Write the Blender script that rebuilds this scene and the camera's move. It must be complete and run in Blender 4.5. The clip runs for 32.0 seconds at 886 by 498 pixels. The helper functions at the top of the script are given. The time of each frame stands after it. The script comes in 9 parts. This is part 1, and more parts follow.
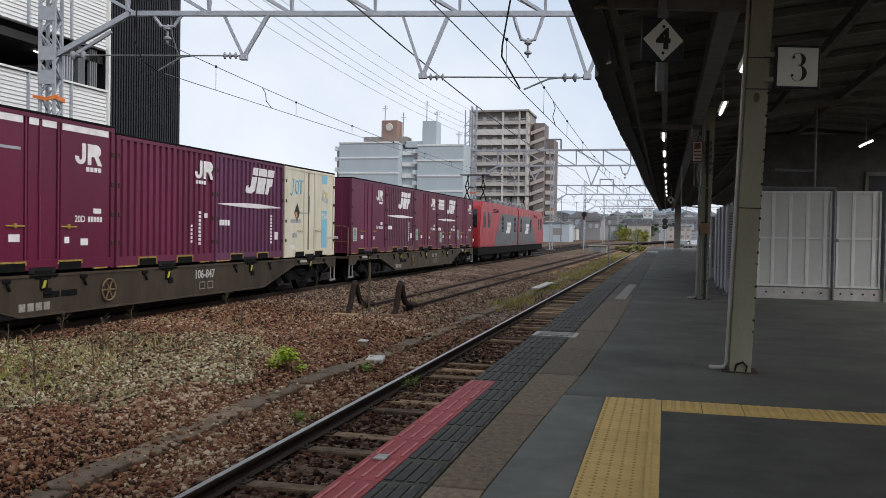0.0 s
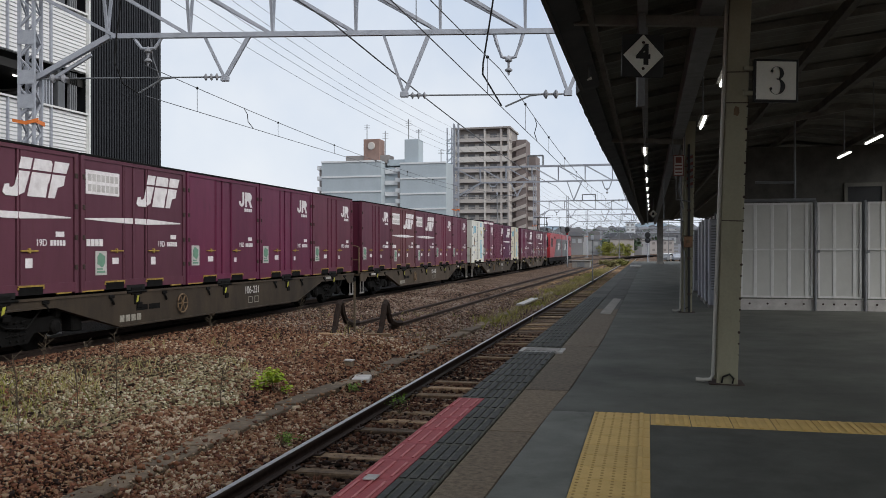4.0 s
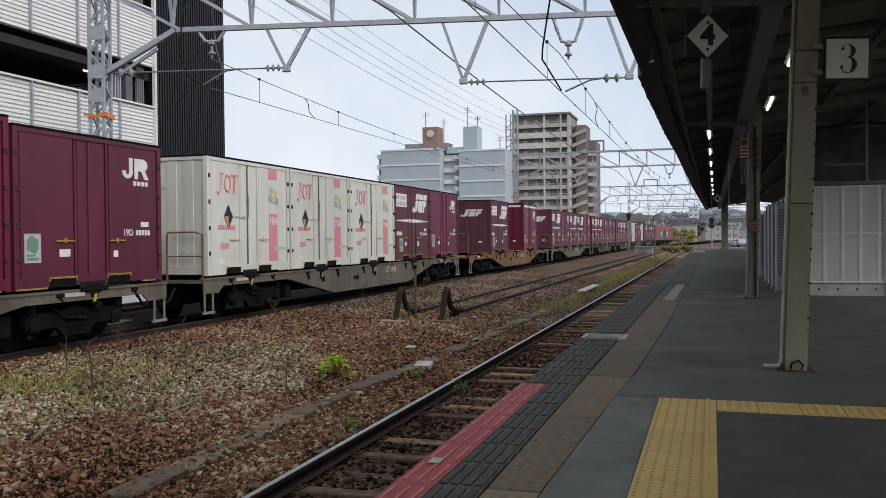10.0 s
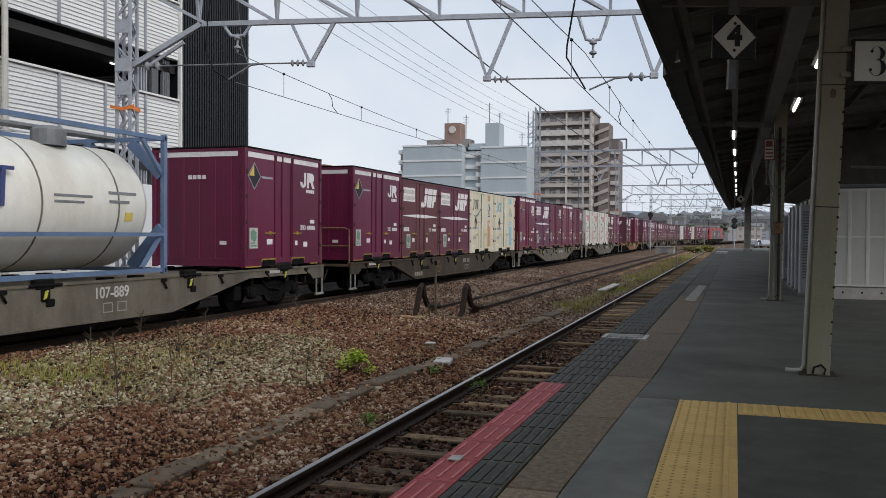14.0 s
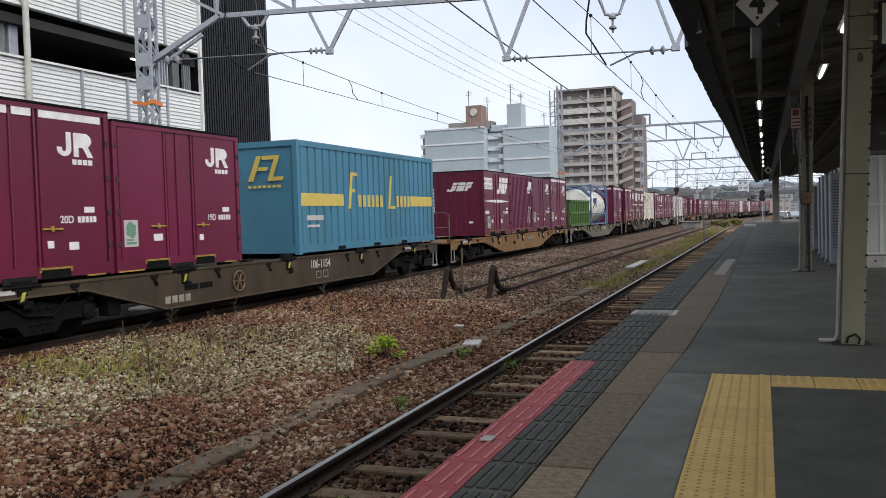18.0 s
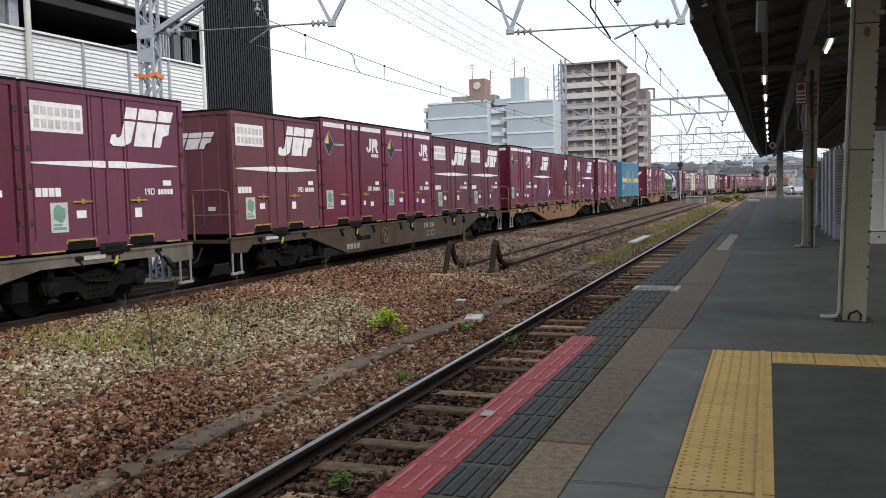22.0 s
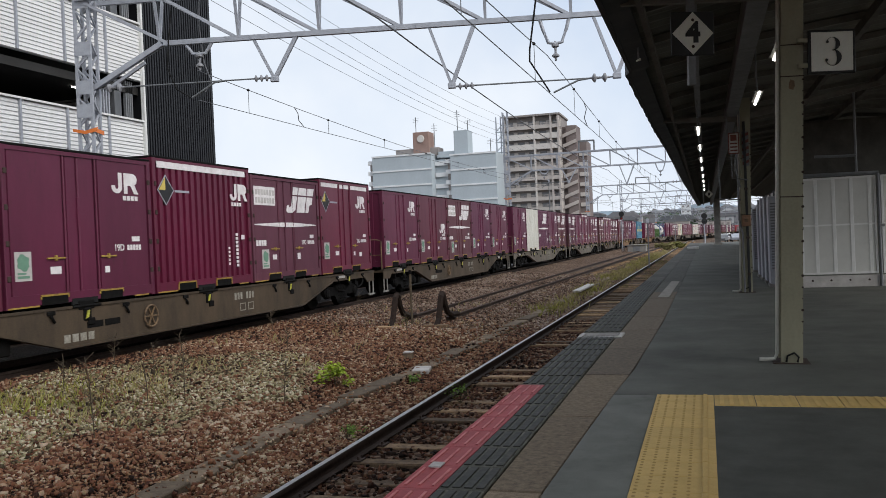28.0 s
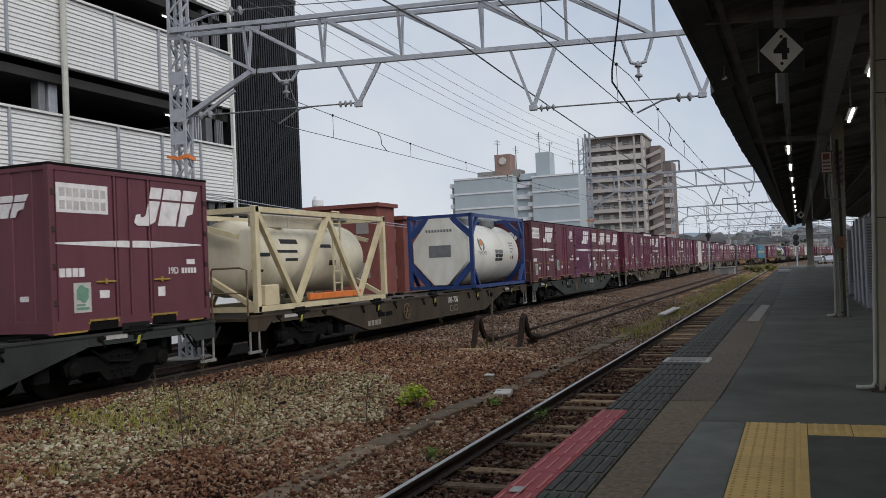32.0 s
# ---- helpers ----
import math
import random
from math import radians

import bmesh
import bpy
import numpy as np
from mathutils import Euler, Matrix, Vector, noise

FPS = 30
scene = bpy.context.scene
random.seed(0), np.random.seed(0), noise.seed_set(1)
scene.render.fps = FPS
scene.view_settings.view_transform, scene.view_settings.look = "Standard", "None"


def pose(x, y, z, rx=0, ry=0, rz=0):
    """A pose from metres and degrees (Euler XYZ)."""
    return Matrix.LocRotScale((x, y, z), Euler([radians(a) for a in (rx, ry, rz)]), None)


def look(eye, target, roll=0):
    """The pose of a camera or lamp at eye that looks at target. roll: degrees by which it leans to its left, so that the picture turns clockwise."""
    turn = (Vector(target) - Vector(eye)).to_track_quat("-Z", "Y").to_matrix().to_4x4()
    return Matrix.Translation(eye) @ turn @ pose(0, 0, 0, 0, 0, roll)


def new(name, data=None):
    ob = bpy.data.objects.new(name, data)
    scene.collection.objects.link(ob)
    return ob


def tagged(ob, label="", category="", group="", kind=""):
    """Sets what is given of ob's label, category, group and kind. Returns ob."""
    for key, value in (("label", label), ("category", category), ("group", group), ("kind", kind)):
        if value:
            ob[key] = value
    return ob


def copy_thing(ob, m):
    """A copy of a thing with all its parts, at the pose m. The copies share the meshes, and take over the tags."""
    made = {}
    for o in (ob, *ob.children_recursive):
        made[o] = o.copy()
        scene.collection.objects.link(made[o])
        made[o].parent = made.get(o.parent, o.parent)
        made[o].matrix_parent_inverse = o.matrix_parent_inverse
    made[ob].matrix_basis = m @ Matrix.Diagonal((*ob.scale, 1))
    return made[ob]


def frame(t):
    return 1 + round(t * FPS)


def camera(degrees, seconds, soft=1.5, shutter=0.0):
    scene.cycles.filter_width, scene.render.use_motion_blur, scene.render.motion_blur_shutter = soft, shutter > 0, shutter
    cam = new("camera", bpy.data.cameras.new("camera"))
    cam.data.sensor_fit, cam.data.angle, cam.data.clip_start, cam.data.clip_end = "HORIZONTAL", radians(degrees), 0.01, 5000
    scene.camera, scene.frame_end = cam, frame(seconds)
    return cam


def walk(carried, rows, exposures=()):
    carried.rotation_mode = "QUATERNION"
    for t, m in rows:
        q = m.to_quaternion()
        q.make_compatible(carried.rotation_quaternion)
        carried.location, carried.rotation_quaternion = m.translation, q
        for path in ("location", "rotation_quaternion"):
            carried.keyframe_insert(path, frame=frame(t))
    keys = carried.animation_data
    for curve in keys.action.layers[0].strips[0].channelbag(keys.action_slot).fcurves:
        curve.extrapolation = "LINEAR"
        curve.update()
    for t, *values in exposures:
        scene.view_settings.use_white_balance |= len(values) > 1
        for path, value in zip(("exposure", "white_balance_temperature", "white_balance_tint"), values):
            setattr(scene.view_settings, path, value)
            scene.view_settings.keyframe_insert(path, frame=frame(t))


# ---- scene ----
from collections import defaultdict

# metres: x across the tracks (to the right), y along them (away), z up from the platform's surface
# seconds, eye, turn: a phone held at chest height by somebody who stands on the platform
PATH = [
    (0, 0.023, 0.026, 1.324, 88.863, -0.893, 14.491),
    (0.5, 0.019, 0.022, 1.321, 88.823, -0.895, 13.709),
    (1, 0.011, 0.018, 1.323, 88.430, -0.899, 13.162),
    (1.5, 0.014, 0.018, 1.325, 88.607, -0.842, 12.806),
    (2, 0.018, 0.019, 1.334, 89.096, -0.313, 12.181),
    (2.5, 0.017, 0.025, 1.334, 90.250, 0.273, 12.481),
    (3, 0.010, 0.020, 1.333, 90.199, 0.162, 13.053),
    (3.5, 0.005, 0.027, 1.324, 90.008, 0.043, 13.370),
    (5.5, 0.026, 0.016, 1.329, 90.617, 0.821, 14.089),
    (6, 0.015, 0.015, 1.327, 90.940, 0.956, 15.340),
    (6.5, 0.022, 0.016, 1.326, 90.957, 1.068, 15.982),
    (7, 0.013, 0.013, 1.335, 90.615, 0.694, 16.259),
    (7.5, 0.000, 0.009, 1.322, 89.974, -0.047, 16.431),
    (8, -0.001, 0.017, 1.317, 89.508, -0.184, 17.161),
    (8.5, -0.004, 0.002, 1.315, 89.521, 0.305, 17.373),
    (9, 0.005, 0.007, 1.321, 89.265, 0.165, 17.216),
    (9.5, -0.001, 0.017, 1.323, 89.133, 0.401, 17.121),
    (10, -0.004, 0.002, 1.312, 89.227, 0.559, 17.363),
    (10.5, -0.021, 0.016, 1.312, 88.876, 0.453, 17.200),
    (11, -0.023, 0.008, 1.316, 89.313, 0.456, 17.650),
    (11.5, -0.040, -0.008, 1.312, 89.851, 0.472, 18.294),
    (12, -0.035, -0.018, 1.322, 90.172, 0.077, 20.327),
    (12.5, -0.045, -0.018, 1.321, 89.733, -0.744, 20.837),
    (13, -0.039, -0.010, 1.321, 89.353, -0.855, 20.233),
    (13.5, -0.032, -0.020, 1.321, 89.328, -0.712, 19.576),
    (14, -0.014, -0.026, 1.328, 88.965, -0.347, 18.715),
    (14.5, -0.003, -0.019, 1.333, 89.212, 0.477, 17.967),
    (16.5, -0.015, -0.004, 1.324, 89.632, 2.323, 19.746),
    (17, -0.025, 0.015, 1.320, 88.835, 2.047, 20.206),
    (17.5, -0.025, 0.010, 1.319, 88.307, 1.884, 20.150),
    (18, -0.016, -0.005, 1.313, 87.897, 1.750, 20.369),
    (18.5, -0.012, 0.001, 1.311, 87.262, 1.491, 19.892),
    (19, -0.027, -0.016, 1.313, 87.309, 1.229, 20.650),
    (19.5, -0.019, -0.031, 1.313, 87.149, 1.373, 20.963),
    (20, -0.011, -0.067, 1.319, 87.722, 1.754, 21.792),
    (20.5, 0.004, -0.078, 1.307, 87.415, 1.370, 23.484),
    (21, 0.015, -0.062, 1.308, 87.119, 1.371, 23.971),
    (21.5, 0.006, -0.007, 1.310, 86.866, 1.747, 22.921),
    (22, -0.011, 0.013, 1.319, 86.187, 1.549, 20.563),
    (22.5, -0.008, 0.019, 1.321, 86.713, 0.724, 17.494),
    (23, -0.016, 0.008, 1.322, 86.873, 0.811, 16.446),
    (23.5, -0.019, 0.010, 1.314, 86.266, 0.954, 16.525),
    (24, 0.003, -0.004, 1.300, 85.663, 0.538, 15.936),
    (24.5, 0.023, -0.011, 1.298, 85.310, 0.268, 16.169),
    (26.5, 0.001, -0.013, 1.316, 87.853, 0.814, 15.845),
    (27, 0.009, -0.015, 1.325, 88.781, 1.661, 16.079),
    (27.5, 0.008, -0.016, 1.319, 89.403, 2.339, 16.344),
    (28, 0.005, -0.018, 1.314, 89.506, 2.446, 16.953),
    (28.5, 0.014, -0.001, 1.321, 89.872, 2.496, 17.721),
    (29, 0.012, -0.032, 1.322, 90.750, 3.036, 18.314),
    (29.5, 0.018, -0.036, 1.315, 91.242, 3.510, 18.781),
    (30, 0.032, -0.036, 1.314, 91.496, 4.279, 19.137),
    (30.5, 0.050, -0.034, 1.317, 91.342, 4.094, 19.939),
    (31, 0.031, -0.028, 1.319, 91.353, 3.674, 21.046),
    (31.5, 0.023, -0.023, 1.318, 91.588, 3.351, 22.011),
    (32, 0.013, -0.013, 1.313, 91.218, 2.414, 22.390),
]
cam = camera(54.45, 32.0, soft=0.8, shutter=0.05)
walk(cam, [(t, pose(x, y, z, rx, ry, rz)) for t, x, y, z, rx, ry, rz in PATH],
     exposures=[(0, 0.26), (3, 0.16), (6, 0.1), (7, 0.08), (8, 0.16), (10, 0.18), (11, 0.08), (12, -0.06), (13, 0.04), (14, 0.1), (17, 0.34), (18, 0.38), (19, 0.58), (20, 0.5), (21, 0.55), (22, 0.62), (23, 0.7), (24, 0.9),
                (27, 0.28), (28, 0.28), (29, 0.18), (30, 0.08), (32, -0.12)])

# ---- light: an overcast autumn day ----
world = bpy.data.worlds.new("overcast_sky")
scene.world = world
world.use_nodes = True
wn, wl = world.node_tree.nodes, world.node_tree.links
sky = wn.new("ShaderNodeTexSky")
sky.sky_type, sky.sun_disc = "NISHITA", False
sky.sun_elevation, sky.sun_rotation = radians(38), radians(116)
sky.air_density, sky.dust_density, sky.ozone_density = 1.0, 3.0, 1.0
clouds = wn.new("ShaderNodeTexNoise")
clouds.inputs["Scale"].default_value, clouds.inputs["Detail"].default_value = 3.4, 6
cloud_tint = wn.new("ShaderNodeValToRGB")
cloud_tint.color_ramp.elements[0].position, cloud_tint.color_ramp.elements[1].position = 0.28, 0.72
cloud_tint.color_ramp.elements[0].color = (5.1, 6.3, 8.2, 1)
cloud_tint.color_ramp.elements[1].color = (9.1, 9.35, 9.7, 1)
wl.new(clouds.outputs["Fac"], cloud_tint.inputs["Fac"])
sky_mix = wn.new("ShaderNodeMix")
sky_mix.data_type = "RGBA"
sky_mix.inputs["Factor"].default_value = 0.88
wl.new(sky.outputs["Color"], sky_mix.inputs["A"])
wl.new(cloud_tint.outputs["Color"], sky_mix.inputs["B"])
# the cloud thins to white haze low over the horizon
sky_way = wn.new("ShaderNodeTexCoord")
sky_axes = wn.new("ShaderNodeSeparateXYZ")
wl.new(sky_way.outputs["Generated"], sky_axes.inputs["Vector"])
haze = wn.new("ShaderNodeMapRange")
haze.inputs["From Min"].default_value, haze.inputs["From Max"].default_value = 0.02, 0.22
haze.inputs["To Min"].default_value, haze.inputs["To Max"].default_value = 0.35, 0.0
wl.new(sky_axes.outputs["Z"], haze.inputs["Value"])
haze_mix = wn.new("ShaderNodeMix")
haze_mix.data_type = "RGBA"
haze_mix.inputs["B"].default_value = (9.0, 9.5, 10.2, 1)
wl.new(haze.outputs["Result"], haze_mix.inputs["Factor"])
wl.new(sky_mix.outputs["Result"], haze_mix.inputs["A"])
wl.new(haze_mix.outputs["Result"], wn["Background"].inputs["Color"])
wn["Background"].inputs["Strength"].default_value = 0.093

sun = new("sun", bpy.data.lights.new("sun", "SUN"))
sun.data.energy, sun.data.angle, sun.data.color = 2.0, radians(50), (1.0, 0.97, 0.93)
sun.matrix_world = look((25, -12, 22), (0, 0, 0))


# ---- materials ----
MATS = {}


def mat(name, base, dark=None, rough=0.7, metal=0.0, scale=6.0, fine=60.0, bump=0.15, streak=0.0, rand=0.0, island=0.0,
        dist=0.01, spec=0.4, mix=0.5, spots=None, tint=False):
    """A procedural surface: base and worn colour by a coarse and a fine noise, fine relief, optional rain streaks."""
    if name in MATS:
        return MATS[name]
    m = bpy.data.materials.new(name)
    m.use_nodes = True
    n, l = m.node_tree.nodes, m.node_tree.links
    b = n["Principled BSDF"]
    dark = dark or tuple(c * 0.6 for c in base)
    tc = n.new("ShaderNodeTexCoord")
    mp = n.new("ShaderNodeMapping")
    l.new(tc.outputs["Object"], mp.inputs["Vector"])
    coarse = n.new("ShaderNodeTexNoise")
    coarse.inputs["Scale"].default_value, coarse.inputs["Detail"].default_value = scale, 6
    coarse.inputs["Roughness"].default_value = 0.65
    if streak:
        mp.inputs["Scale"].default_value = (1, 1, streak)
    l.new(mp.outputs["Vector"], coarse.inputs["Vector"])
    grain = n.new("ShaderNodeTexNoise")
    grain.inputs["Scale"].default_value, grain.inputs["Detail"].default_value = fine, 3
    l.new(tc.outputs["Object"], grain.inputs["Vector"])
    add = n.new("ShaderNodeMath")
    add.operation = "MULTIPLY_ADD"
    add.inputs[1].default_value = 0.35
    l.new(grain.outputs["Fac"], add.inputs[0])
    l.new(coarse.outputs["Fac"], add.inputs[2])
    ramp = n.new("ShaderNodeValToRGB")
    ramp.color_ramp.elements[0].position, ramp.color_ramp.elements[1].position = mix - 0.02, mix + 0.42
    ramp.color_ramp.elements[0].color, ramp.color_ramp.elements[1].color = (*dark, 1), (*base, 1)
    l.new(add.outputs[0], ramp.inputs["Fac"])
    out = ramp.outputs["Color"]
    if rand or island:
        src = n.new("ShaderNodeNewGeometry") if island else n.new("ShaderNodeObjectInfo")
        hsv = n.new("ShaderNodeHueSaturation")
        rng = n.new("ShaderNodeMapRange")
        k = island or rand
        rng.inputs["To Min"].default_value, rng.inputs["To Max"].default_value = 1 - k, 1 + k
        l.new(src.outputs["Random Per Island" if island else "Random"], rng.inputs["Value"])
        l.new(rng.outputs["Result"], hsv.inputs["Value"])
        l.new(out, hsv.inputs["Color"])
        out = hsv.outputs["Color"]
    if spots:
        scuff = n.new("ShaderNodeTexNoise")
        scuff.inputs["Scale"].default_value, scuff.inputs["Detail"].default_value = 4.5, 8
        scuff.inputs["Roughness"].default_value = 0.75
        where = n.new("ShaderNodeMapping")
        where.inputs["Scale"].default_value = (1, 1, 0.45)
        own = n.new("ShaderNodeObjectInfo")
        shift = n.new("ShaderNodeMath")
        shift.operation = "MULTIPLY"
        shift.inputs[1].default_value = 40.0
        l.new(tc.outputs["Object"], where.inputs["Vector"])
        l.new(own.outputs["Random"], shift.inputs[0])
        l.new(shift.outputs[0], where.inputs["Location"])
        l.new(where.outputs["Vector"], scuff.inputs["Vector"])
        cut = n.new("ShaderNodeMapRange")
        cut.inputs["From Min"].default_value, cut.inputs["From Max"].default_value = 0.57, 0.72
        cut.inputs["To Max"].default_value = 0.75
        l.new(scuff.outputs["Fac"], cut.inputs["Value"])
        worn = n.new("ShaderNodeMix")
        worn.data_type = "RGBA"
        worn.inputs["B"].default_value = (*spots, 1)
        l.new(cut.outputs["Result"], worn.inputs["Factor"])
        l.new(out, worn.inputs["A"])
        out = worn.outputs["Result"]
    if tint:
        shade = n.new("ShaderNodeObjectInfo")
        mul = n.new("ShaderNodeMix")
        mul.data_type, mul.blend_type = "RGBA", "MULTIPLY"
        mul.inputs["Factor"].default_value = 1.0
        l.new(out, mul.inputs["A"])
        l.new(shade.outputs["Color"], mul.inputs["B"])
        out = mul.outputs["Result"]
    l.new(out, b.inputs["Base Color"])
    b.inputs["Metallic"].default_value = metal
    b.inputs["Specular IOR Level"].default_value = spec
    rr = n.new("ShaderNodeMapRange")
    rr.inputs["To Min"].default_value, rr.inputs["To Max"].default_value = min(1, rough + 0.12), max(0.05, rough - 0.12)
    l.new(coarse.outputs["Fac"], rr.inputs["Value"])
    l.new(rr.outputs["Result"], b.inputs["Roughness"])
    if bump:
        bp = n.new("ShaderNodeBump")
        bp.inputs["Strength"].default_value, bp.inputs["Distance"].default_value = bump, dist
        l.new(add.outputs[0], bp.inputs["Height"])
        l.new(bp.outputs["Normal"], b.inputs["Normal"])
    MATS[name] = m
    return m


def glow(name, color, strength):
    if name in MATS:
        return MATS[name]
    m = bpy.data.materials.new(name)
    m.use_nodes = True
    b = m.node_tree.nodes["Principled BSDF"]
    b.inputs["Base Color"].default_value = (*color, 1)
    b.inputs["Emission Color"].default_value = (*color, 1)
    b.inputs["Emission Strength"].default_value = strength
    MATS[name] = m
    return m


def stones_mat(name, tones, scale=0.35):
    """Broken stone: each piece takes its tone from its island, patches of the yard lean to one tone or another."""
    m = bpy.data.materials.new(name)
    m.use_nodes = True
    n, l = m.node_tree.nodes, m.node_tree.links
    b = n["Principled BSDF"]
    geo = n.new("ShaderNodeNewGeometry")
    tc = n.new("ShaderNodeTexCoord")
    patch = n.new("ShaderNodeTexNoise")
    patch.inputs["Scale"].default_value, patch.inputs["Detail"].default_value = scale, 2
    l.new(tc.outputs["Object"], patch.inputs["Vector"])
    lean = n.new("ShaderNodeMapRange")
    lean.inputs["From Min"].default_value, lean.inputs["From Max"].default_value = 0.3, 0.7
    lean.inputs["To Min"].default_value, lean.inputs["To Max"].default_value = -0.22, 0.2
    l.new(patch.outputs["Fac"], lean.inputs["Value"])
    add = n.new("ShaderNodeMath")
    l.new(geo.outputs["Random Per Island"], add.inputs[0])
    l.new(lean.outputs["Result"], add.inputs[1])
    ramp = n.new("ShaderNodeValToRGB")
    e = ramp.color_ramp.elements
    e[0].position, e[0].color = 0.0, (*tones[0], 1)
    e[1].position, e[1].color = 1.0, (*tones[-1], 1)
    for i, t in enumerate(tones[1:-1], 1):
        k = e.new(i / (len(tones) - 1))
        k.color = (*t, 1)
    l.new(add.outputs[0], ramp.inputs["Fac"])
    grain = n.new("ShaderNodeTexNoise")
    grain.inputs["Scale"].default_value = 90
    l.new(tc.outputs["Object"], grain.inputs["Vector"])
    mul = n.new("ShaderNodeMix")
    mul.data_type, mul.blend_type = "RGBA", "MULTIPLY"
    mul.inputs["Factor"].default_value = 0.6
    l.new(ramp.outputs["Color"], mul.inputs["A"])
    l.new(grain.outputs["Color"], mul.inputs["B"])
    l.new(mul.outputs["Result"], b.inputs["Base Color"])
    b.inputs["Roughness"].default_value = 0.9
    b.inputs["Specular IOR Level"].default_value = 0.2
    bp = n.new("ShaderNodeBump")
    bp.inputs["Strength"].default_value, bp.inputs["Distance"].default_value = 0.4, 0.004
    l.new(grain.outputs["Fac"], bp.inputs["Height"])
    l.new(bp.outputs["Normal"], b.inputs["Normal"])
    MATS[name] = m
    return m


def gravel_sheet(name, tones):
    """Ground under the loose stones and far from them: cells of broken stone as colour and relief."""
    m = bpy.data.materials.new(name)
    m.use_nodes = True
    n, l = m.node_tree.nodes, m.node_tree.links
    b = n["Principled BSDF"]
    tc = n.new("ShaderNodeTexCoord")
    vor = n.new("ShaderNodeTexVoronoi")
    vor.inputs["Scale"].default_value = 17
    l.new(tc.outputs["Object"], vor.inputs["Vector"])
    patch = n.new("ShaderNodeTexNoise")
    patch.inputs["Scale"].default_value, patch.inputs["Detail"].default_value = 0.3, 5
    l.new(tc.outputs["Object"], patch.inputs["Vector"])
    sep = n.new("ShaderNodeSeparateColor")
    l.new(vor.outputs["Color"], sep.inputs["Color"])
    mx = n.new("ShaderNodeMath")
    mx.operation = "MULTIPLY_ADD"
    mx.inputs[1].default_value = 0.55
    l.new(sep.outputs["Red"], mx.inputs[0])
    half = n.new("ShaderNodeMath")
    half.operation = "MULTIPLY"
    half.inputs[1].default_value = 0.5
    l.new(patch.outputs["Fac"], half.inputs[0])
    l.new(half.outputs[0], mx.inputs[2])
    ramp = n.new("ShaderNodeValToRGB")
    e = ramp.color_ramp.elements
    e[0].position, e[0].color = 0.1, (*tones[0], 1)
    e[1].position, e[1].color = 0.95, (*tones[-1], 1)
    for i, t in enumerate(tones[1:-1], 1):
        k = e.new(0.1 + 0.85 * i / (len(tones) - 1))
        k.color = (*t, 1)
    l.new(mx.outputs[0], ramp.inputs["Fac"])
    l.new(ramp.outputs["Color"], b.inputs["Base Color"])
    b.inputs["Roughness"].default_value = 0.95
    b.inputs["Specular IOR Level"].default_value = 0.1
    bp = n.new("ShaderNodeBump")
    bp.inputs["Strength"].default_value, bp.inputs["Distance"].default_value = 0.9, 0.04
    bp.invert = True
    l.new(vor.outputs["Distance"], bp.inputs["Height"])
    l.new(bp.outputs["Normal"], b.inputs["Normal"])
    MATS[name] = m
    return m


MAROON = mat("maroon_paint", (0.124, 0.0168, 0.044), (0.08, 0.012, 0.03), 0.5, scale=1.3, bump=0.08, streak=0.25, rand=0.04, spots=(0.06, 0.014, 0.02), tint=True)
MAGENTA = mat("crimson_paint", (0.135, 0.0105, 0.039), (0.09, 0.0085, 0.027), 0.42, scale=1.2, bump=0.05, streak=0.3, rand=0.04, spots=(0.07, 0.008, 0.02), tint=True)
FADED = mat("faded_red_brown_paint", (0.118, 0.034, 0.05), (0.08, 0.024, 0.035), 0.6, scale=1.6, bump=0.1, streak=0.25, rand=0.04, spots=(0.085, 0.03, 0.028), tint=True)
PURPLE = mat("faded_purple_paint", (0.138, 0.045, 0.08), (0.095, 0.03, 0.055), 0.6, scale=1.8, bump=0.1, streak=0.3, rand=0.04, spots=(0.1, 0.03, 0.045), tint=True)
MARK = mat("white_marking", (0.78, 0.755, 0.75), (0.56, 0.52, 0.52), 0.6, scale=5, bump=0.03)
CREAM = mat("cream_white_paint", (0.66, 0.66, 0.61), (0.5, 0.48, 0.42), 0.5, scale=1.8, bump=0.05, streak=0.25, rand=0.06, spots=(0.5, 0.42, 0.31))
CREAMY = mat("yellowed_cream_paint", (0.66, 0.615, 0.49), (0.49, 0.44, 0.33), 0.5, scale=1.8, bump=0.05, streak=0.25, spots=(0.36, 0.27, 0.17))
PINK = mat("pink_red_marking", (0.62, 0.2, 0.24), (0.55, 0.24, 0.27), 0.5, scale=3, bump=0.02)
SKYBLUE = mat("sky_blue_marking", (0.2, 0.48, 0.62), (0.16, 0.36, 0.48), 0.5, scale=3, bump=0.02)
ORANGE = mat("dull_orange_marking", (0.55, 0.28, 0.12), (0.4, 0.22, 0.1), 0.5, scale=3, bump=0.02)
BLUEBOX = mat("weathered_sky_blue_paint", (0.055, 0.205, 0.325), (0.05, 0.15, 0.2), 0.55, scale=1.2, bump=0.06, streak=0.2, spots=(0.085, 0.125, 0.105))
YELLOWM = mat("yellow_marking", (0.6, 0.47, 0.12), (0.5, 0.38, 0.08), 0.5, scale=4, bump=0.02)
RAILDULL = mat("rusty_dull_tan_paint", (0.19, 0.12, 0.06), (0.09, 0.06, 0.04), 0.7, scale=7, bump=0.1)
FADEDMARK = mat("faded_stencil_paint", (0.36, 0.34, 0.29), (0.16, 0.145, 0.115), 0.8, scale=14, bump=0.02)
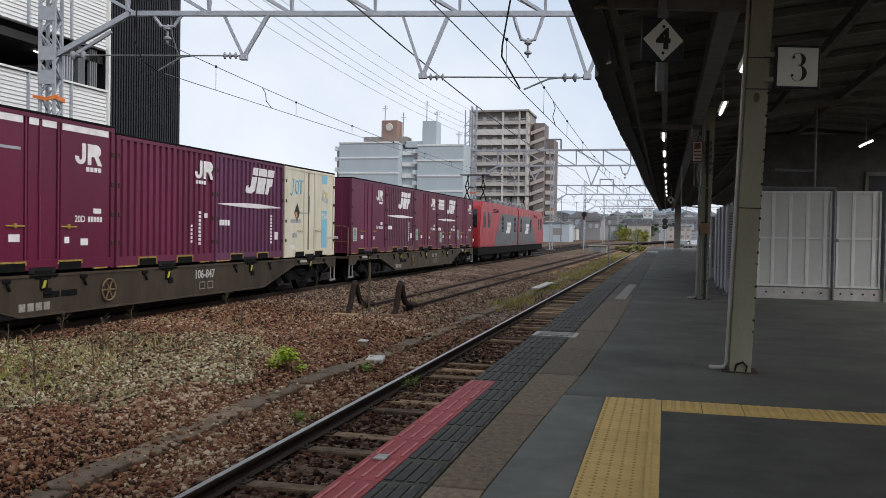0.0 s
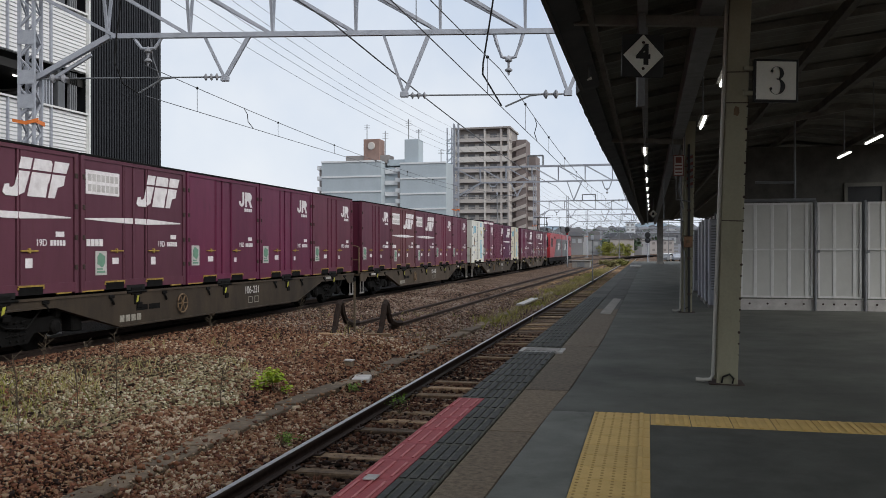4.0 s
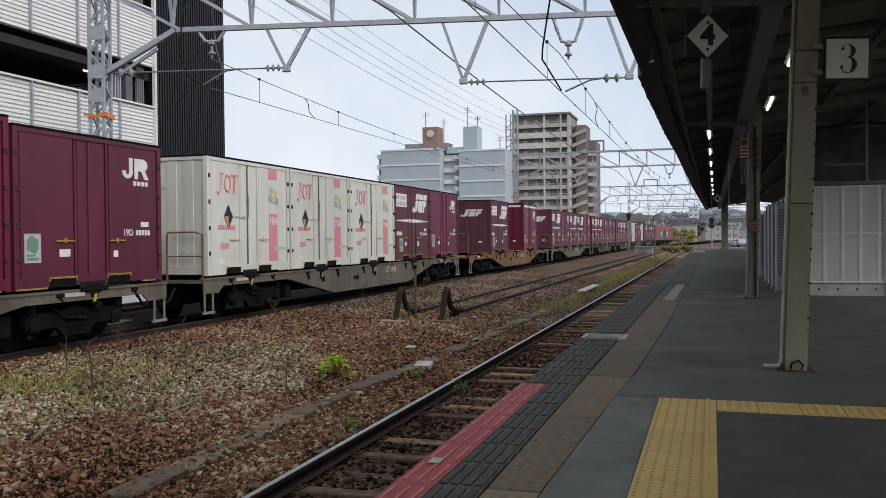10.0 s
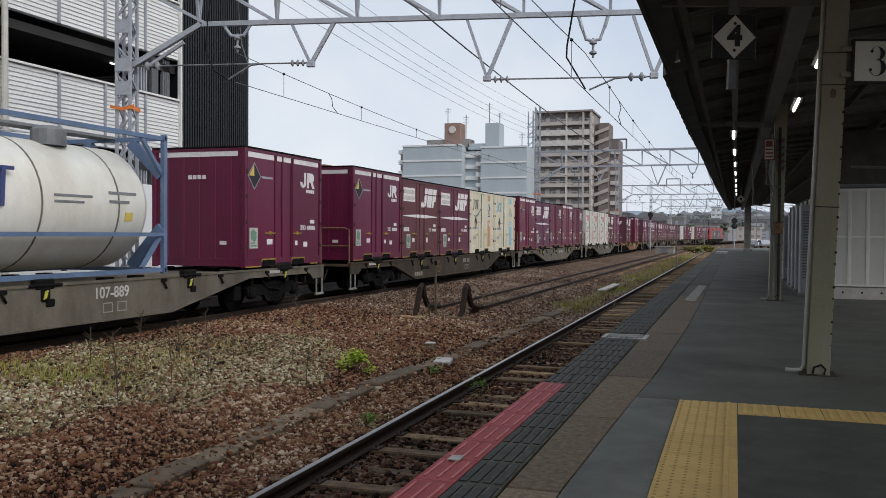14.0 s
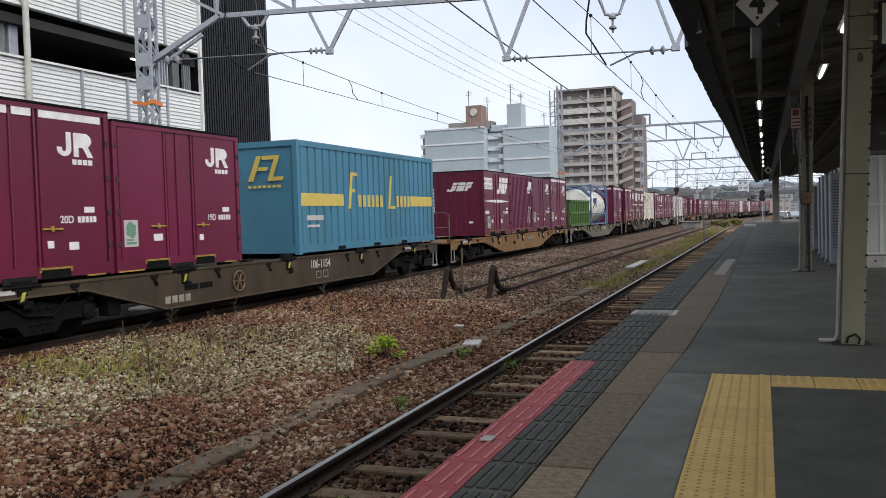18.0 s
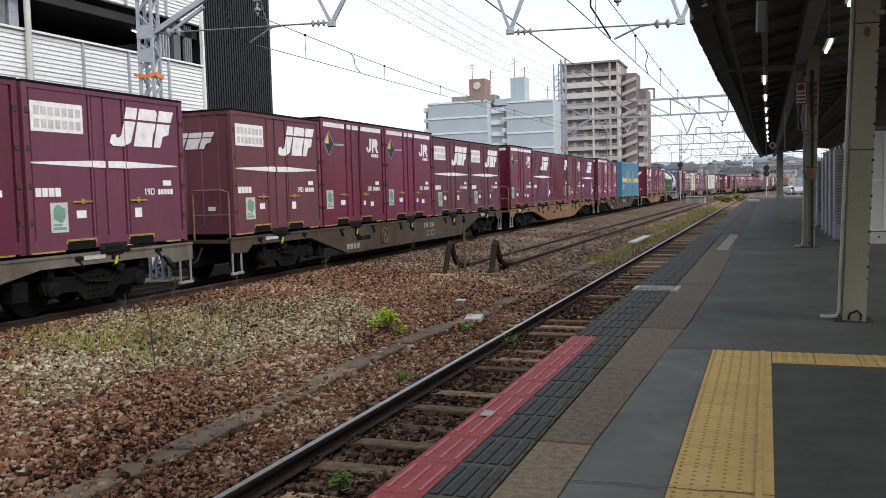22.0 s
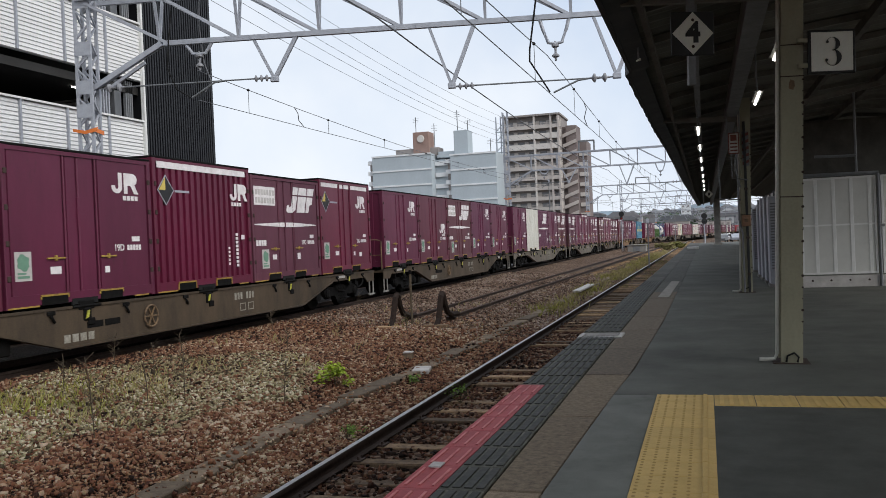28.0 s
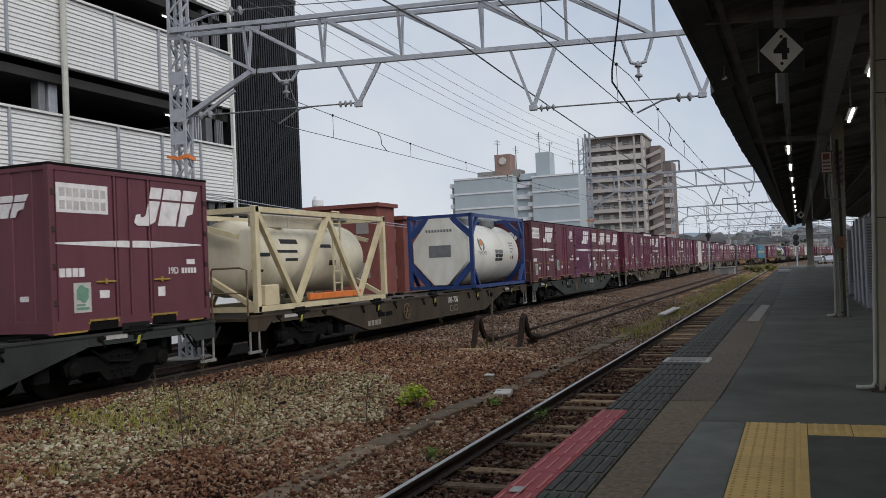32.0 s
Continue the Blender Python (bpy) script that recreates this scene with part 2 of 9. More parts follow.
LEVER = mat("yellow_green_lever_paint", (0.5, 0.5, 0.06), (0.26, 0.24, 0.04), 0.6, scale=9, bump=0.05)
YELPAINT = mat("chipped_yellow_paint", (0.44, 0.3, 0.05), (0.16, 0.1, 0.03), 0.6, scale=9, bump=0.1)
BLACKM = mat("black_marking", (0.02, 0.02, 0.022), (0.012, 0.012, 0.014), 0.6, scale=4, bump=0.02)
GREENM = mat("green_label_print", (0.16, 0.3, 0.21), (0.1, 0.2, 0.14), 0.6, scale=4, bump=0.02)
NAVYM = mat("navy_marking", (0.05, 0.07, 0.2), (0.04, 0.05, 0.14), 0.6, scale=4, bump=0.02)
GREENBOX = mat("leaf_green_paint", (0.065, 0.14, 0.03), (0.04, 0.09, 0.02), 0.5, scale=2, bump=0.05, streak=0.3)
TANKW = mat("white_tank_shell", (0.74, 0.73, 0.68), (0.52, 0.49, 0.42), 0.35, scale=1.2, bump=0.03, streak=0.4)
NAVY = mat("navy_blue_frame_paint", (0.02, 0.05, 0.19), (0.015, 0.035, 0.12), 0.4, scale=2, bump=0.04)
HOOP = mat("grimy_hoop_steel", (0.16, 0.15, 0.14), (0.07, 0.065, 0.06), 0.7, scale=5, bump=0.05)
PALEBLUE = mat("pale_blue_frame_paint", (0.13, 0.19, 0.31), (0.08, 0.12, 0.2), 0.45, scale=2, bump=0.04)
CREAMF = mat("cream_frame_paint", (0.66, 0.58, 0.38), (0.46, 0.38, 0.24), 0.5, scale=2.2, bump=0.05)
WAGON = mat("grime_brown_wagon_steel", (0.076, 0.052, 0.03), (0.028, 0.02, 0.013), 0.75, scale=1.5, bump=0.12, streak=0.4, rand=0.3)
WAGON_RUST = mat("rusty_orange_wagon_steel", (0.25, 0.128, 0.045), (0.09, 0.05, 0.024), 0.75, scale=1.5, bump=0.12, streak=0.4, rand=0.15)
WAGON_GREY = mat("grey_green_wagon_steel", (0.036, 0.041, 0.036), (0.016, 0.018, 0.016), 0.7, scale=1.5, bump=0.1, streak=0.4)
WAGON_PALE = mat("pale_grey_wagon_steel", (0.165, 0.142, 0.11), (0.062, 0.051, 0.038), 0.7, scale=1.5, bump=0.1, streak=0.4)
# greasy black steel, darkened further for the shade under the wagons
BOGIE = mat("shade_black_greasy_steel", (0.008, 0.0075, 0.007), (0.004, 0.0037, 0.0034), 0.85, scale=6, bump=0.2, spec=0.12)
RUBBER = mat("black_hose_rubber", (0.015, 0.015, 0.015), (0.01, 0.01, 0.01), 0.8, scale=8, spec=0.15)
LOCORED = mat("locomotive_red_paint", (0.36, 0.028, 0.034), (0.25, 0.022, 0.028), 0.35, scale=1.5, bump=0.03)
LOCOGREY = mat("locomotive_grey_paint", (0.1, 0.105, 0.11), (0.07, 0.072, 0.078), 0.4, scale=1.5, bump=0.03)
DARKGLASS = mat("dark_window_glass", (0.012, 0.015, 0.018), (0.01, 0.012, 0.014), 0.08, scale=2, bump=0, spec=0.6)
GALV = mat("galvanised_steel", (0.41, 0.425, 0.465), (0.29, 0.305, 0.34), 0.55, 0.2, scale=5, bump=0.05)
GALVD = mat("dull_dark_galvanised_steel", (0.2, 0.21, 0.22), (0.14, 0.145, 0.15), 0.6, 0.2, scale=5, bump=0.05)
PORCELAIN = mat("grey_brown_porcelain", (0.3, 0.3, 0.32), (0.2, 0.2, 0.21), 0.25, scale=5, bump=0)
WIRE = mat("weathered_copper_wire", (0.16, 0.165, 0.175), (0.1, 0.1, 0.105), 0.6, 0.3, scale=5, bump=0)
WARN = mat("orange_band", (0.75, 0.2, 0.04), (0.55, 0.15, 0.03), 0.5, scale=5, bump=0)
RAILTOP = mat("worn_bright_rail_head", (0.42, 0.41, 0.41), (0.28, 0.27, 0.26), 0.35, 0.7, scale=12, bump=0.03)
RAILRUST = mat("rusty_rail_web", (0.055, 0.033, 0.024), (0.03, 0.02, 0.016), 0.85, scale=14, bump=0.3)
OLDRAIL = mat("dark_rusted_old_rail", (0.035, 0.022, 0.016), (0.014, 0.01, 0.008), 0.85, scale=8, bump=0.3, spec=0.2)
# sleepers under the train: its shade is put into their colour
SHADEWOOD = mat("shade_black_sleeper", (0.022, 0.018, 0.014), (0.01, 0.008, 0.007), 0.9, scale=7, bump=0.3, rand=0.3, spec=0.2)
SLEEPER = mat("weathered_wooden_sleeper", (0.36, 0.236, 0.13), (0.075, 0.046, 0.03), 0.9, scale=7, fine=90, bump=0.4, rand=0.75)
ASPHALT = mat("platform_asphalt", (0.122, 0.125, 0.107), (0.067, 0.068, 0.058), 0.78, scale=0.9, fine=160, bump=0.3, dist=0.003, spec=0.25, spots=(0.06, 0.061, 0.055))
ASPHALT3 = mat("newer_dark_asphalt", (0.085, 0.086, 0.074), (0.053, 0.054, 0.046), 0.8, scale=2.5, fine=160, bump=0.3, dist=0.003, spec=0.25)
ASPHALT2 = mat("old_asphalt_strip", (0.195, 0.2, 0.174), (0.105, 0.108, 0.093), 0.75, scale=1.5, fine=160, bump=0.3, dist=0.003, spec=0.2, spots=(0.09, 0.091, 0.08))
EDGECON = mat("brown_stained_concrete", (0.29, 0.22, 0.145), (0.115, 0.086, 0.057), 0.88, scale=24, fine=170, bump=0.6, dist=0.005, rand=0.22, spots=(0.125, 0.088, 0.058))
DIRTYCON = mat("dirt_brown_concrete", (0.18, 0.143, 0.102), (0.082, 0.065, 0.047), 0.9, scale=20, fine=150, bump=0.5, dist=0.005, rand=0.15, spots=(0.085, 0.064, 0.044))
OLDEDGE = mat("grey_worn_edge_concrete", (0.1, 0.098, 0.084), (0.052, 0.051, 0.044), 0.9, scale=5, fine=90, bump=0.4, dist=0.006, rand=0.2, spots=(0.05, 0.045, 0.038))
WORNCON = mat("worn_pale_cement", (0.36, 0.34, 0.3), (0.2, 0.185, 0.16), 0.9, scale=5, fine=80, bump=0.3, spots=(0.14, 0.125, 0.105))
CONCRETE = mat("grey_concrete", (0.3, 0.29, 0.27), (0.18, 0.17, 0.155), 0.9, scale=2.2, fine=60, bump=0.3, rand=0.15)
TROUGH = mat("mossy_concrete_trough", (0.215, 0.16, 0.105), (0.065, 0.047, 0.032), 0.95, scale=4, fine=60, bump=0.4, rand=0.3)
PALECON = mat("pale_concrete", (0.52, 0.5, 0.48), (0.36, 0.34, 0.32), 0.9, scale=4, fine=60, bump=0.2)
YELTILE = mat("yellow_tactile_tile", (0.63, 0.43, 0.145), (0.49, 0.33, 0.11), 0.75, scale=3, fine=90, bump=0.1, rand=0.07)
TILESPOT = mat("worn_tactile_dot", (0.43, 0.285, 0.095), (0.3, 0.2, 0.07), 0.8, scale=9)
REDMAT = mat("red_edge_panel", (0.41, 0.044, 0.05), (0.25, 0.03, 0.034), 0.65, scale=5, fine=80, bump=0.15, rand=0.04, spots=(0.2, 0.035, 0.035))
REDLINE = mat("pale_red_rib", (0.58, 0.21, 0.2), (0.45, 0.11, 0.11), 0.7, scale=6)
MATBLACK = mat("worn_grey_rubber_mat", (0.15, 0.142, 0.115), (0.055, 0.056, 0.045), 0.75, scale=9, fine=80, bump=0.2, rand=0.2, spec=0.2, spots=(0.1, 0.085, 0.058))
MATRIB = mat("black_rubber_rib", (0.046, 0.045, 0.037), (0.019, 0.02, 0.016), 0.72, scale=12, fine=90, spots=(0.085, 0.077, 0.056))
COLUMN = mat("olive_grey_column_paint", (0.30, 0.285, 0.2), (0.22, 0.205, 0.14), 0.55, scale=2.5, fine=40, bump=0.05, streak=0.4)
PIPEW = mat("off_white_pipe", (0.55, 0.54, 0.5), (0.4, 0.39, 0.35), 0.45, scale=3, bump=0.02)
ROOFDARK = mat("sooty_canopy_steel", (0.105, 0.1, 0.086), (0.05, 0.048, 0.042), 0.8, scale=2, bump=0.1)
RAFTER = mat("dull_rafter_steel", (0.2, 0.195, 0.175), (0.11, 0.105, 0.095), 0.75, scale=3, bump=0.1)
ROOFSHEET = mat("sooty_grey_canopy_sheet", (0.17, 0.163, 0.14), (0.085, 0.082, 0.07), 0.8, scale=1.2, bump=0.1)
FASCIA = mat("black_canopy_fascia", (0.022, 0.023, 0.025), (0.014, 0.015, 0.016), 0.6, scale=2, bump=0.05)
CALLBOX = mat("rust_orange_enamel", (0.25, 0.13, 0.065), (0.15, 0.08, 0.045), 0.5, scale=6, bump=0.05)
SIGNW = mat("white_sign_face", (0.72, 0.72, 0.66), (0.6, 0.6, 0.54), 0.5, scale=3, bump=0)
SIGNK = mat("black_sign_paint", (0.012, 0.012, 0.012), (0.009, 0.009, 0.009), 0.5, scale=3, bump=0)
PANELW = mat("white_fence_panel", (0.56, 0.56, 0.525), (0.45, 0.448, 0.42), 0.5, scale=1.2, bump=0.02, rand=0.04)
FENCEF = mat("white_fence_frame", (0.72, 0.72, 0.7), (0.58, 0.58, 0.56), 0.5, scale=3, bump=0.02)
LOUVRE = mat("white_louvre_panel", (0.8, 0.8, 0.79), (0.7, 0.7, 0.69), 0.5, scale=0.8, bump=0.02, rand=0.05)
TOWERK = mat("black_corrugated_cladding", (0.009, 0.0095, 0.012), (0.006, 0.0065, 0.008), 0.5, scale=0.8, bump=0.02)
# near-black: the shade inside the open decks is put into this colour
PARKDARK = mat("shade_dark_parking_interior", (0.035, 0.034, 0.033), (0.02, 0.019, 0.018), 0.9, scale=0.5)
WALLW = mat("white_wall_panel", (0.78, 0.79, 0.79), (0.66, 0.67, 0.67), 0.6, scale=0.5, bump=0.02, streak=0.4)
APTBEIGE = mat("apartment_beige_tile", (0.47, 0.43, 0.4), (0.38, 0.345, 0.32), 0.8, scale=0.2, fine=3, bump=0)
APTWHITE = mat("apartment_pale_balcony", (0.58, 0.55, 0.51), (0.48, 0.45, 0.42), 0.8, scale=0.2, fine=3, bump=0)
# darker beige: the shade behind the balconies is put into the colour
APTSHADE = mat("apartment_shade_beige", (0.28, 0.255, 0.24), (0.21, 0.19, 0.18), 0.8, scale=0.2, fine=3, bump=0)
APTBROWN = mat("apartment_brown_tile", (0.2, 0.165, 0.155), (0.155, 0.125, 0.118), 0.8, scale=0.2, fine=3, bump=0)
BLOCKGREY = mat("pale_blue_grey_render", (0.42, 0.475, 0.51), (0.35, 0.4, 0.43), 0.85, scale=0.15, fine=2, bump=0, streak=0.3)
BLOCKWHITE = mat("white_render_band", (0.7, 0.72, 0.73), (0.6, 0.62, 0.63), 0.85, scale=0.2, fine=2, bump=0)
# dark glass lightened to grey: the haze of distance is in the colour
HAZEGLASS = mat("haze_grey_far_window", (0.22, 0.225, 0.235), (0.16, 0.165, 0.175), 0.4, scale=0.3, fine=3, bump=0)
HUTBRICK = mat("pale_red_brick_hut", (0.3, 0.2, 0.165), (0.24, 0.16, 0.135), 0.85, scale=0.4, fine=4, bump=0)
BRICKRED = mat("red_brown_brick", (0.19, 0.062, 0.05), (0.14, 0.045, 0.038), 0.85, scale=0.8, fine=12, bump=0.1)
# blue-grey instead of leaf green: the air's haze is painted into the ridge
HILL = mat("wooded_hill_haze", (0.22, 0.28, 0.33), (0.15, 0.2, 0.235), 1.0, scale=0.02, fine=0.2, bump=0)
OLIVE = mat("olive_yellow_leaf", (0.2, 0.19, 0.045), (0.11, 0.11, 0.03), 0.8, scale=2, island=0.35, bump=0)
FARLEAF = mat("far_tree_leaf", (0.085, 0.125, 0.07), (0.05, 0.08, 0.045), 0.9, scale=0.3, island=0.35, bump=0)
HOUSES = stones_mat("far_house_walls", [(0.16, 0.17, 0.19), (0.2, 0.2, 0.21), (0.3, 0.31, 0.33), (0.24, 0.21, 0.2), (0.42, 0.43, 0.44), (0.6, 0.61, 0.62)], 0.02)
LEAF = mat("weed_leaf", (0.16, 0.26, 0.035), (0.09, 0.16, 0.02), 0.7, scale=9, rand=0.2, island=0.3, bump=0)
LEAFB = mat("bright_weed_leaf", (0.36, 0.42, 0.02), (0.16, 0.26, 0.012), 0.6, scale=9, island=0.25, bump=0)
STRAW = mat("dry_grass", (0.42, 0.37, 0.16), (0.26, 0.22, 0.09), 0.85, scale=9, island=0.3, bump=0)
STEM = mat("dry_brown_stem", (0.105, 0.08, 0.05), (0.065, 0.05, 0.032), 0.9, scale=9, island=0.3, bump=0)
BARK = mat("bark", (0.1, 0.08, 0.06), (0.06, 0.05, 0.04), 0.95, scale=6, bump=0.4)
TUBE = glow("lit_fluorescent_tube", (1.0, 0.98, 0.92), 4.0)
REDLENS = mat("dark_red_lens", (0.2, 0.012, 0.012), (0.14, 0.01, 0.01), 0.2, bump=0)

YARD_TONES = [(0.018, 0.0084, 0.0052), (0.085, 0.0344, 0.0202), (0.185, 0.076, 0.0418), (0.245, 0.1098, 0.0599), (0.3, 0.1648, 0.0948), (0.34, 0.2179, 0.1348), (0.58, 0.4579, 0.3246)]
BALLAST = stones_mat("red_brown_ballast", YARD_TONES)
PALESTONE = stones_mat("pale_limestone_ballast", [(0.05, 0.036, 0.021), (0.18, 0.142, 0.075), (0.32, 0.265, 0.145), (0.45, 0.39, 0.23), (0.68, 0.61, 0.45)], 0.6)
DARKSTONE = stones_mat("oily_dark_ballast", [(0.014, 0.007, 0.004), (0.045, 0.019, 0.011), (0.11, 0.046, 0.025), (0.165, 0.074, 0.041), (0.27, 0.165, 0.1)], 0.6)
GRAVEL = gravel_sheet("yard_gravel", [(0.018, 0.012, 0.009), (0.06, 0.037, 0.025), (0.12, 0.078, 0.054), (0.19, 0.135, 0.1), (0.3, 0.24, 0.19)])
FARSTONE = stones_mat("grey_brown_ballast", [(0.03, 0.019, 0.014), (0.1, 0.058, 0.039), (0.2, 0.128, 0.09), (0.28, 0.195, 0.145), (0.42, 0.34, 0.28)])

# oily gravel made blacker still, to hold the shade under the train
SHADEBED = gravel_sheet("shade_black_oily_gravel", [(0.003, 0.0025, 0.002), (0.006, 0.005, 0.004), (0.011, 0.008, 0.007), (0.018, 0.013, 0.01), (0.032, 0.023, 0.018)])


# ---- mesh helpers ----
def box(bm, x0, y0, z0, x1, y1, z1):
    v = [bm.verts.new(c) for c in ((x0, y0, z0), (x1, y0, z0), (x1, y1, z0), (x0, y1, z0), (x0, y0, z1), (x1, y0, z1), (x1, y1, z1), (x0, y1, z1))]
    for f in ((3, 2, 1, 0), (4, 5, 6, 7), (0, 1, 5, 4), (1, 2, 6, 5), (2, 3, 7, 6), (3, 0, 4, 7)):
        bm.faces.new([v[i] for i in f])
    return v


def bevel_box(bm, x0, y0, z0, x1, y1, z1, r=0.01):
    tmp = bmesh.new()
    box(tmp, x0, y0, z0, x1, y1, z1)
    bmesh.ops.bevel(tmp, geom=tmp.edges[:], offset=r, segments=1, affect="EDGES")
    merge(bm, tmp)


def merge(bm, other, m=None):
    me = bpy.data.meshes.new("tmp")
    other.to_mesh(me)
    other.free()
    if m is not None:
        me.transform(m)
    bm.from_mesh(me)
    bpy.data.meshes.remove(me)


def frame_of(a, b):
    d = Vector(b) - Vector(a)
    up = Vector((0, 0, 1)) if abs(d.normalized().z) < 0.95 else Vector((0, 1, 0))
    s = d.cross(up).normalized()
    return d, s, s.cross(d).normalized()


def bar(bm, a, b, w, h=None):
    """A square bar from a to b."""
    h = h or w
    d, s, u = frame_of(a, b)
    ring = [s * (w / 2) + u * (h / 2), -s * (w / 2) + u * (h / 2), -s * (w / 2) - u * (h / 2), s * (w / 2) - u * (h / 2)]
    p = [bm.verts.new(Vector(a) + r) for r in ring]
    q = [bm.verts.new(Vector(b) + r) for r in ring]
    for i in range(4):
        bm.faces.new((p[i], p[(i + 1) % 4], q[(i + 1) % 4], q[i]))
    bm.faces.new(p[::-1])
    bm.faces.new(q)


def rod(bm, a, b, r, n=8, r2=None):
    d, s, u = frame_of(a, b)
    r2 = r if r2 is None else r2
    ring = [s * math.cos(k * math.tau / n) + u * math.sin(k * math.tau / n) for k in range(n)]
    p = [bm.verts.new(Vector(a) + c * r) for c in ring]
    q = [bm.verts.new(Vector(b) + c * r2) for c in ring]
    for i in range(n):
        bm.faces.new((p[i], q[i], q[(i + 1) % n], p[(i + 1) % n]))
    bm.faces.new(p)
    bm.faces.new(q[::-1])


def tube(bm, pts, r, n=6):
    """A bent tube through points."""
    pts = [Vector(p) for p in pts]
    rings = []
    for i, p in enumerate(pts):
        d = (pts[min(i + 1, len(pts) - 1)] - pts[max(i - 1, 0)])
        d, s, u = frame_of((0, 0, 0), d)
        rings.append([bm.verts.new(p + (s * math.cos(k * math.tau / n) + u * math.sin(k * math.tau / n)) * r) for k in range(n)])
    for a, b in zip(rings, rings[1:]):
        for k in range(n):
            bm.faces.new((a[k], b[k], b[(k + 1) % n], a[(k + 1) % n]))
    bm.faces.new(rings[0])
    bm.faces.new(rings[-1][::-1])


def lathe(bm, a, b, profile, n=12):
    """A turned shape on the axis from a to b: profile holds (share of the way, radius)."""
    a, b = Vector(a), Vector(b)
    d, s, u = frame_of(a, b)
    rings = [[bm.verts.new(a + d * f + (s * math.cos(k * math.tau / n) + u * math.sin(k * math.tau / n)) * r) for k in range(n)] for f, r in profile]
    for p, q in zip(rings, rings[1:]):
        for k in range(n):
            bm.faces.new((p[k], q[k], q[(k + 1) % n], p[(k + 1) % n]))
    bm.faces.new(rings[0])
    bm.faces.new(rings[-1][::-1])


def plate(bm, pts, off):
    """A flat plate: an outline and the vector of its thickness."""
    off = Vector(off)
    p = [bm.verts.new(Vector(c)) for c in pts]
    q = [bm.verts.new(Vector(c) + off) for c in pts]
    k = len(pts)
    bm.faces.new(p[::-1])
    bm.faces.new(q)
    for i in range(k):
        bm.faces.new((p[i], p[(i + 1) % k], q[(i + 1) % k], q[i]))


def link(name, bm, material, parent=None, smooth=False):
    bmesh.ops.recalc_face_normals(bm, faces=bm.faces[:])
    me = bpy.data.meshes.new(name)
    bm.to_mesh(me)
    bm.free()
    me.materials.append(material)
    if smooth:
        me.polygons.foreach_set("use_smooth", [True] * len(me.polygons))
    ob = new(name, me)
    if parent:
        ob.parent = parent
    return ob


def part(name, bm, material, parent, label="", smooth=False):
    ob = link(name, bm, material, parent, smooth)
    return tagged(ob, label) if label else ob


def shared(name, mesh, parent, loc=(0, 0, 0), turn=None):
    ob = new(name, mesh)
    ob.parent = parent
    ob.matrix_basis = Matrix.Translation(loc) @ (turn or Matrix())
    return ob


def mesh_of(bm, name, material):
    bmesh.ops.recalc_face_normals(bm, faces=bm.faces[:])
    me = bpy.data.meshes.new(name)
    bm.to_mesh(me)
    bm.free()
    me.materials.append(material)
    return me


def thing(name, label, category, m=None, group="", kind=""):
    ob = new(name)
    ob.empty_display_size = 0.1
    if m is not None:
        ob.matrix_basis = m
    return tagged(ob, label, category, group, kind)


def letters(name, text, size, material, parent, m, label="", bold=0.0):
    """Lettering in the built-in font, as a thin mesh; m: its pose in the parent's space (x along the line, y up)."""
    cu = bpy.data.curves.new(name, "FONT")
    cu.body, cu.size, cu.extrude, cu.offset = text, size, 0.002, bold
    cu.align_x, cu.align_y = "CENTER", "CENTER"
    tmp = bpy.data.objects.new(name, cu)
    me = bpy.data.meshes.new_from_object(tmp)
    bpy.data.objects.remove(tmp)
    me.materials.clear()
    me.materials.append(material)
    ob = new(name, me)
    ob.parent = parent
    ob.matrix_basis = m
    return tagged(ob, label) if label else ob


def from_arrays(name, verts, faces, material, parent=None):
    me = bpy.data.meshes.new(name)
    me.from_pydata(verts, [], faces)
    me.materials.append(material)
    ob = new(name, me)
    if parent:
        ob.parent = parent
    return ob


STONE_V = np.array([(x, y, z) for z in (-1, 1) for y in (-1, 1) for x in (-1, 1)]) * 0.72
STONE_F = np.array([(0, 2, 3), (0, 3, 1), (4, 5, 7), (4, 7, 6), (0, 1, 5), (0, 5, 4), (2, 6, 7), (2, 7, 3), (0, 4, 6), (0, 6, 2), (1, 3, 7), (1, 7, 5)])


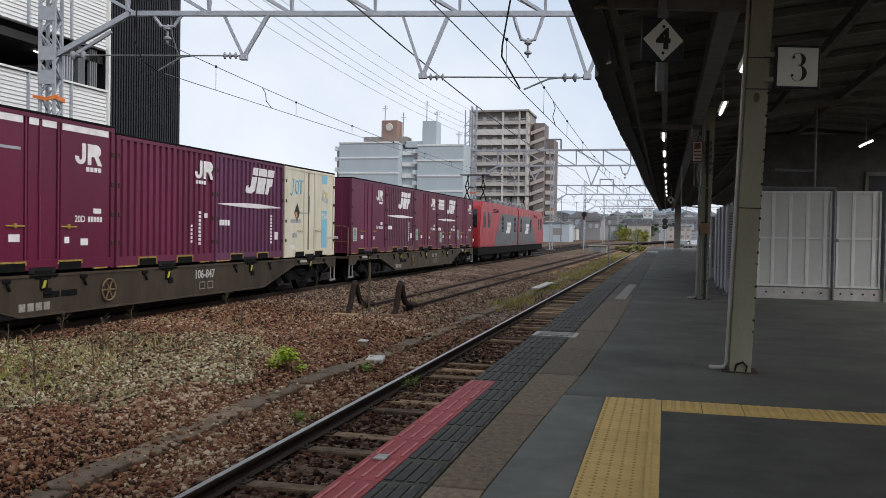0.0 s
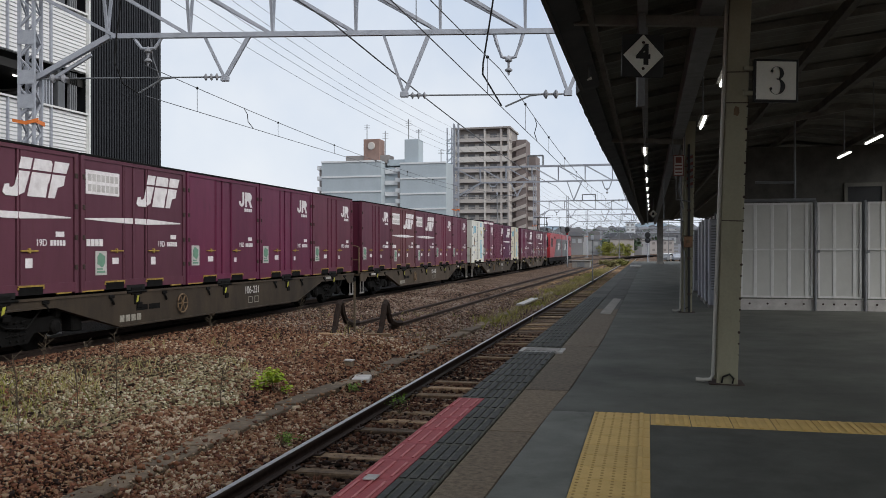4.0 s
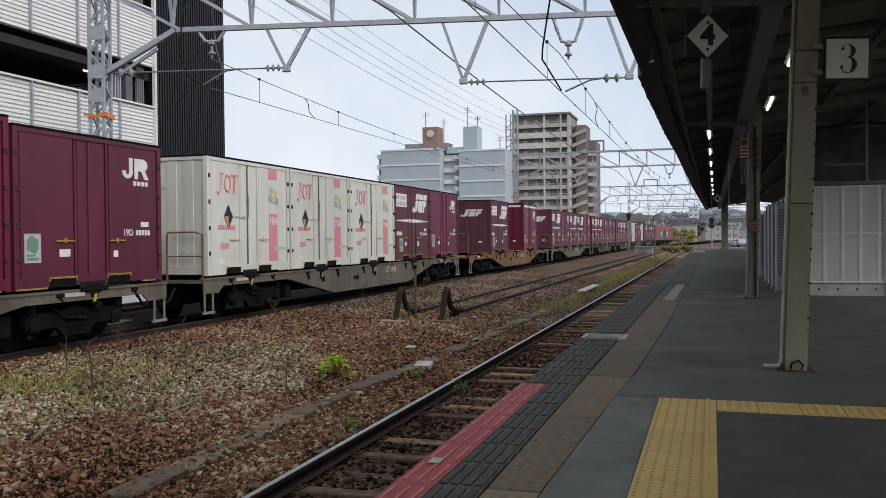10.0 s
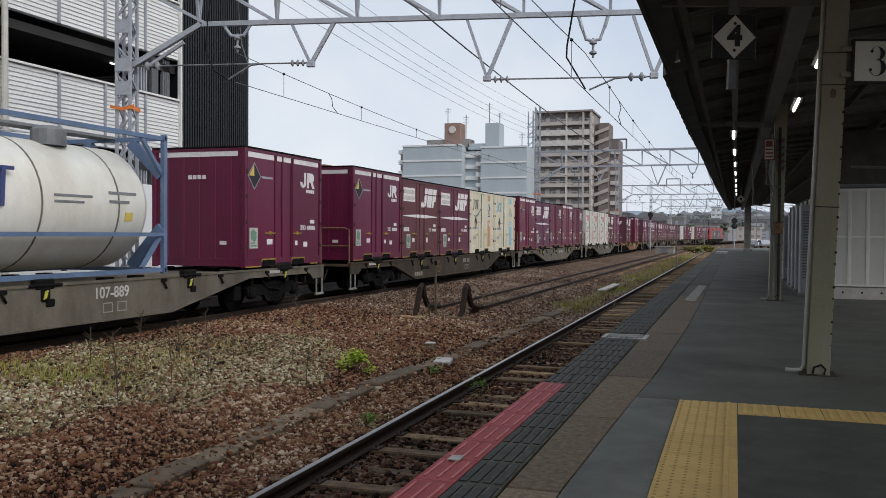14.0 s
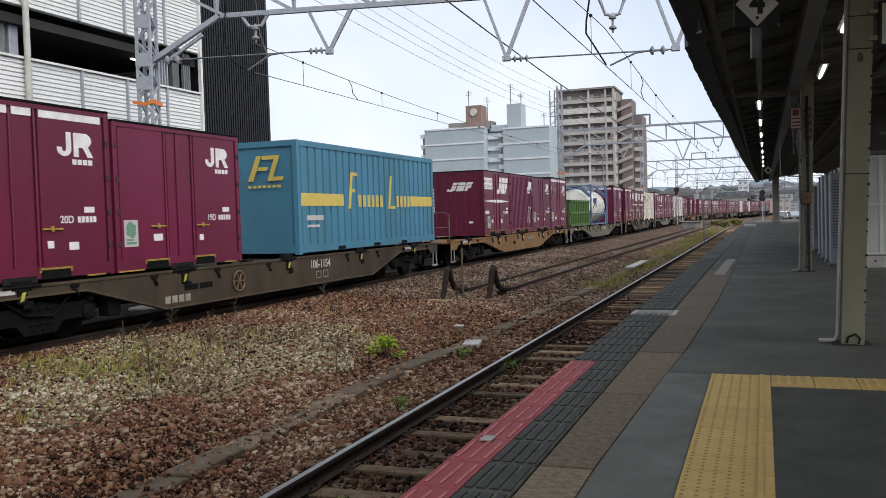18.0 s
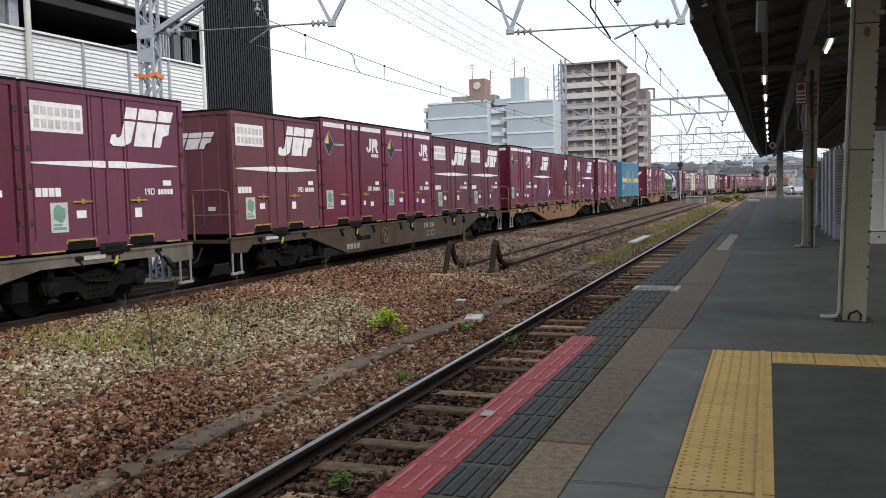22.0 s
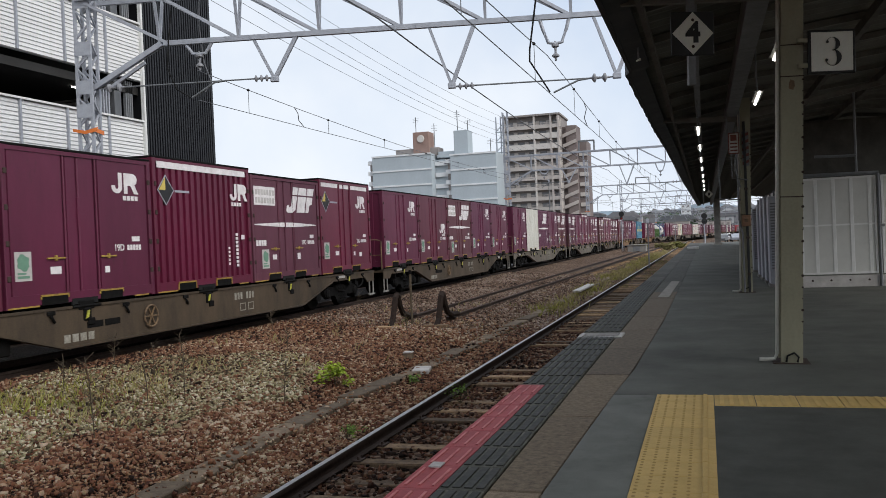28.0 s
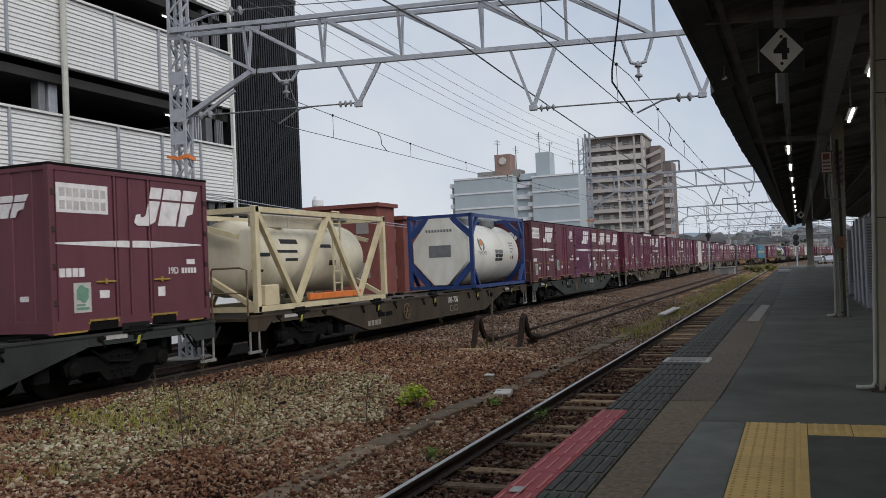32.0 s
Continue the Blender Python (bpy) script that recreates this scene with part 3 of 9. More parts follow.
def stones(name, points, sizes, material, label, category, rng, flat=0.75):
    """Broken stones as one heap: each an uneven lump of its own."""
    n = len(points)
    jit = rng.uniform(0.5, 1.25, (n, 8, 1))
    ax = rng.uniform(0.6, 1.35, (n, 1, 3)) * np.array([1, 1, flat])
    a = rng.uniform(0, math.tau, n)
    v = STONE_V[None] * (jit + rng.uniform(-0.15, 0.15, (n, 8, 3))) * ax * sizes[:, None, None] * 0.5
    tilt = rng.uniform(-1.2, 1.2, n)
    y, z = v[:, :, 1].copy(), v[:, :, 2].copy()
    v[:, :, 1], v[:, :, 2] = y * np.cos(tilt)[:, None] - z * np.sin(tilt)[:, None], y * np.sin(tilt)[:, None] + z * np.cos(tilt)[:, None]
    x, y = v[:, :, 0].copy(), v[:, :, 1].copy()
    v[:, :, 0], v[:, :, 1] = x * np.cos(a)[:, None] - y * np.sin(a)[:, None], x * np.sin(a)[:, None] + y * np.cos(a)[:, None]
    v += points[:, None]
    f = (STONE_F[None] + (np.arange(n) * 8)[:, None, None]).reshape(-1, 3)
    me = bpy.data.meshes.new(name)
    me.vertices.add(n * 8)
    me.vertices.foreach_set("co", v.reshape(-1).astype(np.float32))
    me.loops.add(len(f) * 3)
    me.loops.foreach_set("vertex_index", f.reshape(-1).astype(np.int32))
    me.polygons.add(len(f))
    me.polygons.foreach_set("loop_start", np.arange(0, len(f) * 3, 3, dtype=np.int32))
    me.update(calc_edges=True)
    me.validate()
    me.materials.append(material)
    return tagged(new(name, me), label, category, kind="stuff")


# ---- ground ----
PROFILE = [(-1500, -0.9), (-300, -0.9), (-60, -0.85), (-19, -0.8), (-16, -0.78), (-13.5, -0.66), (-12.4, -0.6), (-10.55, -0.58), (-10.2, -0.52), (-9.7, -0.545), (-8.6, -0.65), (-7.6, -0.72),
           (-6.2, -0.74), (-5.7, -0.84), (-5.3, -0.99), (-4.9, -1.02), (-4.2, -1.03), (-2.2, -1.04), (-1.2, -1.05), (40, -1.05), (300, -1.05), (1500, -1.05)]


def ground_z(x):
    return float(np.interp(x, [p[0] for p in PROFILE], [p[1] for p in PROFILE]))


def build_ground():
    xs = [p[0] for p in PROFILE]
    ys = [-400, -60, -20] + [k * 2.0 for k in range(-4, 30)] + [70, 90, 130, 200, 400, 800, 1600, 3000]
    verts, faces = [], []
    for y in ys:
        for x, z in PROFILE:
            lump = 0.03 * noise.noise((x * 0.5, y * 0.5, 0)) if -13 < x < -1.5 and -8 < y < 60 else 0
            verts.append((x, y, z + lump - 0.02))
    k = len(xs)
    for j in range(len(ys) - 1):
        for i in range(k - 1):
            faces.append((j * k + i, j * k + i + 1, (j + 1) * k + i + 1, (j + 1) * k + i))
    ob = from_arrays("ground", verts, faces, GRAVEL)
    return tagged(ob, "red-brown gravel ground of the railway yard", "ground", kind="structure")


build_ground()


def bend(y):
    """How far the main line has swung over, and its heading in degrees: a turnout beyond the platform end."""
    if y < 135:
        return 0.0, 0.0
    if y < 175:
        return (y - 135) ** 2 / 776.0, math.degrees(math.atan((y - 135) / 388.0))
    return 2.062 + 0.1031 * (y - 175), math.degrees(math.atan(0.1031))


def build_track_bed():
    """Oily ballast between and beside the main line's rails, its colour blackened for the train's shade."""
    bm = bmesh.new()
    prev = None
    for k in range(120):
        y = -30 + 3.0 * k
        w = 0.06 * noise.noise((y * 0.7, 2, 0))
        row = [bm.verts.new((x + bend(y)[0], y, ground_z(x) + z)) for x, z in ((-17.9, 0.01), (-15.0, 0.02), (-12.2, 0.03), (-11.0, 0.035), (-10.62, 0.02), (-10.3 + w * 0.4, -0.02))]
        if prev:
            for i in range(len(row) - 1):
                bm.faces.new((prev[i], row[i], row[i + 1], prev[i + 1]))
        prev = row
    tagged(link("track_bed", bm, SHADEBED), "oily ballast bed under the main line, blackened for the train's shade", "track bed", kind="structure")


build_track_bed()


def build_hills():
    """A long low wooded ridge beyond the town."""
    rng = random.Random(4)
    bm = bmesh.new()
    prev = None
    for i in range(121):
        x = -1500 + i * 22
        h = 40 + 24 * noise.noise((x * 0.004, 3.1, 0)) + 12 * noise.noise((x * 0.013, 1.7, 0)) + 5 * noise.noise((x * 0.04, 5.2, 0)) + 2.5 * rng.uniform(-1, 1)
        if -420 < x < -180:
            h += 34 * math.sin((x + 420) / 240 * math.pi)
        row = [bm.verts.new((x, 1300, -2)), bm.verts.new((x, 1330, h * 0.6)), bm.verts.new((x, 1400, h)), bm.verts.new((x, 1500, -2))]
        if prev:
            for a in range(3):
                bm.faces.new((prev[a], row[a], row[a + 1], prev[a + 1]))
        prev = row
    tagged(link("hill_backdrop", bm, HILL, smooth=True), "hazy wooded hill ridge on the horizon", "hill", kind="structure")


build_hills()


# ---- platform ----
EDGE_X, P_BACK, P_FAR = -1.62, -9.0, 96.0


def coping_x(y):
    """The inner edge of the coping."""
    return float(np.interp(y, [-9, 4.4, 7.0, 8.4, 13.0, 28.0, 96.0], [-0.87, -0.85, -0.775, -0.71, -0.64, -0.62, -0.6]))


def build_platform():
    bm = bmesh.new()
    box(bm, EDGE_X + 0.03, P_BACK, -1.2, 8.2, P_FAR, -0.06)
    plat = tagged(link("platform", bm, CONCRETE), "concrete railway platform with an asphalt surface", "platform", kind="structure")
    bm = bmesh.new()
    inner = [(coping_x(y) + 0.006, y, 0) for y in (P_FAR, 28.0, 13.0, 8.4, 7.13)]
    plate(bm, [(-0.42, P_BACK, 0), (8.2, P_BACK, 0), (8.2, P_FAR, 0)] + inner + [(-0.42, 7.13, 0)], (0, 0, -0.05))
    part("asphalt_surface", bm, ASPHALT, plat, "dark worn asphalt")
    bm = bmesh.new()
    plate(bm, [(-0.422, P_BACK, -0.001), (-0.422, 7.128, -0.001)] + [(coping_x(y) + 0.006, y, -0.001) for y in (7.128, 7.0, 4.4, P_BACK)], (0, 0, -0.05))
    part("asphalt_strip", bm, ASPHALT2, plat, "paler blue-grey asphalt strip")
    # a crack that runs right across the platform
    bm = bmesh.new()
    rng = random.Random(21)
    x, prev = coping_x(3.8), None
    while x < 6.0:
        y = 3.80 + 0.04 * x + rng.uniform(-0.012, 0.012)
        w = rng.uniform(0.003, 0.008)
        row = [bm.verts.new((x, y - w, 0.0085)), bm.verts.new((x, y + w, 0.0085))]
        if prev:
            bm.faces.new((prev[0], row[0], row[1], prev[1]))
        prev = row
        x += rng.uniform(0.05, 0.16)
    part("crack", bm, FASCIA, plat, "thin dark crack across the asphalt")
    bm = bmesh.new()
    box(bm, 0.02, P_BACK, -0.04, 8.19, 6.69, 0.003)
    part("asphalt_infill", bm, ASPHALT3, plat, "newer dark asphalt inside the guide tiles")
    # coping slabs, 1.9 m long, wider towards the far end
    rng = random.Random(6)
    y = 4.36 - 7 * 1.9
    while y < P_FAR - 1:
        bm = bmesh.new()
        top = -0.004 + 0.002 * rng.uniform(-1, 1)
        plate(bm, [(-1.142, y + 0.008, top), (coping_x(y), y + 0.008, top), (coping_x(y + 1.9), y + 1.892, top), (-1.142, y + 1.892, top)], (0, 0, -0.2))
        bmesh.ops.bevel(bm, geom=bm.edges[:], offset=0.008, segments=1, affect="EDGES")
        part("coping_slab", bm, EDGECON if y < 8 else DIRTYCON if y < 19 else OLDEDGE, plat)
        y += 1.9
    # plain edge beyond the mats
    bm = bmesh.new()
    bevel_box(bm, EDGE_X, 0.004, -0.22, -1.145, 1.796, -0.005, 0.01)
    edge = mesh_of(bm, "edge_slab", OLDEDGE)
    y = 24.3
    while y < P_FAR - 1:
        shared("edge_slab", edge, plat, (0, y, 0))
        y += 1.8
    # pale patch in the coping
    bm = bmesh.new()
    plate(bm, [(-0.965, 18.05, 0.004), (-0.747, 17.9, 0.004), (-0.695, 23.45, 0.004), (-0.904, 23.65, 0.004)], (0, 0, -0.02))
    part("repair_patch", bm, WORNCON, plat, "pale cement repair patch")
    bm = bmesh.new()
    bevel_box(bm, -1.3, 64.0, 0.0, -0.5, 66.5, 0.16, 0.02)
    part("concrete_step", bm, PALECON, plat, "pale concrete block near the platform end")
    return plat


platform = build_platform()


def build_edge_mats():
    """Rubber panels along the platform edge: red ones by the edge, black ones behind and farther on."""
    strip = thing("edge_mat_strip", "row of ribbed black and red rubber panels on the platform edge", "platform mat", pose(0, 0, 0))
    pitch = 0.46

    def panel(x0, x1, material, ribm, name, ribs):
        bm = bmesh.new()
        bevel_box(bm, x0 + 0.002, 0.0015, -0.06, x1 - 0.002, pitch - 0.0015, 0.006, 0.0015)
        base = mesh_of(bm, name, material)
        bm = bmesh.new()
        for k in range(ribs):
            cx = x0 + (x1 - x0) * (k + 0.5) / ribs
            w = (x1 - x0) / ribs
            if ribm is MATRIB:
                box(bm, cx - w * 0.34, 0.03, 0.006, cx + w * 0.3, pitch - 0.035, 0.013)
            else:
                box(bm, cx - w * 0.1, 0.05, 0.006, cx + w * 0.1, pitch - 0.07, 0.012)
        rib = mesh_of(bm, "rib", ribm)
        return base, rib

    red = panel(EDGE_X - 0.02, -1.405, REDMAT, REDLINE, "red_panel", 3)
    blk = panel(-1.405, -1.145, MATBLACK, MATRIB, "black_panel", 4)
    wide = panel(EDGE_X, -1.405, MATBLACK, MATRIB, "black_edge_panel", 3)
    y = 7.53 - 30 * pitch
    while y < 23.8:
        left = red if y + pitch < 7.6 else wide
        if 11.05 < y + pitch / 2 < 11.5:
            y += pitch
            continue
        for (base, rib), name in ((left, "red_panel" if left is red else "black_edge_panel"), (blk, "black_panel")):
            a = shared(name, base, strip, (0, y, 0))
            tagged(shared("rib", rib, a), kind="stuff")
        y += pitch
    bm = bmesh.new()
    box(bm, EDGE_X - 0.02, 7.53 - 30 * pitch - 2, -0.16, EDGE_X + 0.008, P_FAR, -0.015)
    part("edge_lip", bm, EDGECON, strip, "stained concrete edge lip")
    grate = thing("drain_grate", "pale galvanised drain grating across the platform edge", "grate", pose(0, 11.28, 0))
    bm = bmesh.new()
    for a, b in (((-1.62, -0.24), (-1.06, -0.19)), ((-1.62, 0.19), (-1.06, 0.24)), ((-1.62, -0.19), (-1.57, 0.19)), ((-1.11, -0.19), (-1.06, 0.19))):
        box(bm, a[0], a[1], -0.02, b[0], b[1], 0.014)
    part("frame", bm, PALECON, grate)
    bm = bmesh.new()
    box(bm, -1.56, -0.012, -0.015, -1.12, 0.012, 0.01)
    slat = mesh_of(bm, "slat", PALECON)
    for k in range(3):
        shared("slat", slat, grate, (0, -0.09 + 0.09 * k, 0))
    bm = bmesh.new()
    box(bm, -1.57, -0.2, -0.03, -1.11, 0.2, -0.02)
    part("pit", bm, BOGIE, grate)
    bm = bmesh.new()
    box(bm, -0.02, -0.05, 0.006, 0.05, 0.05, 0.014)
    tagged(link("edge_marker", bm, PALECON), "small white marker on the red edge panels", "marker").matrix_basis = pose(-1.56, 4.75, 0.006)


build_edge_mats()


def build_tactile():
    """Yellow guide tiles in an L: 0.3 m tiles with dots and an inner line along the edge, bars across the platform."""
    way = thing("tactile_paving", "worn yellow tactile tiles laid in an L on the asphalt", "tactile paving", pose(0, 0, 0))
    bm = bmesh.new()
    bevel_box(bm, -0.418, 0.003, -0.01, 0.017, 0.297, 0.005, 0.002)
    tile = mesh_of(bm, "tile", YELTILE)
    bm = bmesh.new()
    for i in range(5):
        for j in range(5):
            c = (-0.39 + 0.066 * i, 0.03 + 0.06 * j)
            lathe(bm, (c[0], c[1], 0.004), (c[0], c[1], 0.009), [(0, 0.011), (0.7, 0.009), (1, 0.005)], 7)
    dots = mesh_of(bm, "dots", TILESPOT)
    bm = bmesh.new()
    bevel_box(bm, -0.06, 0.002, 0.004, -0.03, 0.298, 0.012, 0.003)
    line = mesh_of(bm, "inner_line", YELTILE)
    y = 7.13 - 0.3
    while y > -4:
        t = shared("tile", tile, way, (0, y, 0))
        tagged(shared("dots", dots, t), kind="stuff")
        shared("inner_line", line, t)
        y -= 0.3
    bm = bmesh.new()
    bevel_box(bm, 0.003, -0.2, -0.01, 0.297, 0.24, 0.005, 0.002)
    cross = mesh_of(bm, "cross_tile", YELTILE)
    bm = bmesh.new()
    for k in range(4):
        bevel_box(bm, 0.04 + 0.07 * k, -0.18, 0.004, 0.072 + 0.07 * k, 0.22, 0.011, 0.003)
    bars = mesh_of(bm, "bar", YELTILE)
    for k in range(30):
        t = shared("cross_tile", cross, way, (0.02 + 0.3 * k, 6.89, 0.0))
        tagged(shared("bar", bars, t), kind="stuff")


build_tactile()


# ---- tracks ----
def rail_mesh(length, name):
    """A flat-bottomed rail, 0.15 m high, along y, its head's top at z = 0."""
    prof = [(-0.064, -0.153), (0.064, -0.153), (0.064, -0.142), (0.014, -0.126), (0.009, -0.105), (0.009, -0.055), (0.032, -0.042), (0.0325, -0.012), (0.024, -0.004),
            (-0.024, -0.004), (-0.0325, -0.012), (-0.032, -0.042), (-0.009, -0.055), (-0.009, -0.105), (-0.014, -0.126), (-0.064, -0.142)]
    bm = bmesh.new()
    p = [bm.verts.new((x, 0, z)) for x, z in prof]
    q = [bm.verts.new((x, length, z)) for x, z in prof]
    for i in range(len(prof)):
        bm.faces.new((p[i], p[(i + 1) % len(prof)], q[(i + 1) % len(prof)], q[i]))
    bm.faces.new(p)
    bm.faces.new(q)
    return mesh_of(bm, name, RAILRUST)


def head_mesh(length, wide=0.03):
    bm = bmesh.new()
    bevel_box(bm, -wide, 0, -0.004, wide, length, 0.0, 0.0015)
    return mesh_of(bm, "running_surface", RAILTOP)


def sleeper_mesh(seed, length=2.0, wood=SLEEPER):
    rng = random.Random(seed)
    bm = bmesh.new()
    bevel_box(bm, -length / 2, -0.1, -0.14, length / 2, 0.1, 0, 0.012)
    for v in bm.verts:
        v.co += Vector((rng.uniform(-0.02, 0.02), rng.uniform(-0.008, 0.008), rng.uniform(-0.006, 0.006)))
    return mesh_of(bm, "sleeper", wood)


def plate_mesh():
    bm = bmesh.new()
    bevel_box(bm, -0.13, -0.09, 0, 0.13, 0.09, 0.018, 0.004)
    for sx in (-0.09, 0.09):
        for sy in (-0.05, 0.05):
            rod(bm, (sx, sy, 0.016), (sx, sy, 0.05), 0.014, 6)
    return mesh_of(bm, "tie_plate", RAILRUST)


SLEEPERS = [sleeper_mesh(k) for k in range(5)]
SHADE_SLEEPERS = [sleeper_mesh(k, 2.0, SHADEWOOD) for k in range(3)]
PLATE = plate_mesh()


def build_track(name, label, cx, z, y0, y1, pitch=0.7, slope=0.0, bright=True, plates=40, kinds=SLEEPERS):
    tr = thing(name, label, "railway track", pose(cx, y0, z, math.degrees(math.atan(slope))), kind="structure")
    L = y1 - y0
    rail, head = rail_mesh(L, "rail"), head_mesh(L, 0.029 if bright else 0.012)
    for sx in (-0.566, 0.566):
        r = shared("rail", rail, tr, (sx, 0, 0))
        if bright:
            shared("running_surface", head, r)
    rng = random.Random(int(cx * 10))
    n = min(300, int(L / pitch))
    for k in range(n):
        s = shared("sleeper", kinds[k % len(kinds)], tr, (rng.uniform(-0.04, 0.04), pitch * k + rng.uniform(-0.03, 0.03), -0.15 + rng.uniform(-0.045, 0.006)),
                   Matrix.Rotation(rng.uniform(-0.02, 0.02), 4, "Z"))
        if k < plates:
            shared("tie_plate", PLATE, s, (-0.566, 0, 0))
    return tr


NEAR_X, NEAR_Z = -3.2, -0.86
TRAIN_X, TRAIN_Z, SLOPE = -11.13, -0.41, -0.0005
build_track("near_track", "rusty platform track with worn wooden sleepers and one shiny rail head", NEAR_X, NEAR_Z, -4.0, 206.0, 0.7)
build_track("train_track", "main running track under the freight train", TRAIN_X, TRAIN_Z, -30.0, 135.0, 0.7, SLOPE, False, plates=0, kinds=SHADE_SLEEPERS)
siding = build_track("siding_track", "rusty dead-end siding with half-buried sleepers", -6.75, -0.57, 21.0, 150.0, 0.75, 0.0, False, plates=0)
siding.matrix_basis = pose(-6.95, 21.0, -0.6, 0, 0, -0.35)


def far_rails():
    tr = thing("far_tracks", "bundle of rusty rails running on into the distance", "railway track", pose(0, 0, 0), kind="structure")
    for x, z, a, b in ((NEAR_X, NEAR_Z, 206, 222), (-15.6, -0.5, -30, 400)):
        mesh = rail_mesh(b - a, "rail")
        for sx in (-0.566, 0.566):
            shared("rail", mesh, tr, (x + sx, a, z))
    mesh = rail_mesh(8.02, "rail")
    for k in range(45):
        y = 135 + 8 * k
        for sx in (-0.566, 0.566):
            shared("rail", mesh, tr, (TRAIN_X + bend(y)[0] + sx, y, TRAIN_Z + SLOPE * (y + 30)), Matrix.Rotation(-math.atan2(bend(y + 8)[0] - bend(y)[0], 8), 4, "Z"))


far_rails()


def build_buffer(x, y):
    """A wheel stop bent from an old rail: up, over and down again."""
    ob = thing("rail_stop", "rusty wheel stop bent from old rail at the siding's end", "buffer stop", pose(x, y, -0.6), "wheel stops of the siding")
    bm = bmesh.new()
    pts = [(0, -1.0, -0.12), (0, -0.78, 0.02), (0, -0.62, 0.34), (0, -0.52, 0.56), (0, -0.42, 0.63), (0, -0.32, 0.58), (0, -0.22, 0.36), (0, -0.02, 0.14), (0, 0.35, 0.05), (0, 0.9, 0.01)]
    tube(bm, pts, 0.075, 6)
    part("bent_rail", bm, OLDRAIL, ob)
    bm = bmesh.new()
    bevel_box(bm, -0.3, -1.15, -0.16, 0.3, -0.92, -0.08, 0.01)
    part("anchor_sleeper", bm, SLEEPER, ob)
    return ob


build_buffer(-7.42, 20.6)
build_buffer(-6.3, 20.8)


def yard_post(x, y, z, h):
    ob = thing("marker_post", "thin weathered timber marker post in the ballast", "post", pose(x, y, z))
    bm = bmesh.new()
    bevel_box(bm, -0.022, -0.022, -0.2, 0.022, 0.022, h, 0.005)
    part("post", bm, STEM, ob)
    bm = bmesh.new()
    bevel_box(bm, -0.03, -0.03, h - 0.08, 0.03, 0.03, h + 0.02, 0.006)
    part("cap", bm, BOGIE, ob)


yard_post(-7.05, 20.2, -0.73, 1.35)


def build_trough():
    """Concrete cable trough lids, sunk and broken here and there."""
    tr = thing("cable_trough", "line of sunken mossy concrete cable trough lids", "cable trough", pose(0, 0, 0))
    rng = random.Random(8)
    bm = bmesh.new()
    bevel_box(bm, -0.17, 0.01, -0.08, 0.17, 0.89, 0, 0.012)
    lid = mesh_of(bm, "lid", TROUGH)
    y = 1.0
    while y < 60:
        x = float(np.interp(y, [1, 7.3, 9, 12, 14.6, 20, 60], [-5.05, -5.08, -5.15, -5.2, -5.0, -4.95, -4.95]))
        nx = float(np.interp(y + 0.9, [1, 7.3, 9, 12, 14.6, 20, 60], [-5.05, -5.08, -5.15, -5.2, -5.0, -4.95, -4.95]))
        shared("lid", lid, tr, (x, y, -0.935 + rng.uniform(-0.025, 0.008)), Euler((rng.uniform(-0.02, 0.02), rng.uniform(-0.05, 0.03), -math.atan2(nx - x, 0.9))).to_matrix().to_4x4())
        y += 0.9
    for sx, sy, sz, name, lab in ((-4.92, 14.5, -0.945, "pale_slab", "pale concrete slab lying on the ballast"), (-4.85, 35.5, -0.82, "pale_slab", "long pale concrete slab lying in the weeds")):
        bm = bmesh.new()
        bevel_box(bm, -0.15, -0.26 if sy < 20 else -2.2, -0.05, 0.15, 0.26 if sy < 20 else 2.2, 0.025, 0.012)
        tagged(link(name, bm, PALECON), lab, "concrete slab").matrix_basis = pose(sx, sy, sz, 0, 0, 12 if sy < 20 else 0)
    ob = thing("marker_stub", "small white-topped concrete marker stub in the ballast", "marker", pose(-5.55, 15.6, -0.9))
    bm = bmesh.new()
    bevel_box(bm, -0.08, -0.08, -0.1, 0.08, 0.08, 0.1, 0.01)
    part("stub", bm, TROUGH, ob)
    bm = bmesh.new()
    bevel_box(bm, -0.085, -0.085, 0.1, 0.085, 0.085, 0.13, 0.008)
    part("cap", bm, PALECON, ob)


build_trough()


# ---- canopy ----
COLS_Y = [9.0 + 9.87 * k for k in range(-1, 9)]
ROOF_END = 84.0


def roof_z(x):
    return float(np.interp(x, [-1.02, 0.77, 4.0, 7.2], [3.72, 4.05, 4.4, 4.0]))


def eave_x(y):
    """The outer face of the eaves: a wider, ragged gutter from 12.6 m on, and a slight curve with the platform."""
    return float(np.interp(y, [-9, 12.55, 12.65, 20.0, 25.0, 43.0, 84.0], [-0.945, -0.945, -1.02, -1.02, -0.965, -0.91, -0.57]))


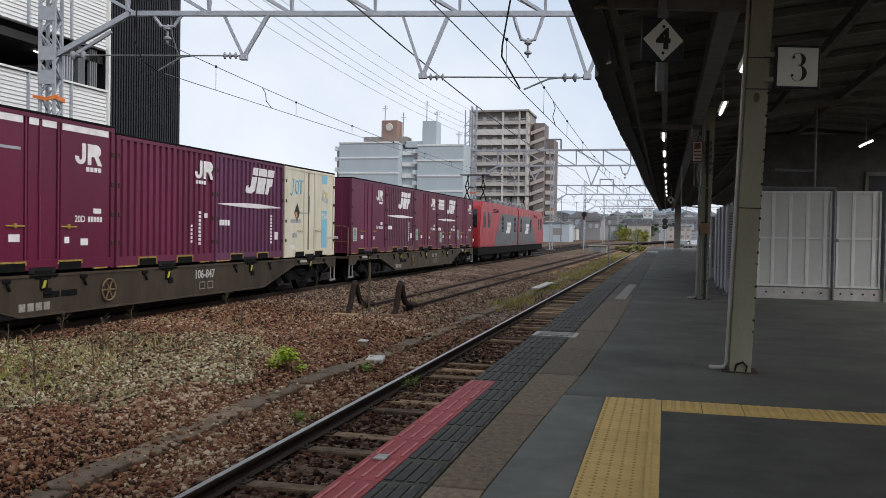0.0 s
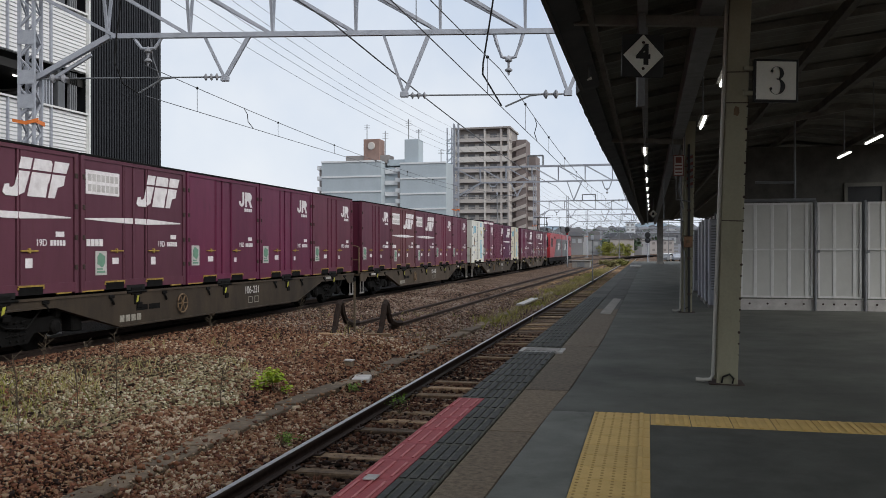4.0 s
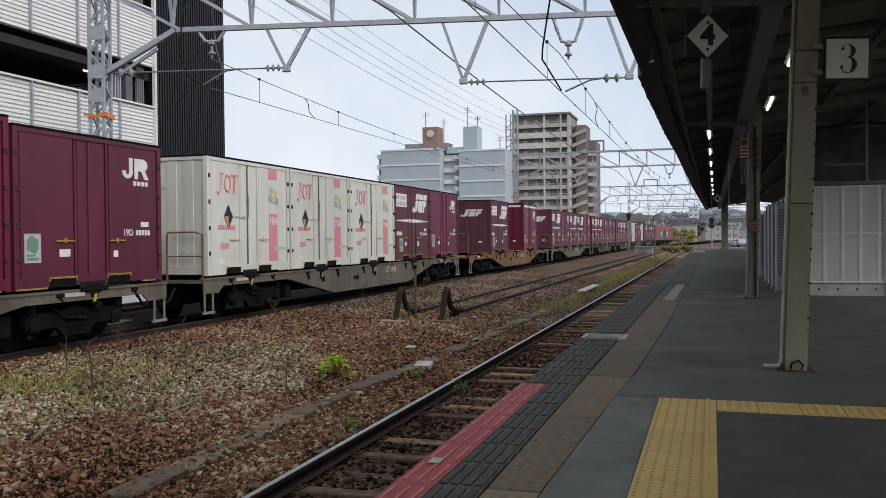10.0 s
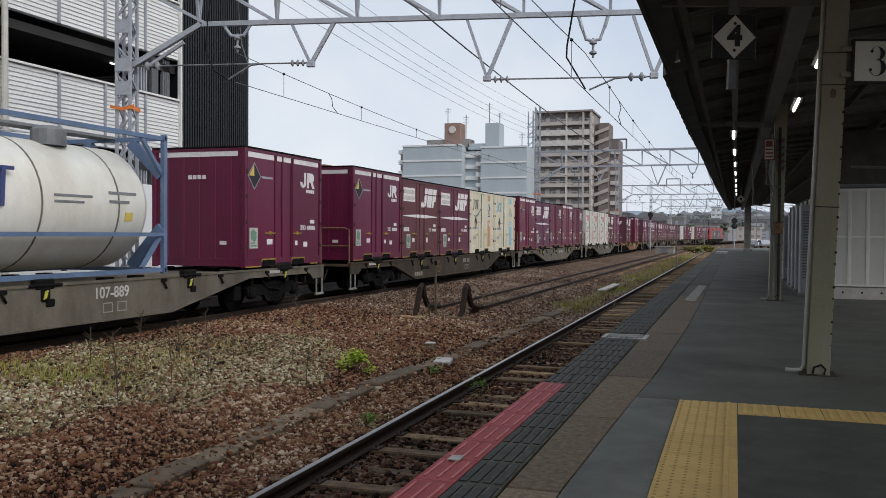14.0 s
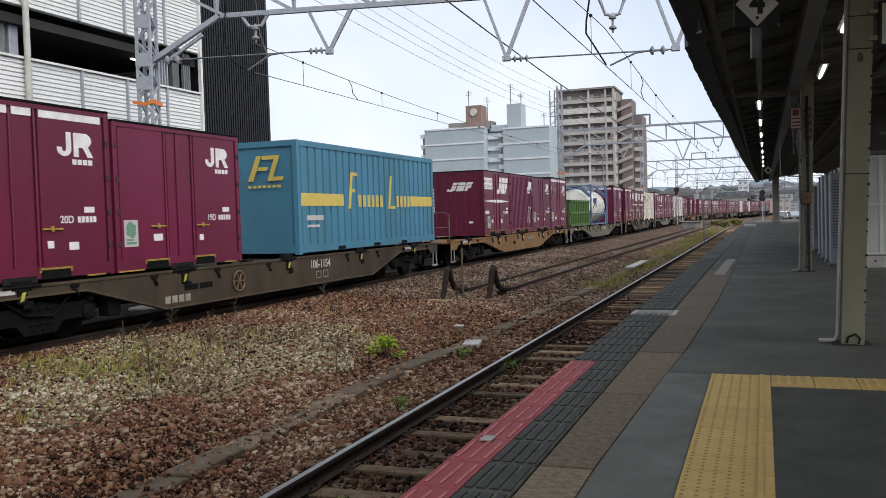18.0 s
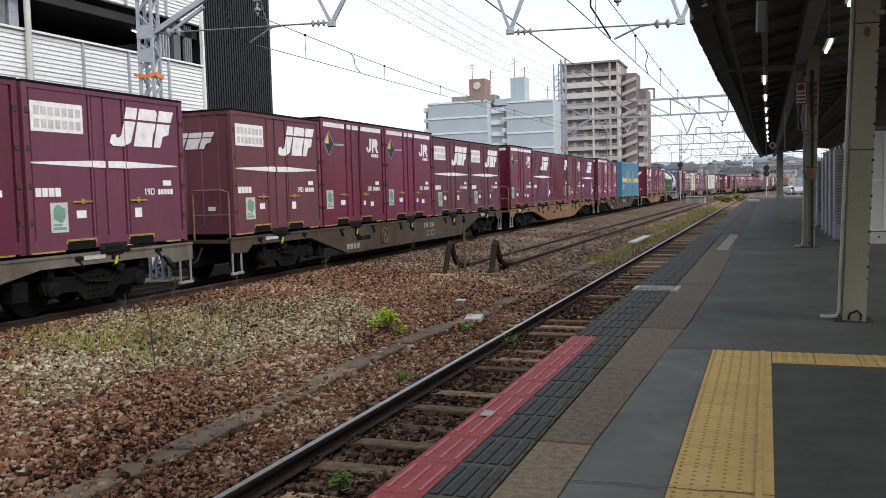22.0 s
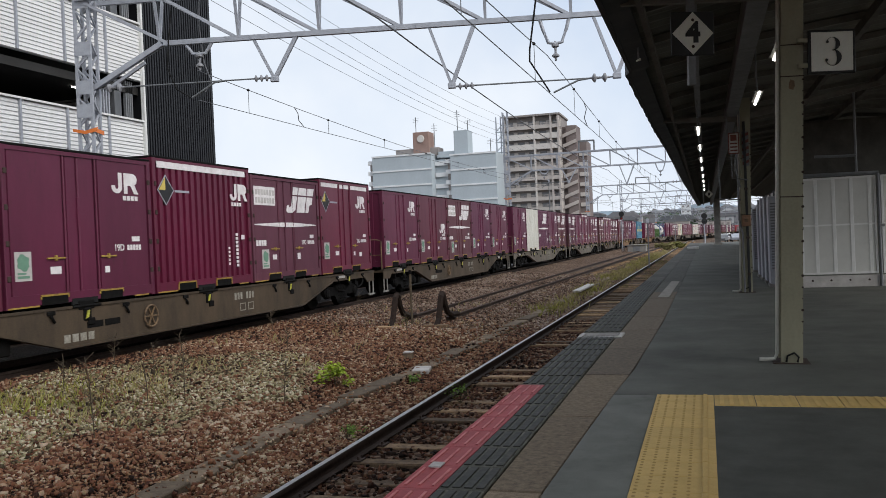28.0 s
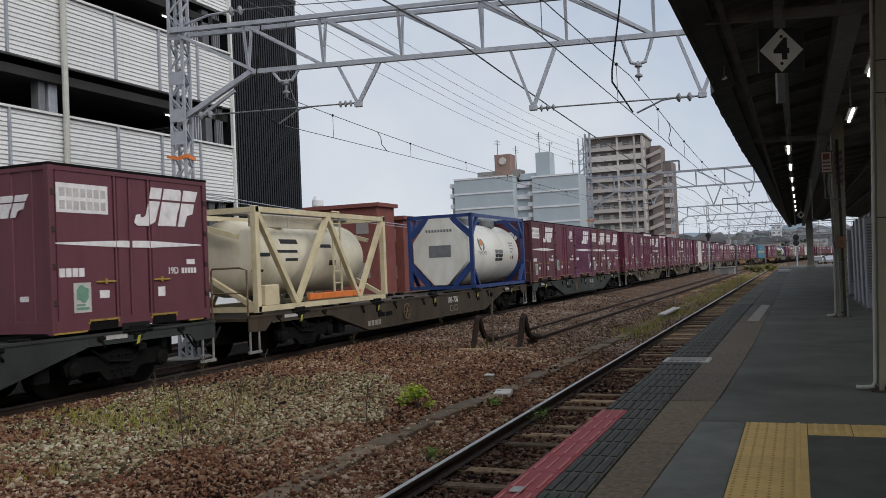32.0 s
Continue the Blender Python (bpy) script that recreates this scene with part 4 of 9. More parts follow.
def build_canopy():
    """Corrugated sheets on cross rafters and long purlins."""
    bm = bmesh.new()
    xs = [-0.93, 0.77, 4.0, 7.2]
    prev = None
    k, y = 0, P_BACK
    while y < ROOF_END:
        z = 0.025 if k % 2 else 0.0
        xs[0] = eave_x(y) + 0.046
        row = [bm.verts.new((x, y, roof_z(x) + z)) for x in xs] + [bm.verts.new((x, y, roof_z(x) + 0.06 + z)) for x in reversed(xs)]
        if prev:
            for i in range(len(row)):
                bm.faces.new((prev[i], prev[(i + 1) % len(row)], row[(i + 1) % len(row)], row[i]))
        prev = row
        y += 0.16
        k += 1
    roof = tagged(link("canopy_roof", bm, ROOFSHEET), "dark corrugated sheet roof of the platform canopy", "canopy roof", kind="structure")
    frame_ob = thing("canopy_frame", "sooty steel frame carrying the platform canopy", "canopy frame", pose(0, 0, 0))
    rng = random.Random(17)
    for name, lab, x0, x1, z0, z1 in (("fascia", "black ragged eaves board and gutter", 0.0, 0.045, 3.6, 3.86), ("soffit_board", "black soffit board behind the eaves", 0.047, 0.29, 3.63, 3.66)):
        bm = bmesh.new()
        prev, y = None, P_BACK
        while y <= ROOF_END:
            rag = rng.uniform(-0.008, 0.006) if name == "fascia" and y > 12.6 else 0.0
            e = eave_x(y)
            row = [bm.verts.new(c) for c in ((e + x0 + rag, y, z0 + rag), (e + x1, y, z0 + (0.04 if name == "soffit_board" else rag)), (e + x1, y, z1 + (0.04 if name == "soffit_board" else 0)), (e + x0 + rag, y, z1))]
            if prev:
                for i in range(4):
                    bm.faces.new((prev[i], prev[(i + 1) % 4], row[(i + 1) % 4], row[i]))
            else:
                bm.faces.new(row)
            prev = row
            y += 0.25 if y < 40 else 1.0
        bm.faces.new(prev[::-1])
        part(name, bm, FASCIA, frame_ob, lab)
    for x, w, h, m in ((0.62, 0.22, 0.3, GALVD), (-0.04, 0.1, 0.12, GALVD), (-0.55, 0.06, 0.1, ROOFDARK), (2.2, 0.08, 0.14, ROOFDARK), (3.4, 0.1, 0.14, ROOFDARK), (5.2, 0.08, 0.14, ROOFDARK)):
        bm = bmesh.new()
        z = roof_z(x) - (0.085 if w < 0.2 else 0.06)
        box(bm, x - w / 2, P_BACK, z - h, x + w / 2, ROOF_END, z)
        part("girder" if w > 0.1 else "purlin", bm, m, frame_ob)
    bm = bmesh.new()
    bar(bm, (-0.56, 0, roof_z(-0.56) - 0.045), (0.77, 0, roof_z(0.77) - 0.045), 0.05, 0.09)
    left = mesh_of(bm, "rafter", RAFTER)
    bm = bmesh.new()
    bar(bm, (0.77, 0, roof_z(0.77) - 0.045), (4.0, 0, roof_z(4.0) - 0.045), 0.06, 0.09)
    mid = mesh_of(bm, "rafter", RAFTER)
    bm = bmesh.new()
    bar(bm, (4.0, 0, roof_z(4.0) - 0.045), (7.2, 0, roof_z(7.2) - 0.045), 0.06, 0.09)
    right = mesh_of(bm, "rafter", RAFTER)
    y = P_BACK + 0.6
    while y < ROOF_END:
        for me in (left, mid, right):
            shared("rafter", me, frame_ob, (0, y, 0))
        y += 1.645
    return roof


build_canopy()


def column_thing():
    """A rolled steel column with a downpipe, and the brackets that carry the roof on both sides."""
    ob = thing("canopy_column", "olive-grey steel canopy column with a white downpipe", "column", pose(0, 0, 0), "columns of the canopy")
    bm = bmesh.new()
    bevel_box(bm, -0.1, -0.15, 0, 0.1, -0.13, 4.0, 0.004)
    bevel_box(bm, -0.1, 0.13, 0, 0.1, 0.15, 4.0, 0.004)
    box(bm, -0.012, -0.13, 0, 0.012, 0.13, 4.0)
    part("shaft", bm, COLUMN, ob)
    bm = bmesh.new()
    for z in (1.6, 2.75, 3.05):
        box(bm, -0.106, -0.153, z, 0.106, -0.149, z + 0.01)
    part("seam", bm, RAILRUST, ob)
    bm = bmesh.new()
    for k in range(24):
        s = 0.115 if k % 2 else -0.115
        rod(bm, (0.095, -0.148, 0.3 + 0.11 * k), (0.095, -0.155, 0.3 + 0.11 * k), 0.006 + 0.004 * (k % 3), 6)
    part("rust_rivets", bm, RAILRUST, ob)
    bm = bmesh.new()
    tube(bm, [(-0.29, -0.1, 0.03), (-0.22, -0.1, 0.03), (-0.15, -0.1, 0.04), (-0.128, -0.1, 0.09), (-0.128, -0.1, 2.0), (-0.125, -0.1, 3.6), (-0.125, -0.1, 3.85)], 0.019, 8)
    part("downpipe", bm, PIPEW, ob, "off-white downpipe")
    bm = bmesh.new()
    bevel_box(bm, -0.17, -0.2, 0, 0.17, 0.2, 0.012, 0.004)
    part("base_plate", bm, RAILRUST, ob)
    bm = bmesh.new()
    tube(bm, [(-0.05, -0.16, 0.02), (-0.04, -0.165, 0.08), (0.02, -0.168, 0.11), (0.06, -0.165, 0.07), (0.05, -0.16, 0.02)], 0.01, 6)
    part("cable_loop", bm, RUBBER, ob)
    bm = bmesh.new()
    lathe(bm, (0, -0.152, 0.72), (0, -0.157, 0.72), [(0, 0.045), (1, 0.045)], 12)
    part("plug_cover", bm, COLUMN, ob)
    bm = bmesh.new()
    plate(bm, [(-0.03, -0.1505, 2.64), (0.01, -0.1505, 2.625), (0.025, -0.1505, 2.66), (0.02, -0.1505, 2.71), (-0.015, -0.1505, 2.725), (-0.028, -0.1505, 2.69)], (0, -0.003, 0))
    part("rust_patch", bm, RAILDULL, ob, "rust-brown patch in the paint")
    bm = bmesh.new()
    bar(bm, (0, 0, 3.58), (-1.62, 0, 3.64), 0.07, 0.1)
    bar(bm, (0, 0, 3.62), (3.2, 0, 4.28), 0.08, 0.1)
    part("bracket", bm, RAFTER, ob, "grey canted roof bracket")
    return ob


col = column_thing()
# the columns lean a little away from the track
col.matrix_basis = pose(0.752, COLS_Y[1], -0.004, 0, 2.1, 0)
copy_thing(col, pose(0.76, COLS_Y[0], -0.004, 0, 2.1, 0))
copy_thing(col, pose(0.785, COLS_Y[2], -0.003, 0, 1.3, 0))


def far_pillar():
    ob = thing("canopy_pillar", "broad grey concrete pillar under the far end of the canopy", "pillar", pose(1.03, 78.6, 0))
    bm = bmesh.new()
    bevel_box(bm, -0.27, -0.27, 0, 0.27, 0.27, 4.0, 0.03)
    part("shaft", bm, CONCRETE, ob)
    bm = bmesh.new()
    bevel_box(bm, -0.36, -0.36, 0, 0.36, 0.36, 0.2, 0.02)
    part("plinth", bm, CONCRETE, ob)


far_pillar()


def column_fittings():
    """Boxes, conduits and a striped collar on the second column."""
    ob = thing("call_box", "small rust-orange call box on a canopy column", "call box", pose(0.83, 18.7, 1.48))
    bm = bmesh.new()
    bevel_box(bm, -0.1, -0.11, -0.12, 0.07, 0, 0.11, 0.01)
    part("case", bm, CALLBOX, ob)
    bm = bmesh.new()
    bevel_box(bm, -0.05, -0.117, -0.03, 0.02, -0.109, 0.04, 0.004)
    part("face", bm, RAILDULL, ob)
    # dark strip added on the column face for the shade of its web recess
    ob = thing("cable_duct", "dark strip on a canopy column in place of its shaded web recess", "cable duct", pose(0.84, 18.715, 0.012))
    bm = bmesh.new()
    bevel_box(bm, -0.03, -0.04, 0, 0.02, 0, 3.5, 0.006)
    part("duct", bm, FASCIA, ob)
    for z in (0.35, 1.1, 2.1, 2.9):
        bm = bmesh.new()
        bevel_box(bm, -0.04, -0.045, z, 0.03, -0.0405, z + 0.04, 0.002)
        part("strap", bm, RAILRUST, ob)
    bm = bmesh.new()
    tube(bm, [(-0.1, -0.03, 0), (-0.1, -0.03, 1.2), (-0.16, -0.03, 1.5), (-0.16, -0.03, 3.4)], 0.018, 6)
    part("conduit", bm, GALVD, ob, "thin grey conduit")
    ob = thing("notice_sign", "white notice board with red print hung from a conduit frame", "sign", pose(0.62, 18.4, 3.05))
    bm = bmesh.new()
    bevel_box(bm, -0.105, 0.002, -0.215, 0.105, 0.02, 0.215, 0.006)
    part("board", bm, BRICKRED, ob)
    bm = bmesh.new()
    bevel_box(bm, -0.085, -0.003, -0.195, 0.085, 0.0018, 0.195, 0.002)
    part("face", bm, PALECON, ob)
    bm = bmesh.new()
    for k in range(3):
        box(bm, -0.07, -0.008, -0.02 - 0.07 * k, 0.07, -0.0045, 0.01 - 0.07 * k)
    box(bm, -0.06, -0.008, 0.05, 0.06, -0.0045, 0.17)
    tagged(part("print", bm, BRICKRED, ob), kind="stuff")
    bm = bmesh.new()
    for pts in ([(-0.12, 0.03, 0.2), (-0.12, 0.03, 0.8)], [(0.12, 0.03, 0.2), (0.12, 0.03, 0.8)], [(-0.3, 0.05, -0.3), (-0.3, 0.05, -1.1), (0.1, 0.05, -1.15)],
                [(-0.05, 0.05, -0.2), (-0.05, 0.05, -0.7), (0.25, 0.05, -0.75)], [(0.04, 0.05, -0.2), (0.0, 0.05, -0.5), (0.1, 0.05, -0.9)]):
        tube(bm, pts, 0.016, 6)
    tagged(part("conduit", bm, GALVD, ob), kind="stuff")
    ob = thing("warning_collar", "red and white striped collar wrapped on a column", "warning tape", pose(0.79, 18.72, 2.6))
    bm = bmesh.new()
    box(bm, 0.0, -0.012, 0, 0.13, 0, 0.7)
    part("wrap", bm, GALVD, ob)
    bm = bmesh.new()
    for k in range(5):
        plate(bm, [(0.0, -0.013, 0.02 + 0.14 * k), (0.13, -0.013, 0.07 + 0.14 * k), (0.13, -0.013, 0.13 + 0.14 * k), (0.0, -0.013, 0.08 + 0.14 * k)], (0, -0.003, 0))
    part("stripe", bm, BRICKRED, ob)


column_fittings()


def tube_lamp(x, y, z, along=True, tilt=0.0, drop=0.8):
    ob = thing("fluorescent_lamp", "lit white fluorescent tube lamp under the canopy", "lamp", pose(x, y, z, 0, tilt, 0 if along else 90), "lamps under the canopy")
    bm = bmesh.new()
    bevel_box(bm, -0.06, -0.62, 0.04, 0.06, 0.62, 0.062, 0.006)
    part("housing", bm, ROOFDARK, ob)
    bm = bmesh.new()
    rod(bm, (0, -0.58, 0.02), (0, 0.58, 0.02), 0.021, 10)
    part("tube", bm, TUBE, ob, "glowing tube")
    bm = bmesh.new()
    rod(bm, (0, 0, 0.06), (0, 0, drop), 0.012, 6)
    part("hanger", bm, GALVD, ob)


for k in range(8):
    tube_lamp(-0.05 + 0.012 * k, 16.5 + 3.4 * k, 3.12)
tube_lamp(0.795, 13.27, 3.17, drop=0.9)
tube_lamp(0.83, 9.9, 3.2, drop=0.87)
for x, y in ((4.07, 19.85), (4.03, 17.2), (4.03, 10.0), (4.03, 3.0)):
    tube_lamp(x, y, 3.3, True, 0, 1.12)


def old_style_three(h):
    """The numeral 3 in a thick-and-thin old style, as a thin plate facing -y: two bowls, each a swelling stroke, with ball ends."""
    bm = bmesh.new()
    for cz, r, a0, a1, k in ((0.25 * h, 0.23 * h, 155, -85, 1.0), (-0.21 * h, 0.28 * h, 90, -160, 1.15)):
        prev = None
        n = 22
        for i in range(n + 1):
            a = radians(a0 + (a1 - a0) * i / n)
            w = h * (0.018 + 0.07 * k * max(0.0, math.cos(a)) ** 1.3)
            c, s = math.cos(a) * 0.82, math.sin(a)
            row = [bm.verts.new((c * (r - w), y, cz + s * (r - w * 0.3))) for y in (-0.011, -0.007)] + [bm.verts.new((c * (r + w), y, cz + s * (r + w * 0.3))) for y in (-0.007, -0.011)]
            if prev:
                for j in range(4):
                    bm.faces.new((prev[j], prev[(j + 1) % 4], row[(j + 1) % 4], row[j]))
            else:
                bm.faces.new(row)
            prev = row
        bm.faces.new(prev[::-1])
    for x, z in ((-0.155 * h, 0.33 * h), (-0.185 * h, -0.29 * h)):
        lathe(bm, (x, -0.007, z), (x, -0.012, z), [(0, 0.05 * h), (1, 0.045 * h)], 12)
    return bm


def platform_signs():
    ob = thing("platform_sign_four", "white diamond sign with a black 4 on a dark board", "sign", pose(-0.038, 8.85, 3.257, 0, 1, 20))
    bm = bmesh.new()
    bevel_box(bm, -0.215, 0.004, -0.215, 0.215, 0.03, 0.215, 0.006)
    part("board", bm, SIGNK, ob)
    bm = bmesh.new()
    plate(bm, [(-0.205, 0, 0), (0, 0, -0.21), (0.205, 0, 0), (0, 0, 0.21)], (0, -0.006, 0))
    part("diamond", bm, SIGNW, ob)
    letters("numeral", "4", 0.27, SIGNK, ob, pose(0, -0.009, 0.0, 90, 0, 0), bold=0.012)
    for z in (-0.13, 0.13):
        bm = bmesh.new()
        lathe(bm, (0, -0.006, z), (0, -0.012, z), [(0, 0.016), (1, 0.012)], 10)
        part("screw", bm, RAILRUST, ob)
    bm = bmesh.new()
    box(bm, -0.035, 0.03, -0.5, 0.035, 0.09, 0.75)
    part("hanger", bm, GALVD, ob, "flat steel hanger")
    ob = thing("platform_sign_three", "square white sign with a black 3 in a black frame", "sign", pose(1.209, 8.84, 2.947, 0, 1.2, 12))
    bm = bmesh.new()
    bevel_box(bm, -0.214, 0, -0.207, 0.214, 0.05, 0.207, 0.006)
    part("board", bm, SIGNK, ob)
    bm = bmesh.new()
    bevel_box(bm, -0.19, -0.006, -0.184, 0.19, 0.0, 0.184, 0.003)
    part("face", bm, SIGNW, ob)
    part("numeral", old_style_three(0.275), SIGNK, ob)
    bm = bmesh.new()
    box(bm, -0.3, 0.02, -0.02, -0.2, 0.05, 0.02)
    bracket = mesh_of(bm, "bracket", COLUMN)
    for z in (-0.12, 0.12):
        shared("bracket", bracket, ob, (0, 0, z))
    # a small far diamond sign
    ob = thing("platform_sign_far", "small white diamond sign hung far along the canopy", "sign", pose(0.25, 44.6, 3.1))
    bm = bmesh.new()
    plate(bm, [(-0.2, 0, 0), (0, 0, -0.2), (0.2, 0, 0), (0, 0, 0.2)], (0, -0.01, 0))
    part("diamond", bm, SIGNW, ob)
    bm = bmesh.new()
    box(bm, -0.05, -0.016, -0.07, 0.05, -0.012, 0.07)
    part("mark", bm, SIGNK, ob)
    bm = bmesh.new()
    rod(bm, (0, 0.01, 0.1), (0, 0.01, 0.95), 0.02, 6)
    part("hanger", bm, GALVD, ob)


platform_signs()


def build_fence():
    """White hoarding panels round a closed-off part of the platform."""
    fy, x0, top = 19.85, 1.97, 2.32

    def panel_thing(m, w):
        ob = thing("hoarding_panel", "white corrugated steel hoarding panel in a white frame", "fence panel", m, "panels of the hoarding")
        bm = bmesh.new()
        for a, b in (((0, 0.27), (0.04, top)), ((w - 0.04, 0.27), (w, top)), ((0.04, 0.27), (w - 0.04, 0.31)), ((0.04, top - 0.04), (w - 0.04, top)), ((0.04, 1.295), (w - 0.04, 1.33))):
            box(bm, a[0], -0.03, a[1], b[0], 0.03, b[1])
        part("frame", bm, FENCEF, ob)
        bm = bmesh.new()
        box(bm, 0.04, -0.006, 0.31, w - 0.04, 0.006, top - 0.04)
        part("sheet", bm, PANELW, ob)
        n = round(w / 0.36)
        for k in range(n):
            c = 0.04 + (w - 0.08) * (k + 0.75) / n
            for z0, z1 in ((0.31, 1.295), (1.33, top - 0.04)):
                bm = bmesh.new()
                bevel_box(bm, c - 0.035, -0.016, z0, c + 0.035, -0.0065, z1, 0.003)
                part("stiffener", bm, FENCEF, ob)
        bm = bmesh.new()
        box(bm, 0.0, -0.02, 0.0, w + 0.1, 0.02, 0.24)
        part("kick_board", bm, PALECON, ob, "grey concrete kick board")
        for k in range(4):
            bm = bmesh.new()
            rod(bm, (w * (k + 0.5) / 4, -0.02, 0.14), (w * (k + 0.5) / 4, -0.035, 0.14), 0.022, 8)
            part("bolt", bm, RAILRUST, ob)
        bm = bmesh.new()
        rod(bm, (-0.05, -0.045, 0.0), (-0.05, -0.045, top + 0.03), 0.03, 8)
        part("post", bm, GALVD, ob)
        bm = bmesh.new()
        bevel_box(bm, -0.06, -0.09, 1.24, 0.04, -0.05, 1.3, 0.006)
        part("latch", bm, GALVD, ob)
        return ob

    first = panel_thing(pose(x0, fy, 0), 1.47)
    panel_thing(pose(x0 + 1.565, fy, 0), 0.87)
    for k in range(3):
        copy_thing(first, pose(x0 + 2.55 + 1.57 * k, fy, 0))
    for k in range(9):
        copy_thing(first, pose(x0 - 0.03, fy + 1.52 * (k + 1), 0, 0, 0, -90))
    # dark stairway housing behind the hoarding
    bm = bmesh.new()
    box(bm, 2.2, 25.0, 0.0, 7.0, 25.25, 4.1)
    tagged(link("wall_stairway", bm, ROOFDARK), "dark wall of the stairway housing behind the hoarding", "wall", kind="structure")
    # pipes over the hoarding, and a doorway in that wall
    ob = thing("pipe_run", "dim grey pipes running above the hoarding", "pipe", pose(0, 20.4, 0))
    for pts, r in (([(2.0, 0, 2.41), (3.6, 0, 2.4)], 0.04), ([(3.18, 0.05, 2.42), (3.18, 0.05, 4.25)], 0.025), ([(2.35, 0.05, 2.82), (2.9, 0.05, 2.8), (3.18, 0.05, 2.8)], 0.03)):
        bm = bmesh.new()
        tube(bm, pts, r, 8)
        part("pipe", bm, GALVD, ob)
    for x0, x1, z1, name, lab in ((5.2, 6.04, 2.99, "door_1", "dark doorway with a grey frame in the stairway wall"),):
        ob = thing(name, lab, "window" if x0 < 4 else "door", pose(0, 25.0, 0), kind="structure")
        for a, b, c, d in ((x0 - 0.08, 0.02, x0, z1), (x1, 0.02, x1 + 0.08, z1), (x0 - 0.08, z1, x1 + 0.08, z1 + 0.1)):
            bm = bmesh.new()
            box(bm, a, -0.06, b, c, -0.002, d)
            part("frame", bm, ROOFSHEET, ob)
        bm = bmesh.new()
        box(bm, x0, -0.03, 0.02, x1, -0.004, z1)
        part("pane" if x0 < 4 else "door_leaf", bm, FASCIA, ob)
    ob = thing("eaves_lamp", "small white lamp under the canopy eaves", "lamp", pose(-0.72, 11.16, 3.5))
    bm = bmesh.new()
    rod(bm, (0, 0, 0), (0, 0, 0.3), 0.012, 6)
    part("hanger", bm, GALVD, ob)
    bm = bmesh.new()
    lathe(bm, (-0.03, 0, -0.012), (0.03, 0, 0.012), [(0, 0.008), (0.4, 0.014), (1, 0.019)], 10)
    part("head", bm, SIGNW, ob, "white lamp head")
    # grey cabinets along the hoarding
    for k, (y, h) in enumerate(((20.6, 2.0), (22.0, 2.05), (23.4, 2.05), (24.8, 1.95), (27.5, 1.9))):
        ob = thing("equipment_cabinet", "grey steel equipment cabinet beside the hoarding", "cabinet", pose(1.55, y, 0), "cabinets along the hoarding")
        bm = bmesh.new()
        bevel_box(bm, -0.2, -0.3, 0.06, 0.2, 0.3, h, 0.015)
        part("body", bm, GALV, ob)
        bm = bmesh.new()
        for j in range(24):
            box(bm, -0.16, -0.306, 0.4 + 0.062 * j, 0.16, -0.298, 0.43 + 0.062 * j)
        tagged(part("vent", bm, GALVD, ob), kind="stuff")
        bm = bmesh.new()
        box(bm, -0.22, -0.32, 0, 0.22, 0.32, 0.06)
        part("plinth", bm, CONCRETE, ob)


build_fence()


# ---- overhead line ----
def insulator(name, a, b, parent, r=0.07, sheds=2):
    bm = bmesh.new()
    prof = [(0, 0.02)]
    for k in range(sheds):
        c = (k + 0.5) / sheds
        prof += [(c - 0.3 / sheds, 0.025), (c - 0.08 / sheds, r), (c + 0.06 / sheds, r), (c + 0.2 / sheds, 0.03)]
    prof.append((1, 0.02))
    lathe(bm, a, b, prof, 12)
    return part(name, bm, PORCELAIN, parent)


def lattice_mast(parent, x, z0, z1, w=0.33):
    h = w / 2
    bm = bmesh.new()
    bar(bm, (x, 0, z0), (x, 0, z1), 0.065)
    post = mesh_of(bm, "mast_post", GALV)
    for sx in (-h, h):
        for sy in (-h, h):
            shared("mast_post", post, parent, (sx, sy, 0))
    step = 0.34
    bm = bmesh.new()
    k, z = 0, z0
    while z + step < z1:
        s = 1 if k % 2 else -1
        for off in (-h, h):
            bar(bm, (x - s * h, off, z), (x + s * h, off, z + step), 0.035)
            bar(bm, (x + off, -s * h, z), (x + off, s * h, z + step), 0.035)
        z += step
        k += 1
    tagged(part("mast_lacing", bm, GALV, parent), kind="stuff")
    bm = bmesh.new()
    box(bm, x - h - 0.03, -0.005, 0, x + h + 0.03, 0.005, 0.32)
    gusset = mesh_of(bm, "gusset", GALV)
    for zz in (4.55, 5.1, 6.0, 7.1):
        for off in (-h - 0.04, h + 0.04):
            shared("gusset", gusset, parent, (0, off, zz))
    bm = bmesh.new()
    bevel_box(bm, x - 0.5, -0.5, z0 - 0.3, x + 0.5, 0.5, z0 + 0.15, 0.02)
    part("footing", bm, CONCRETE, parent)


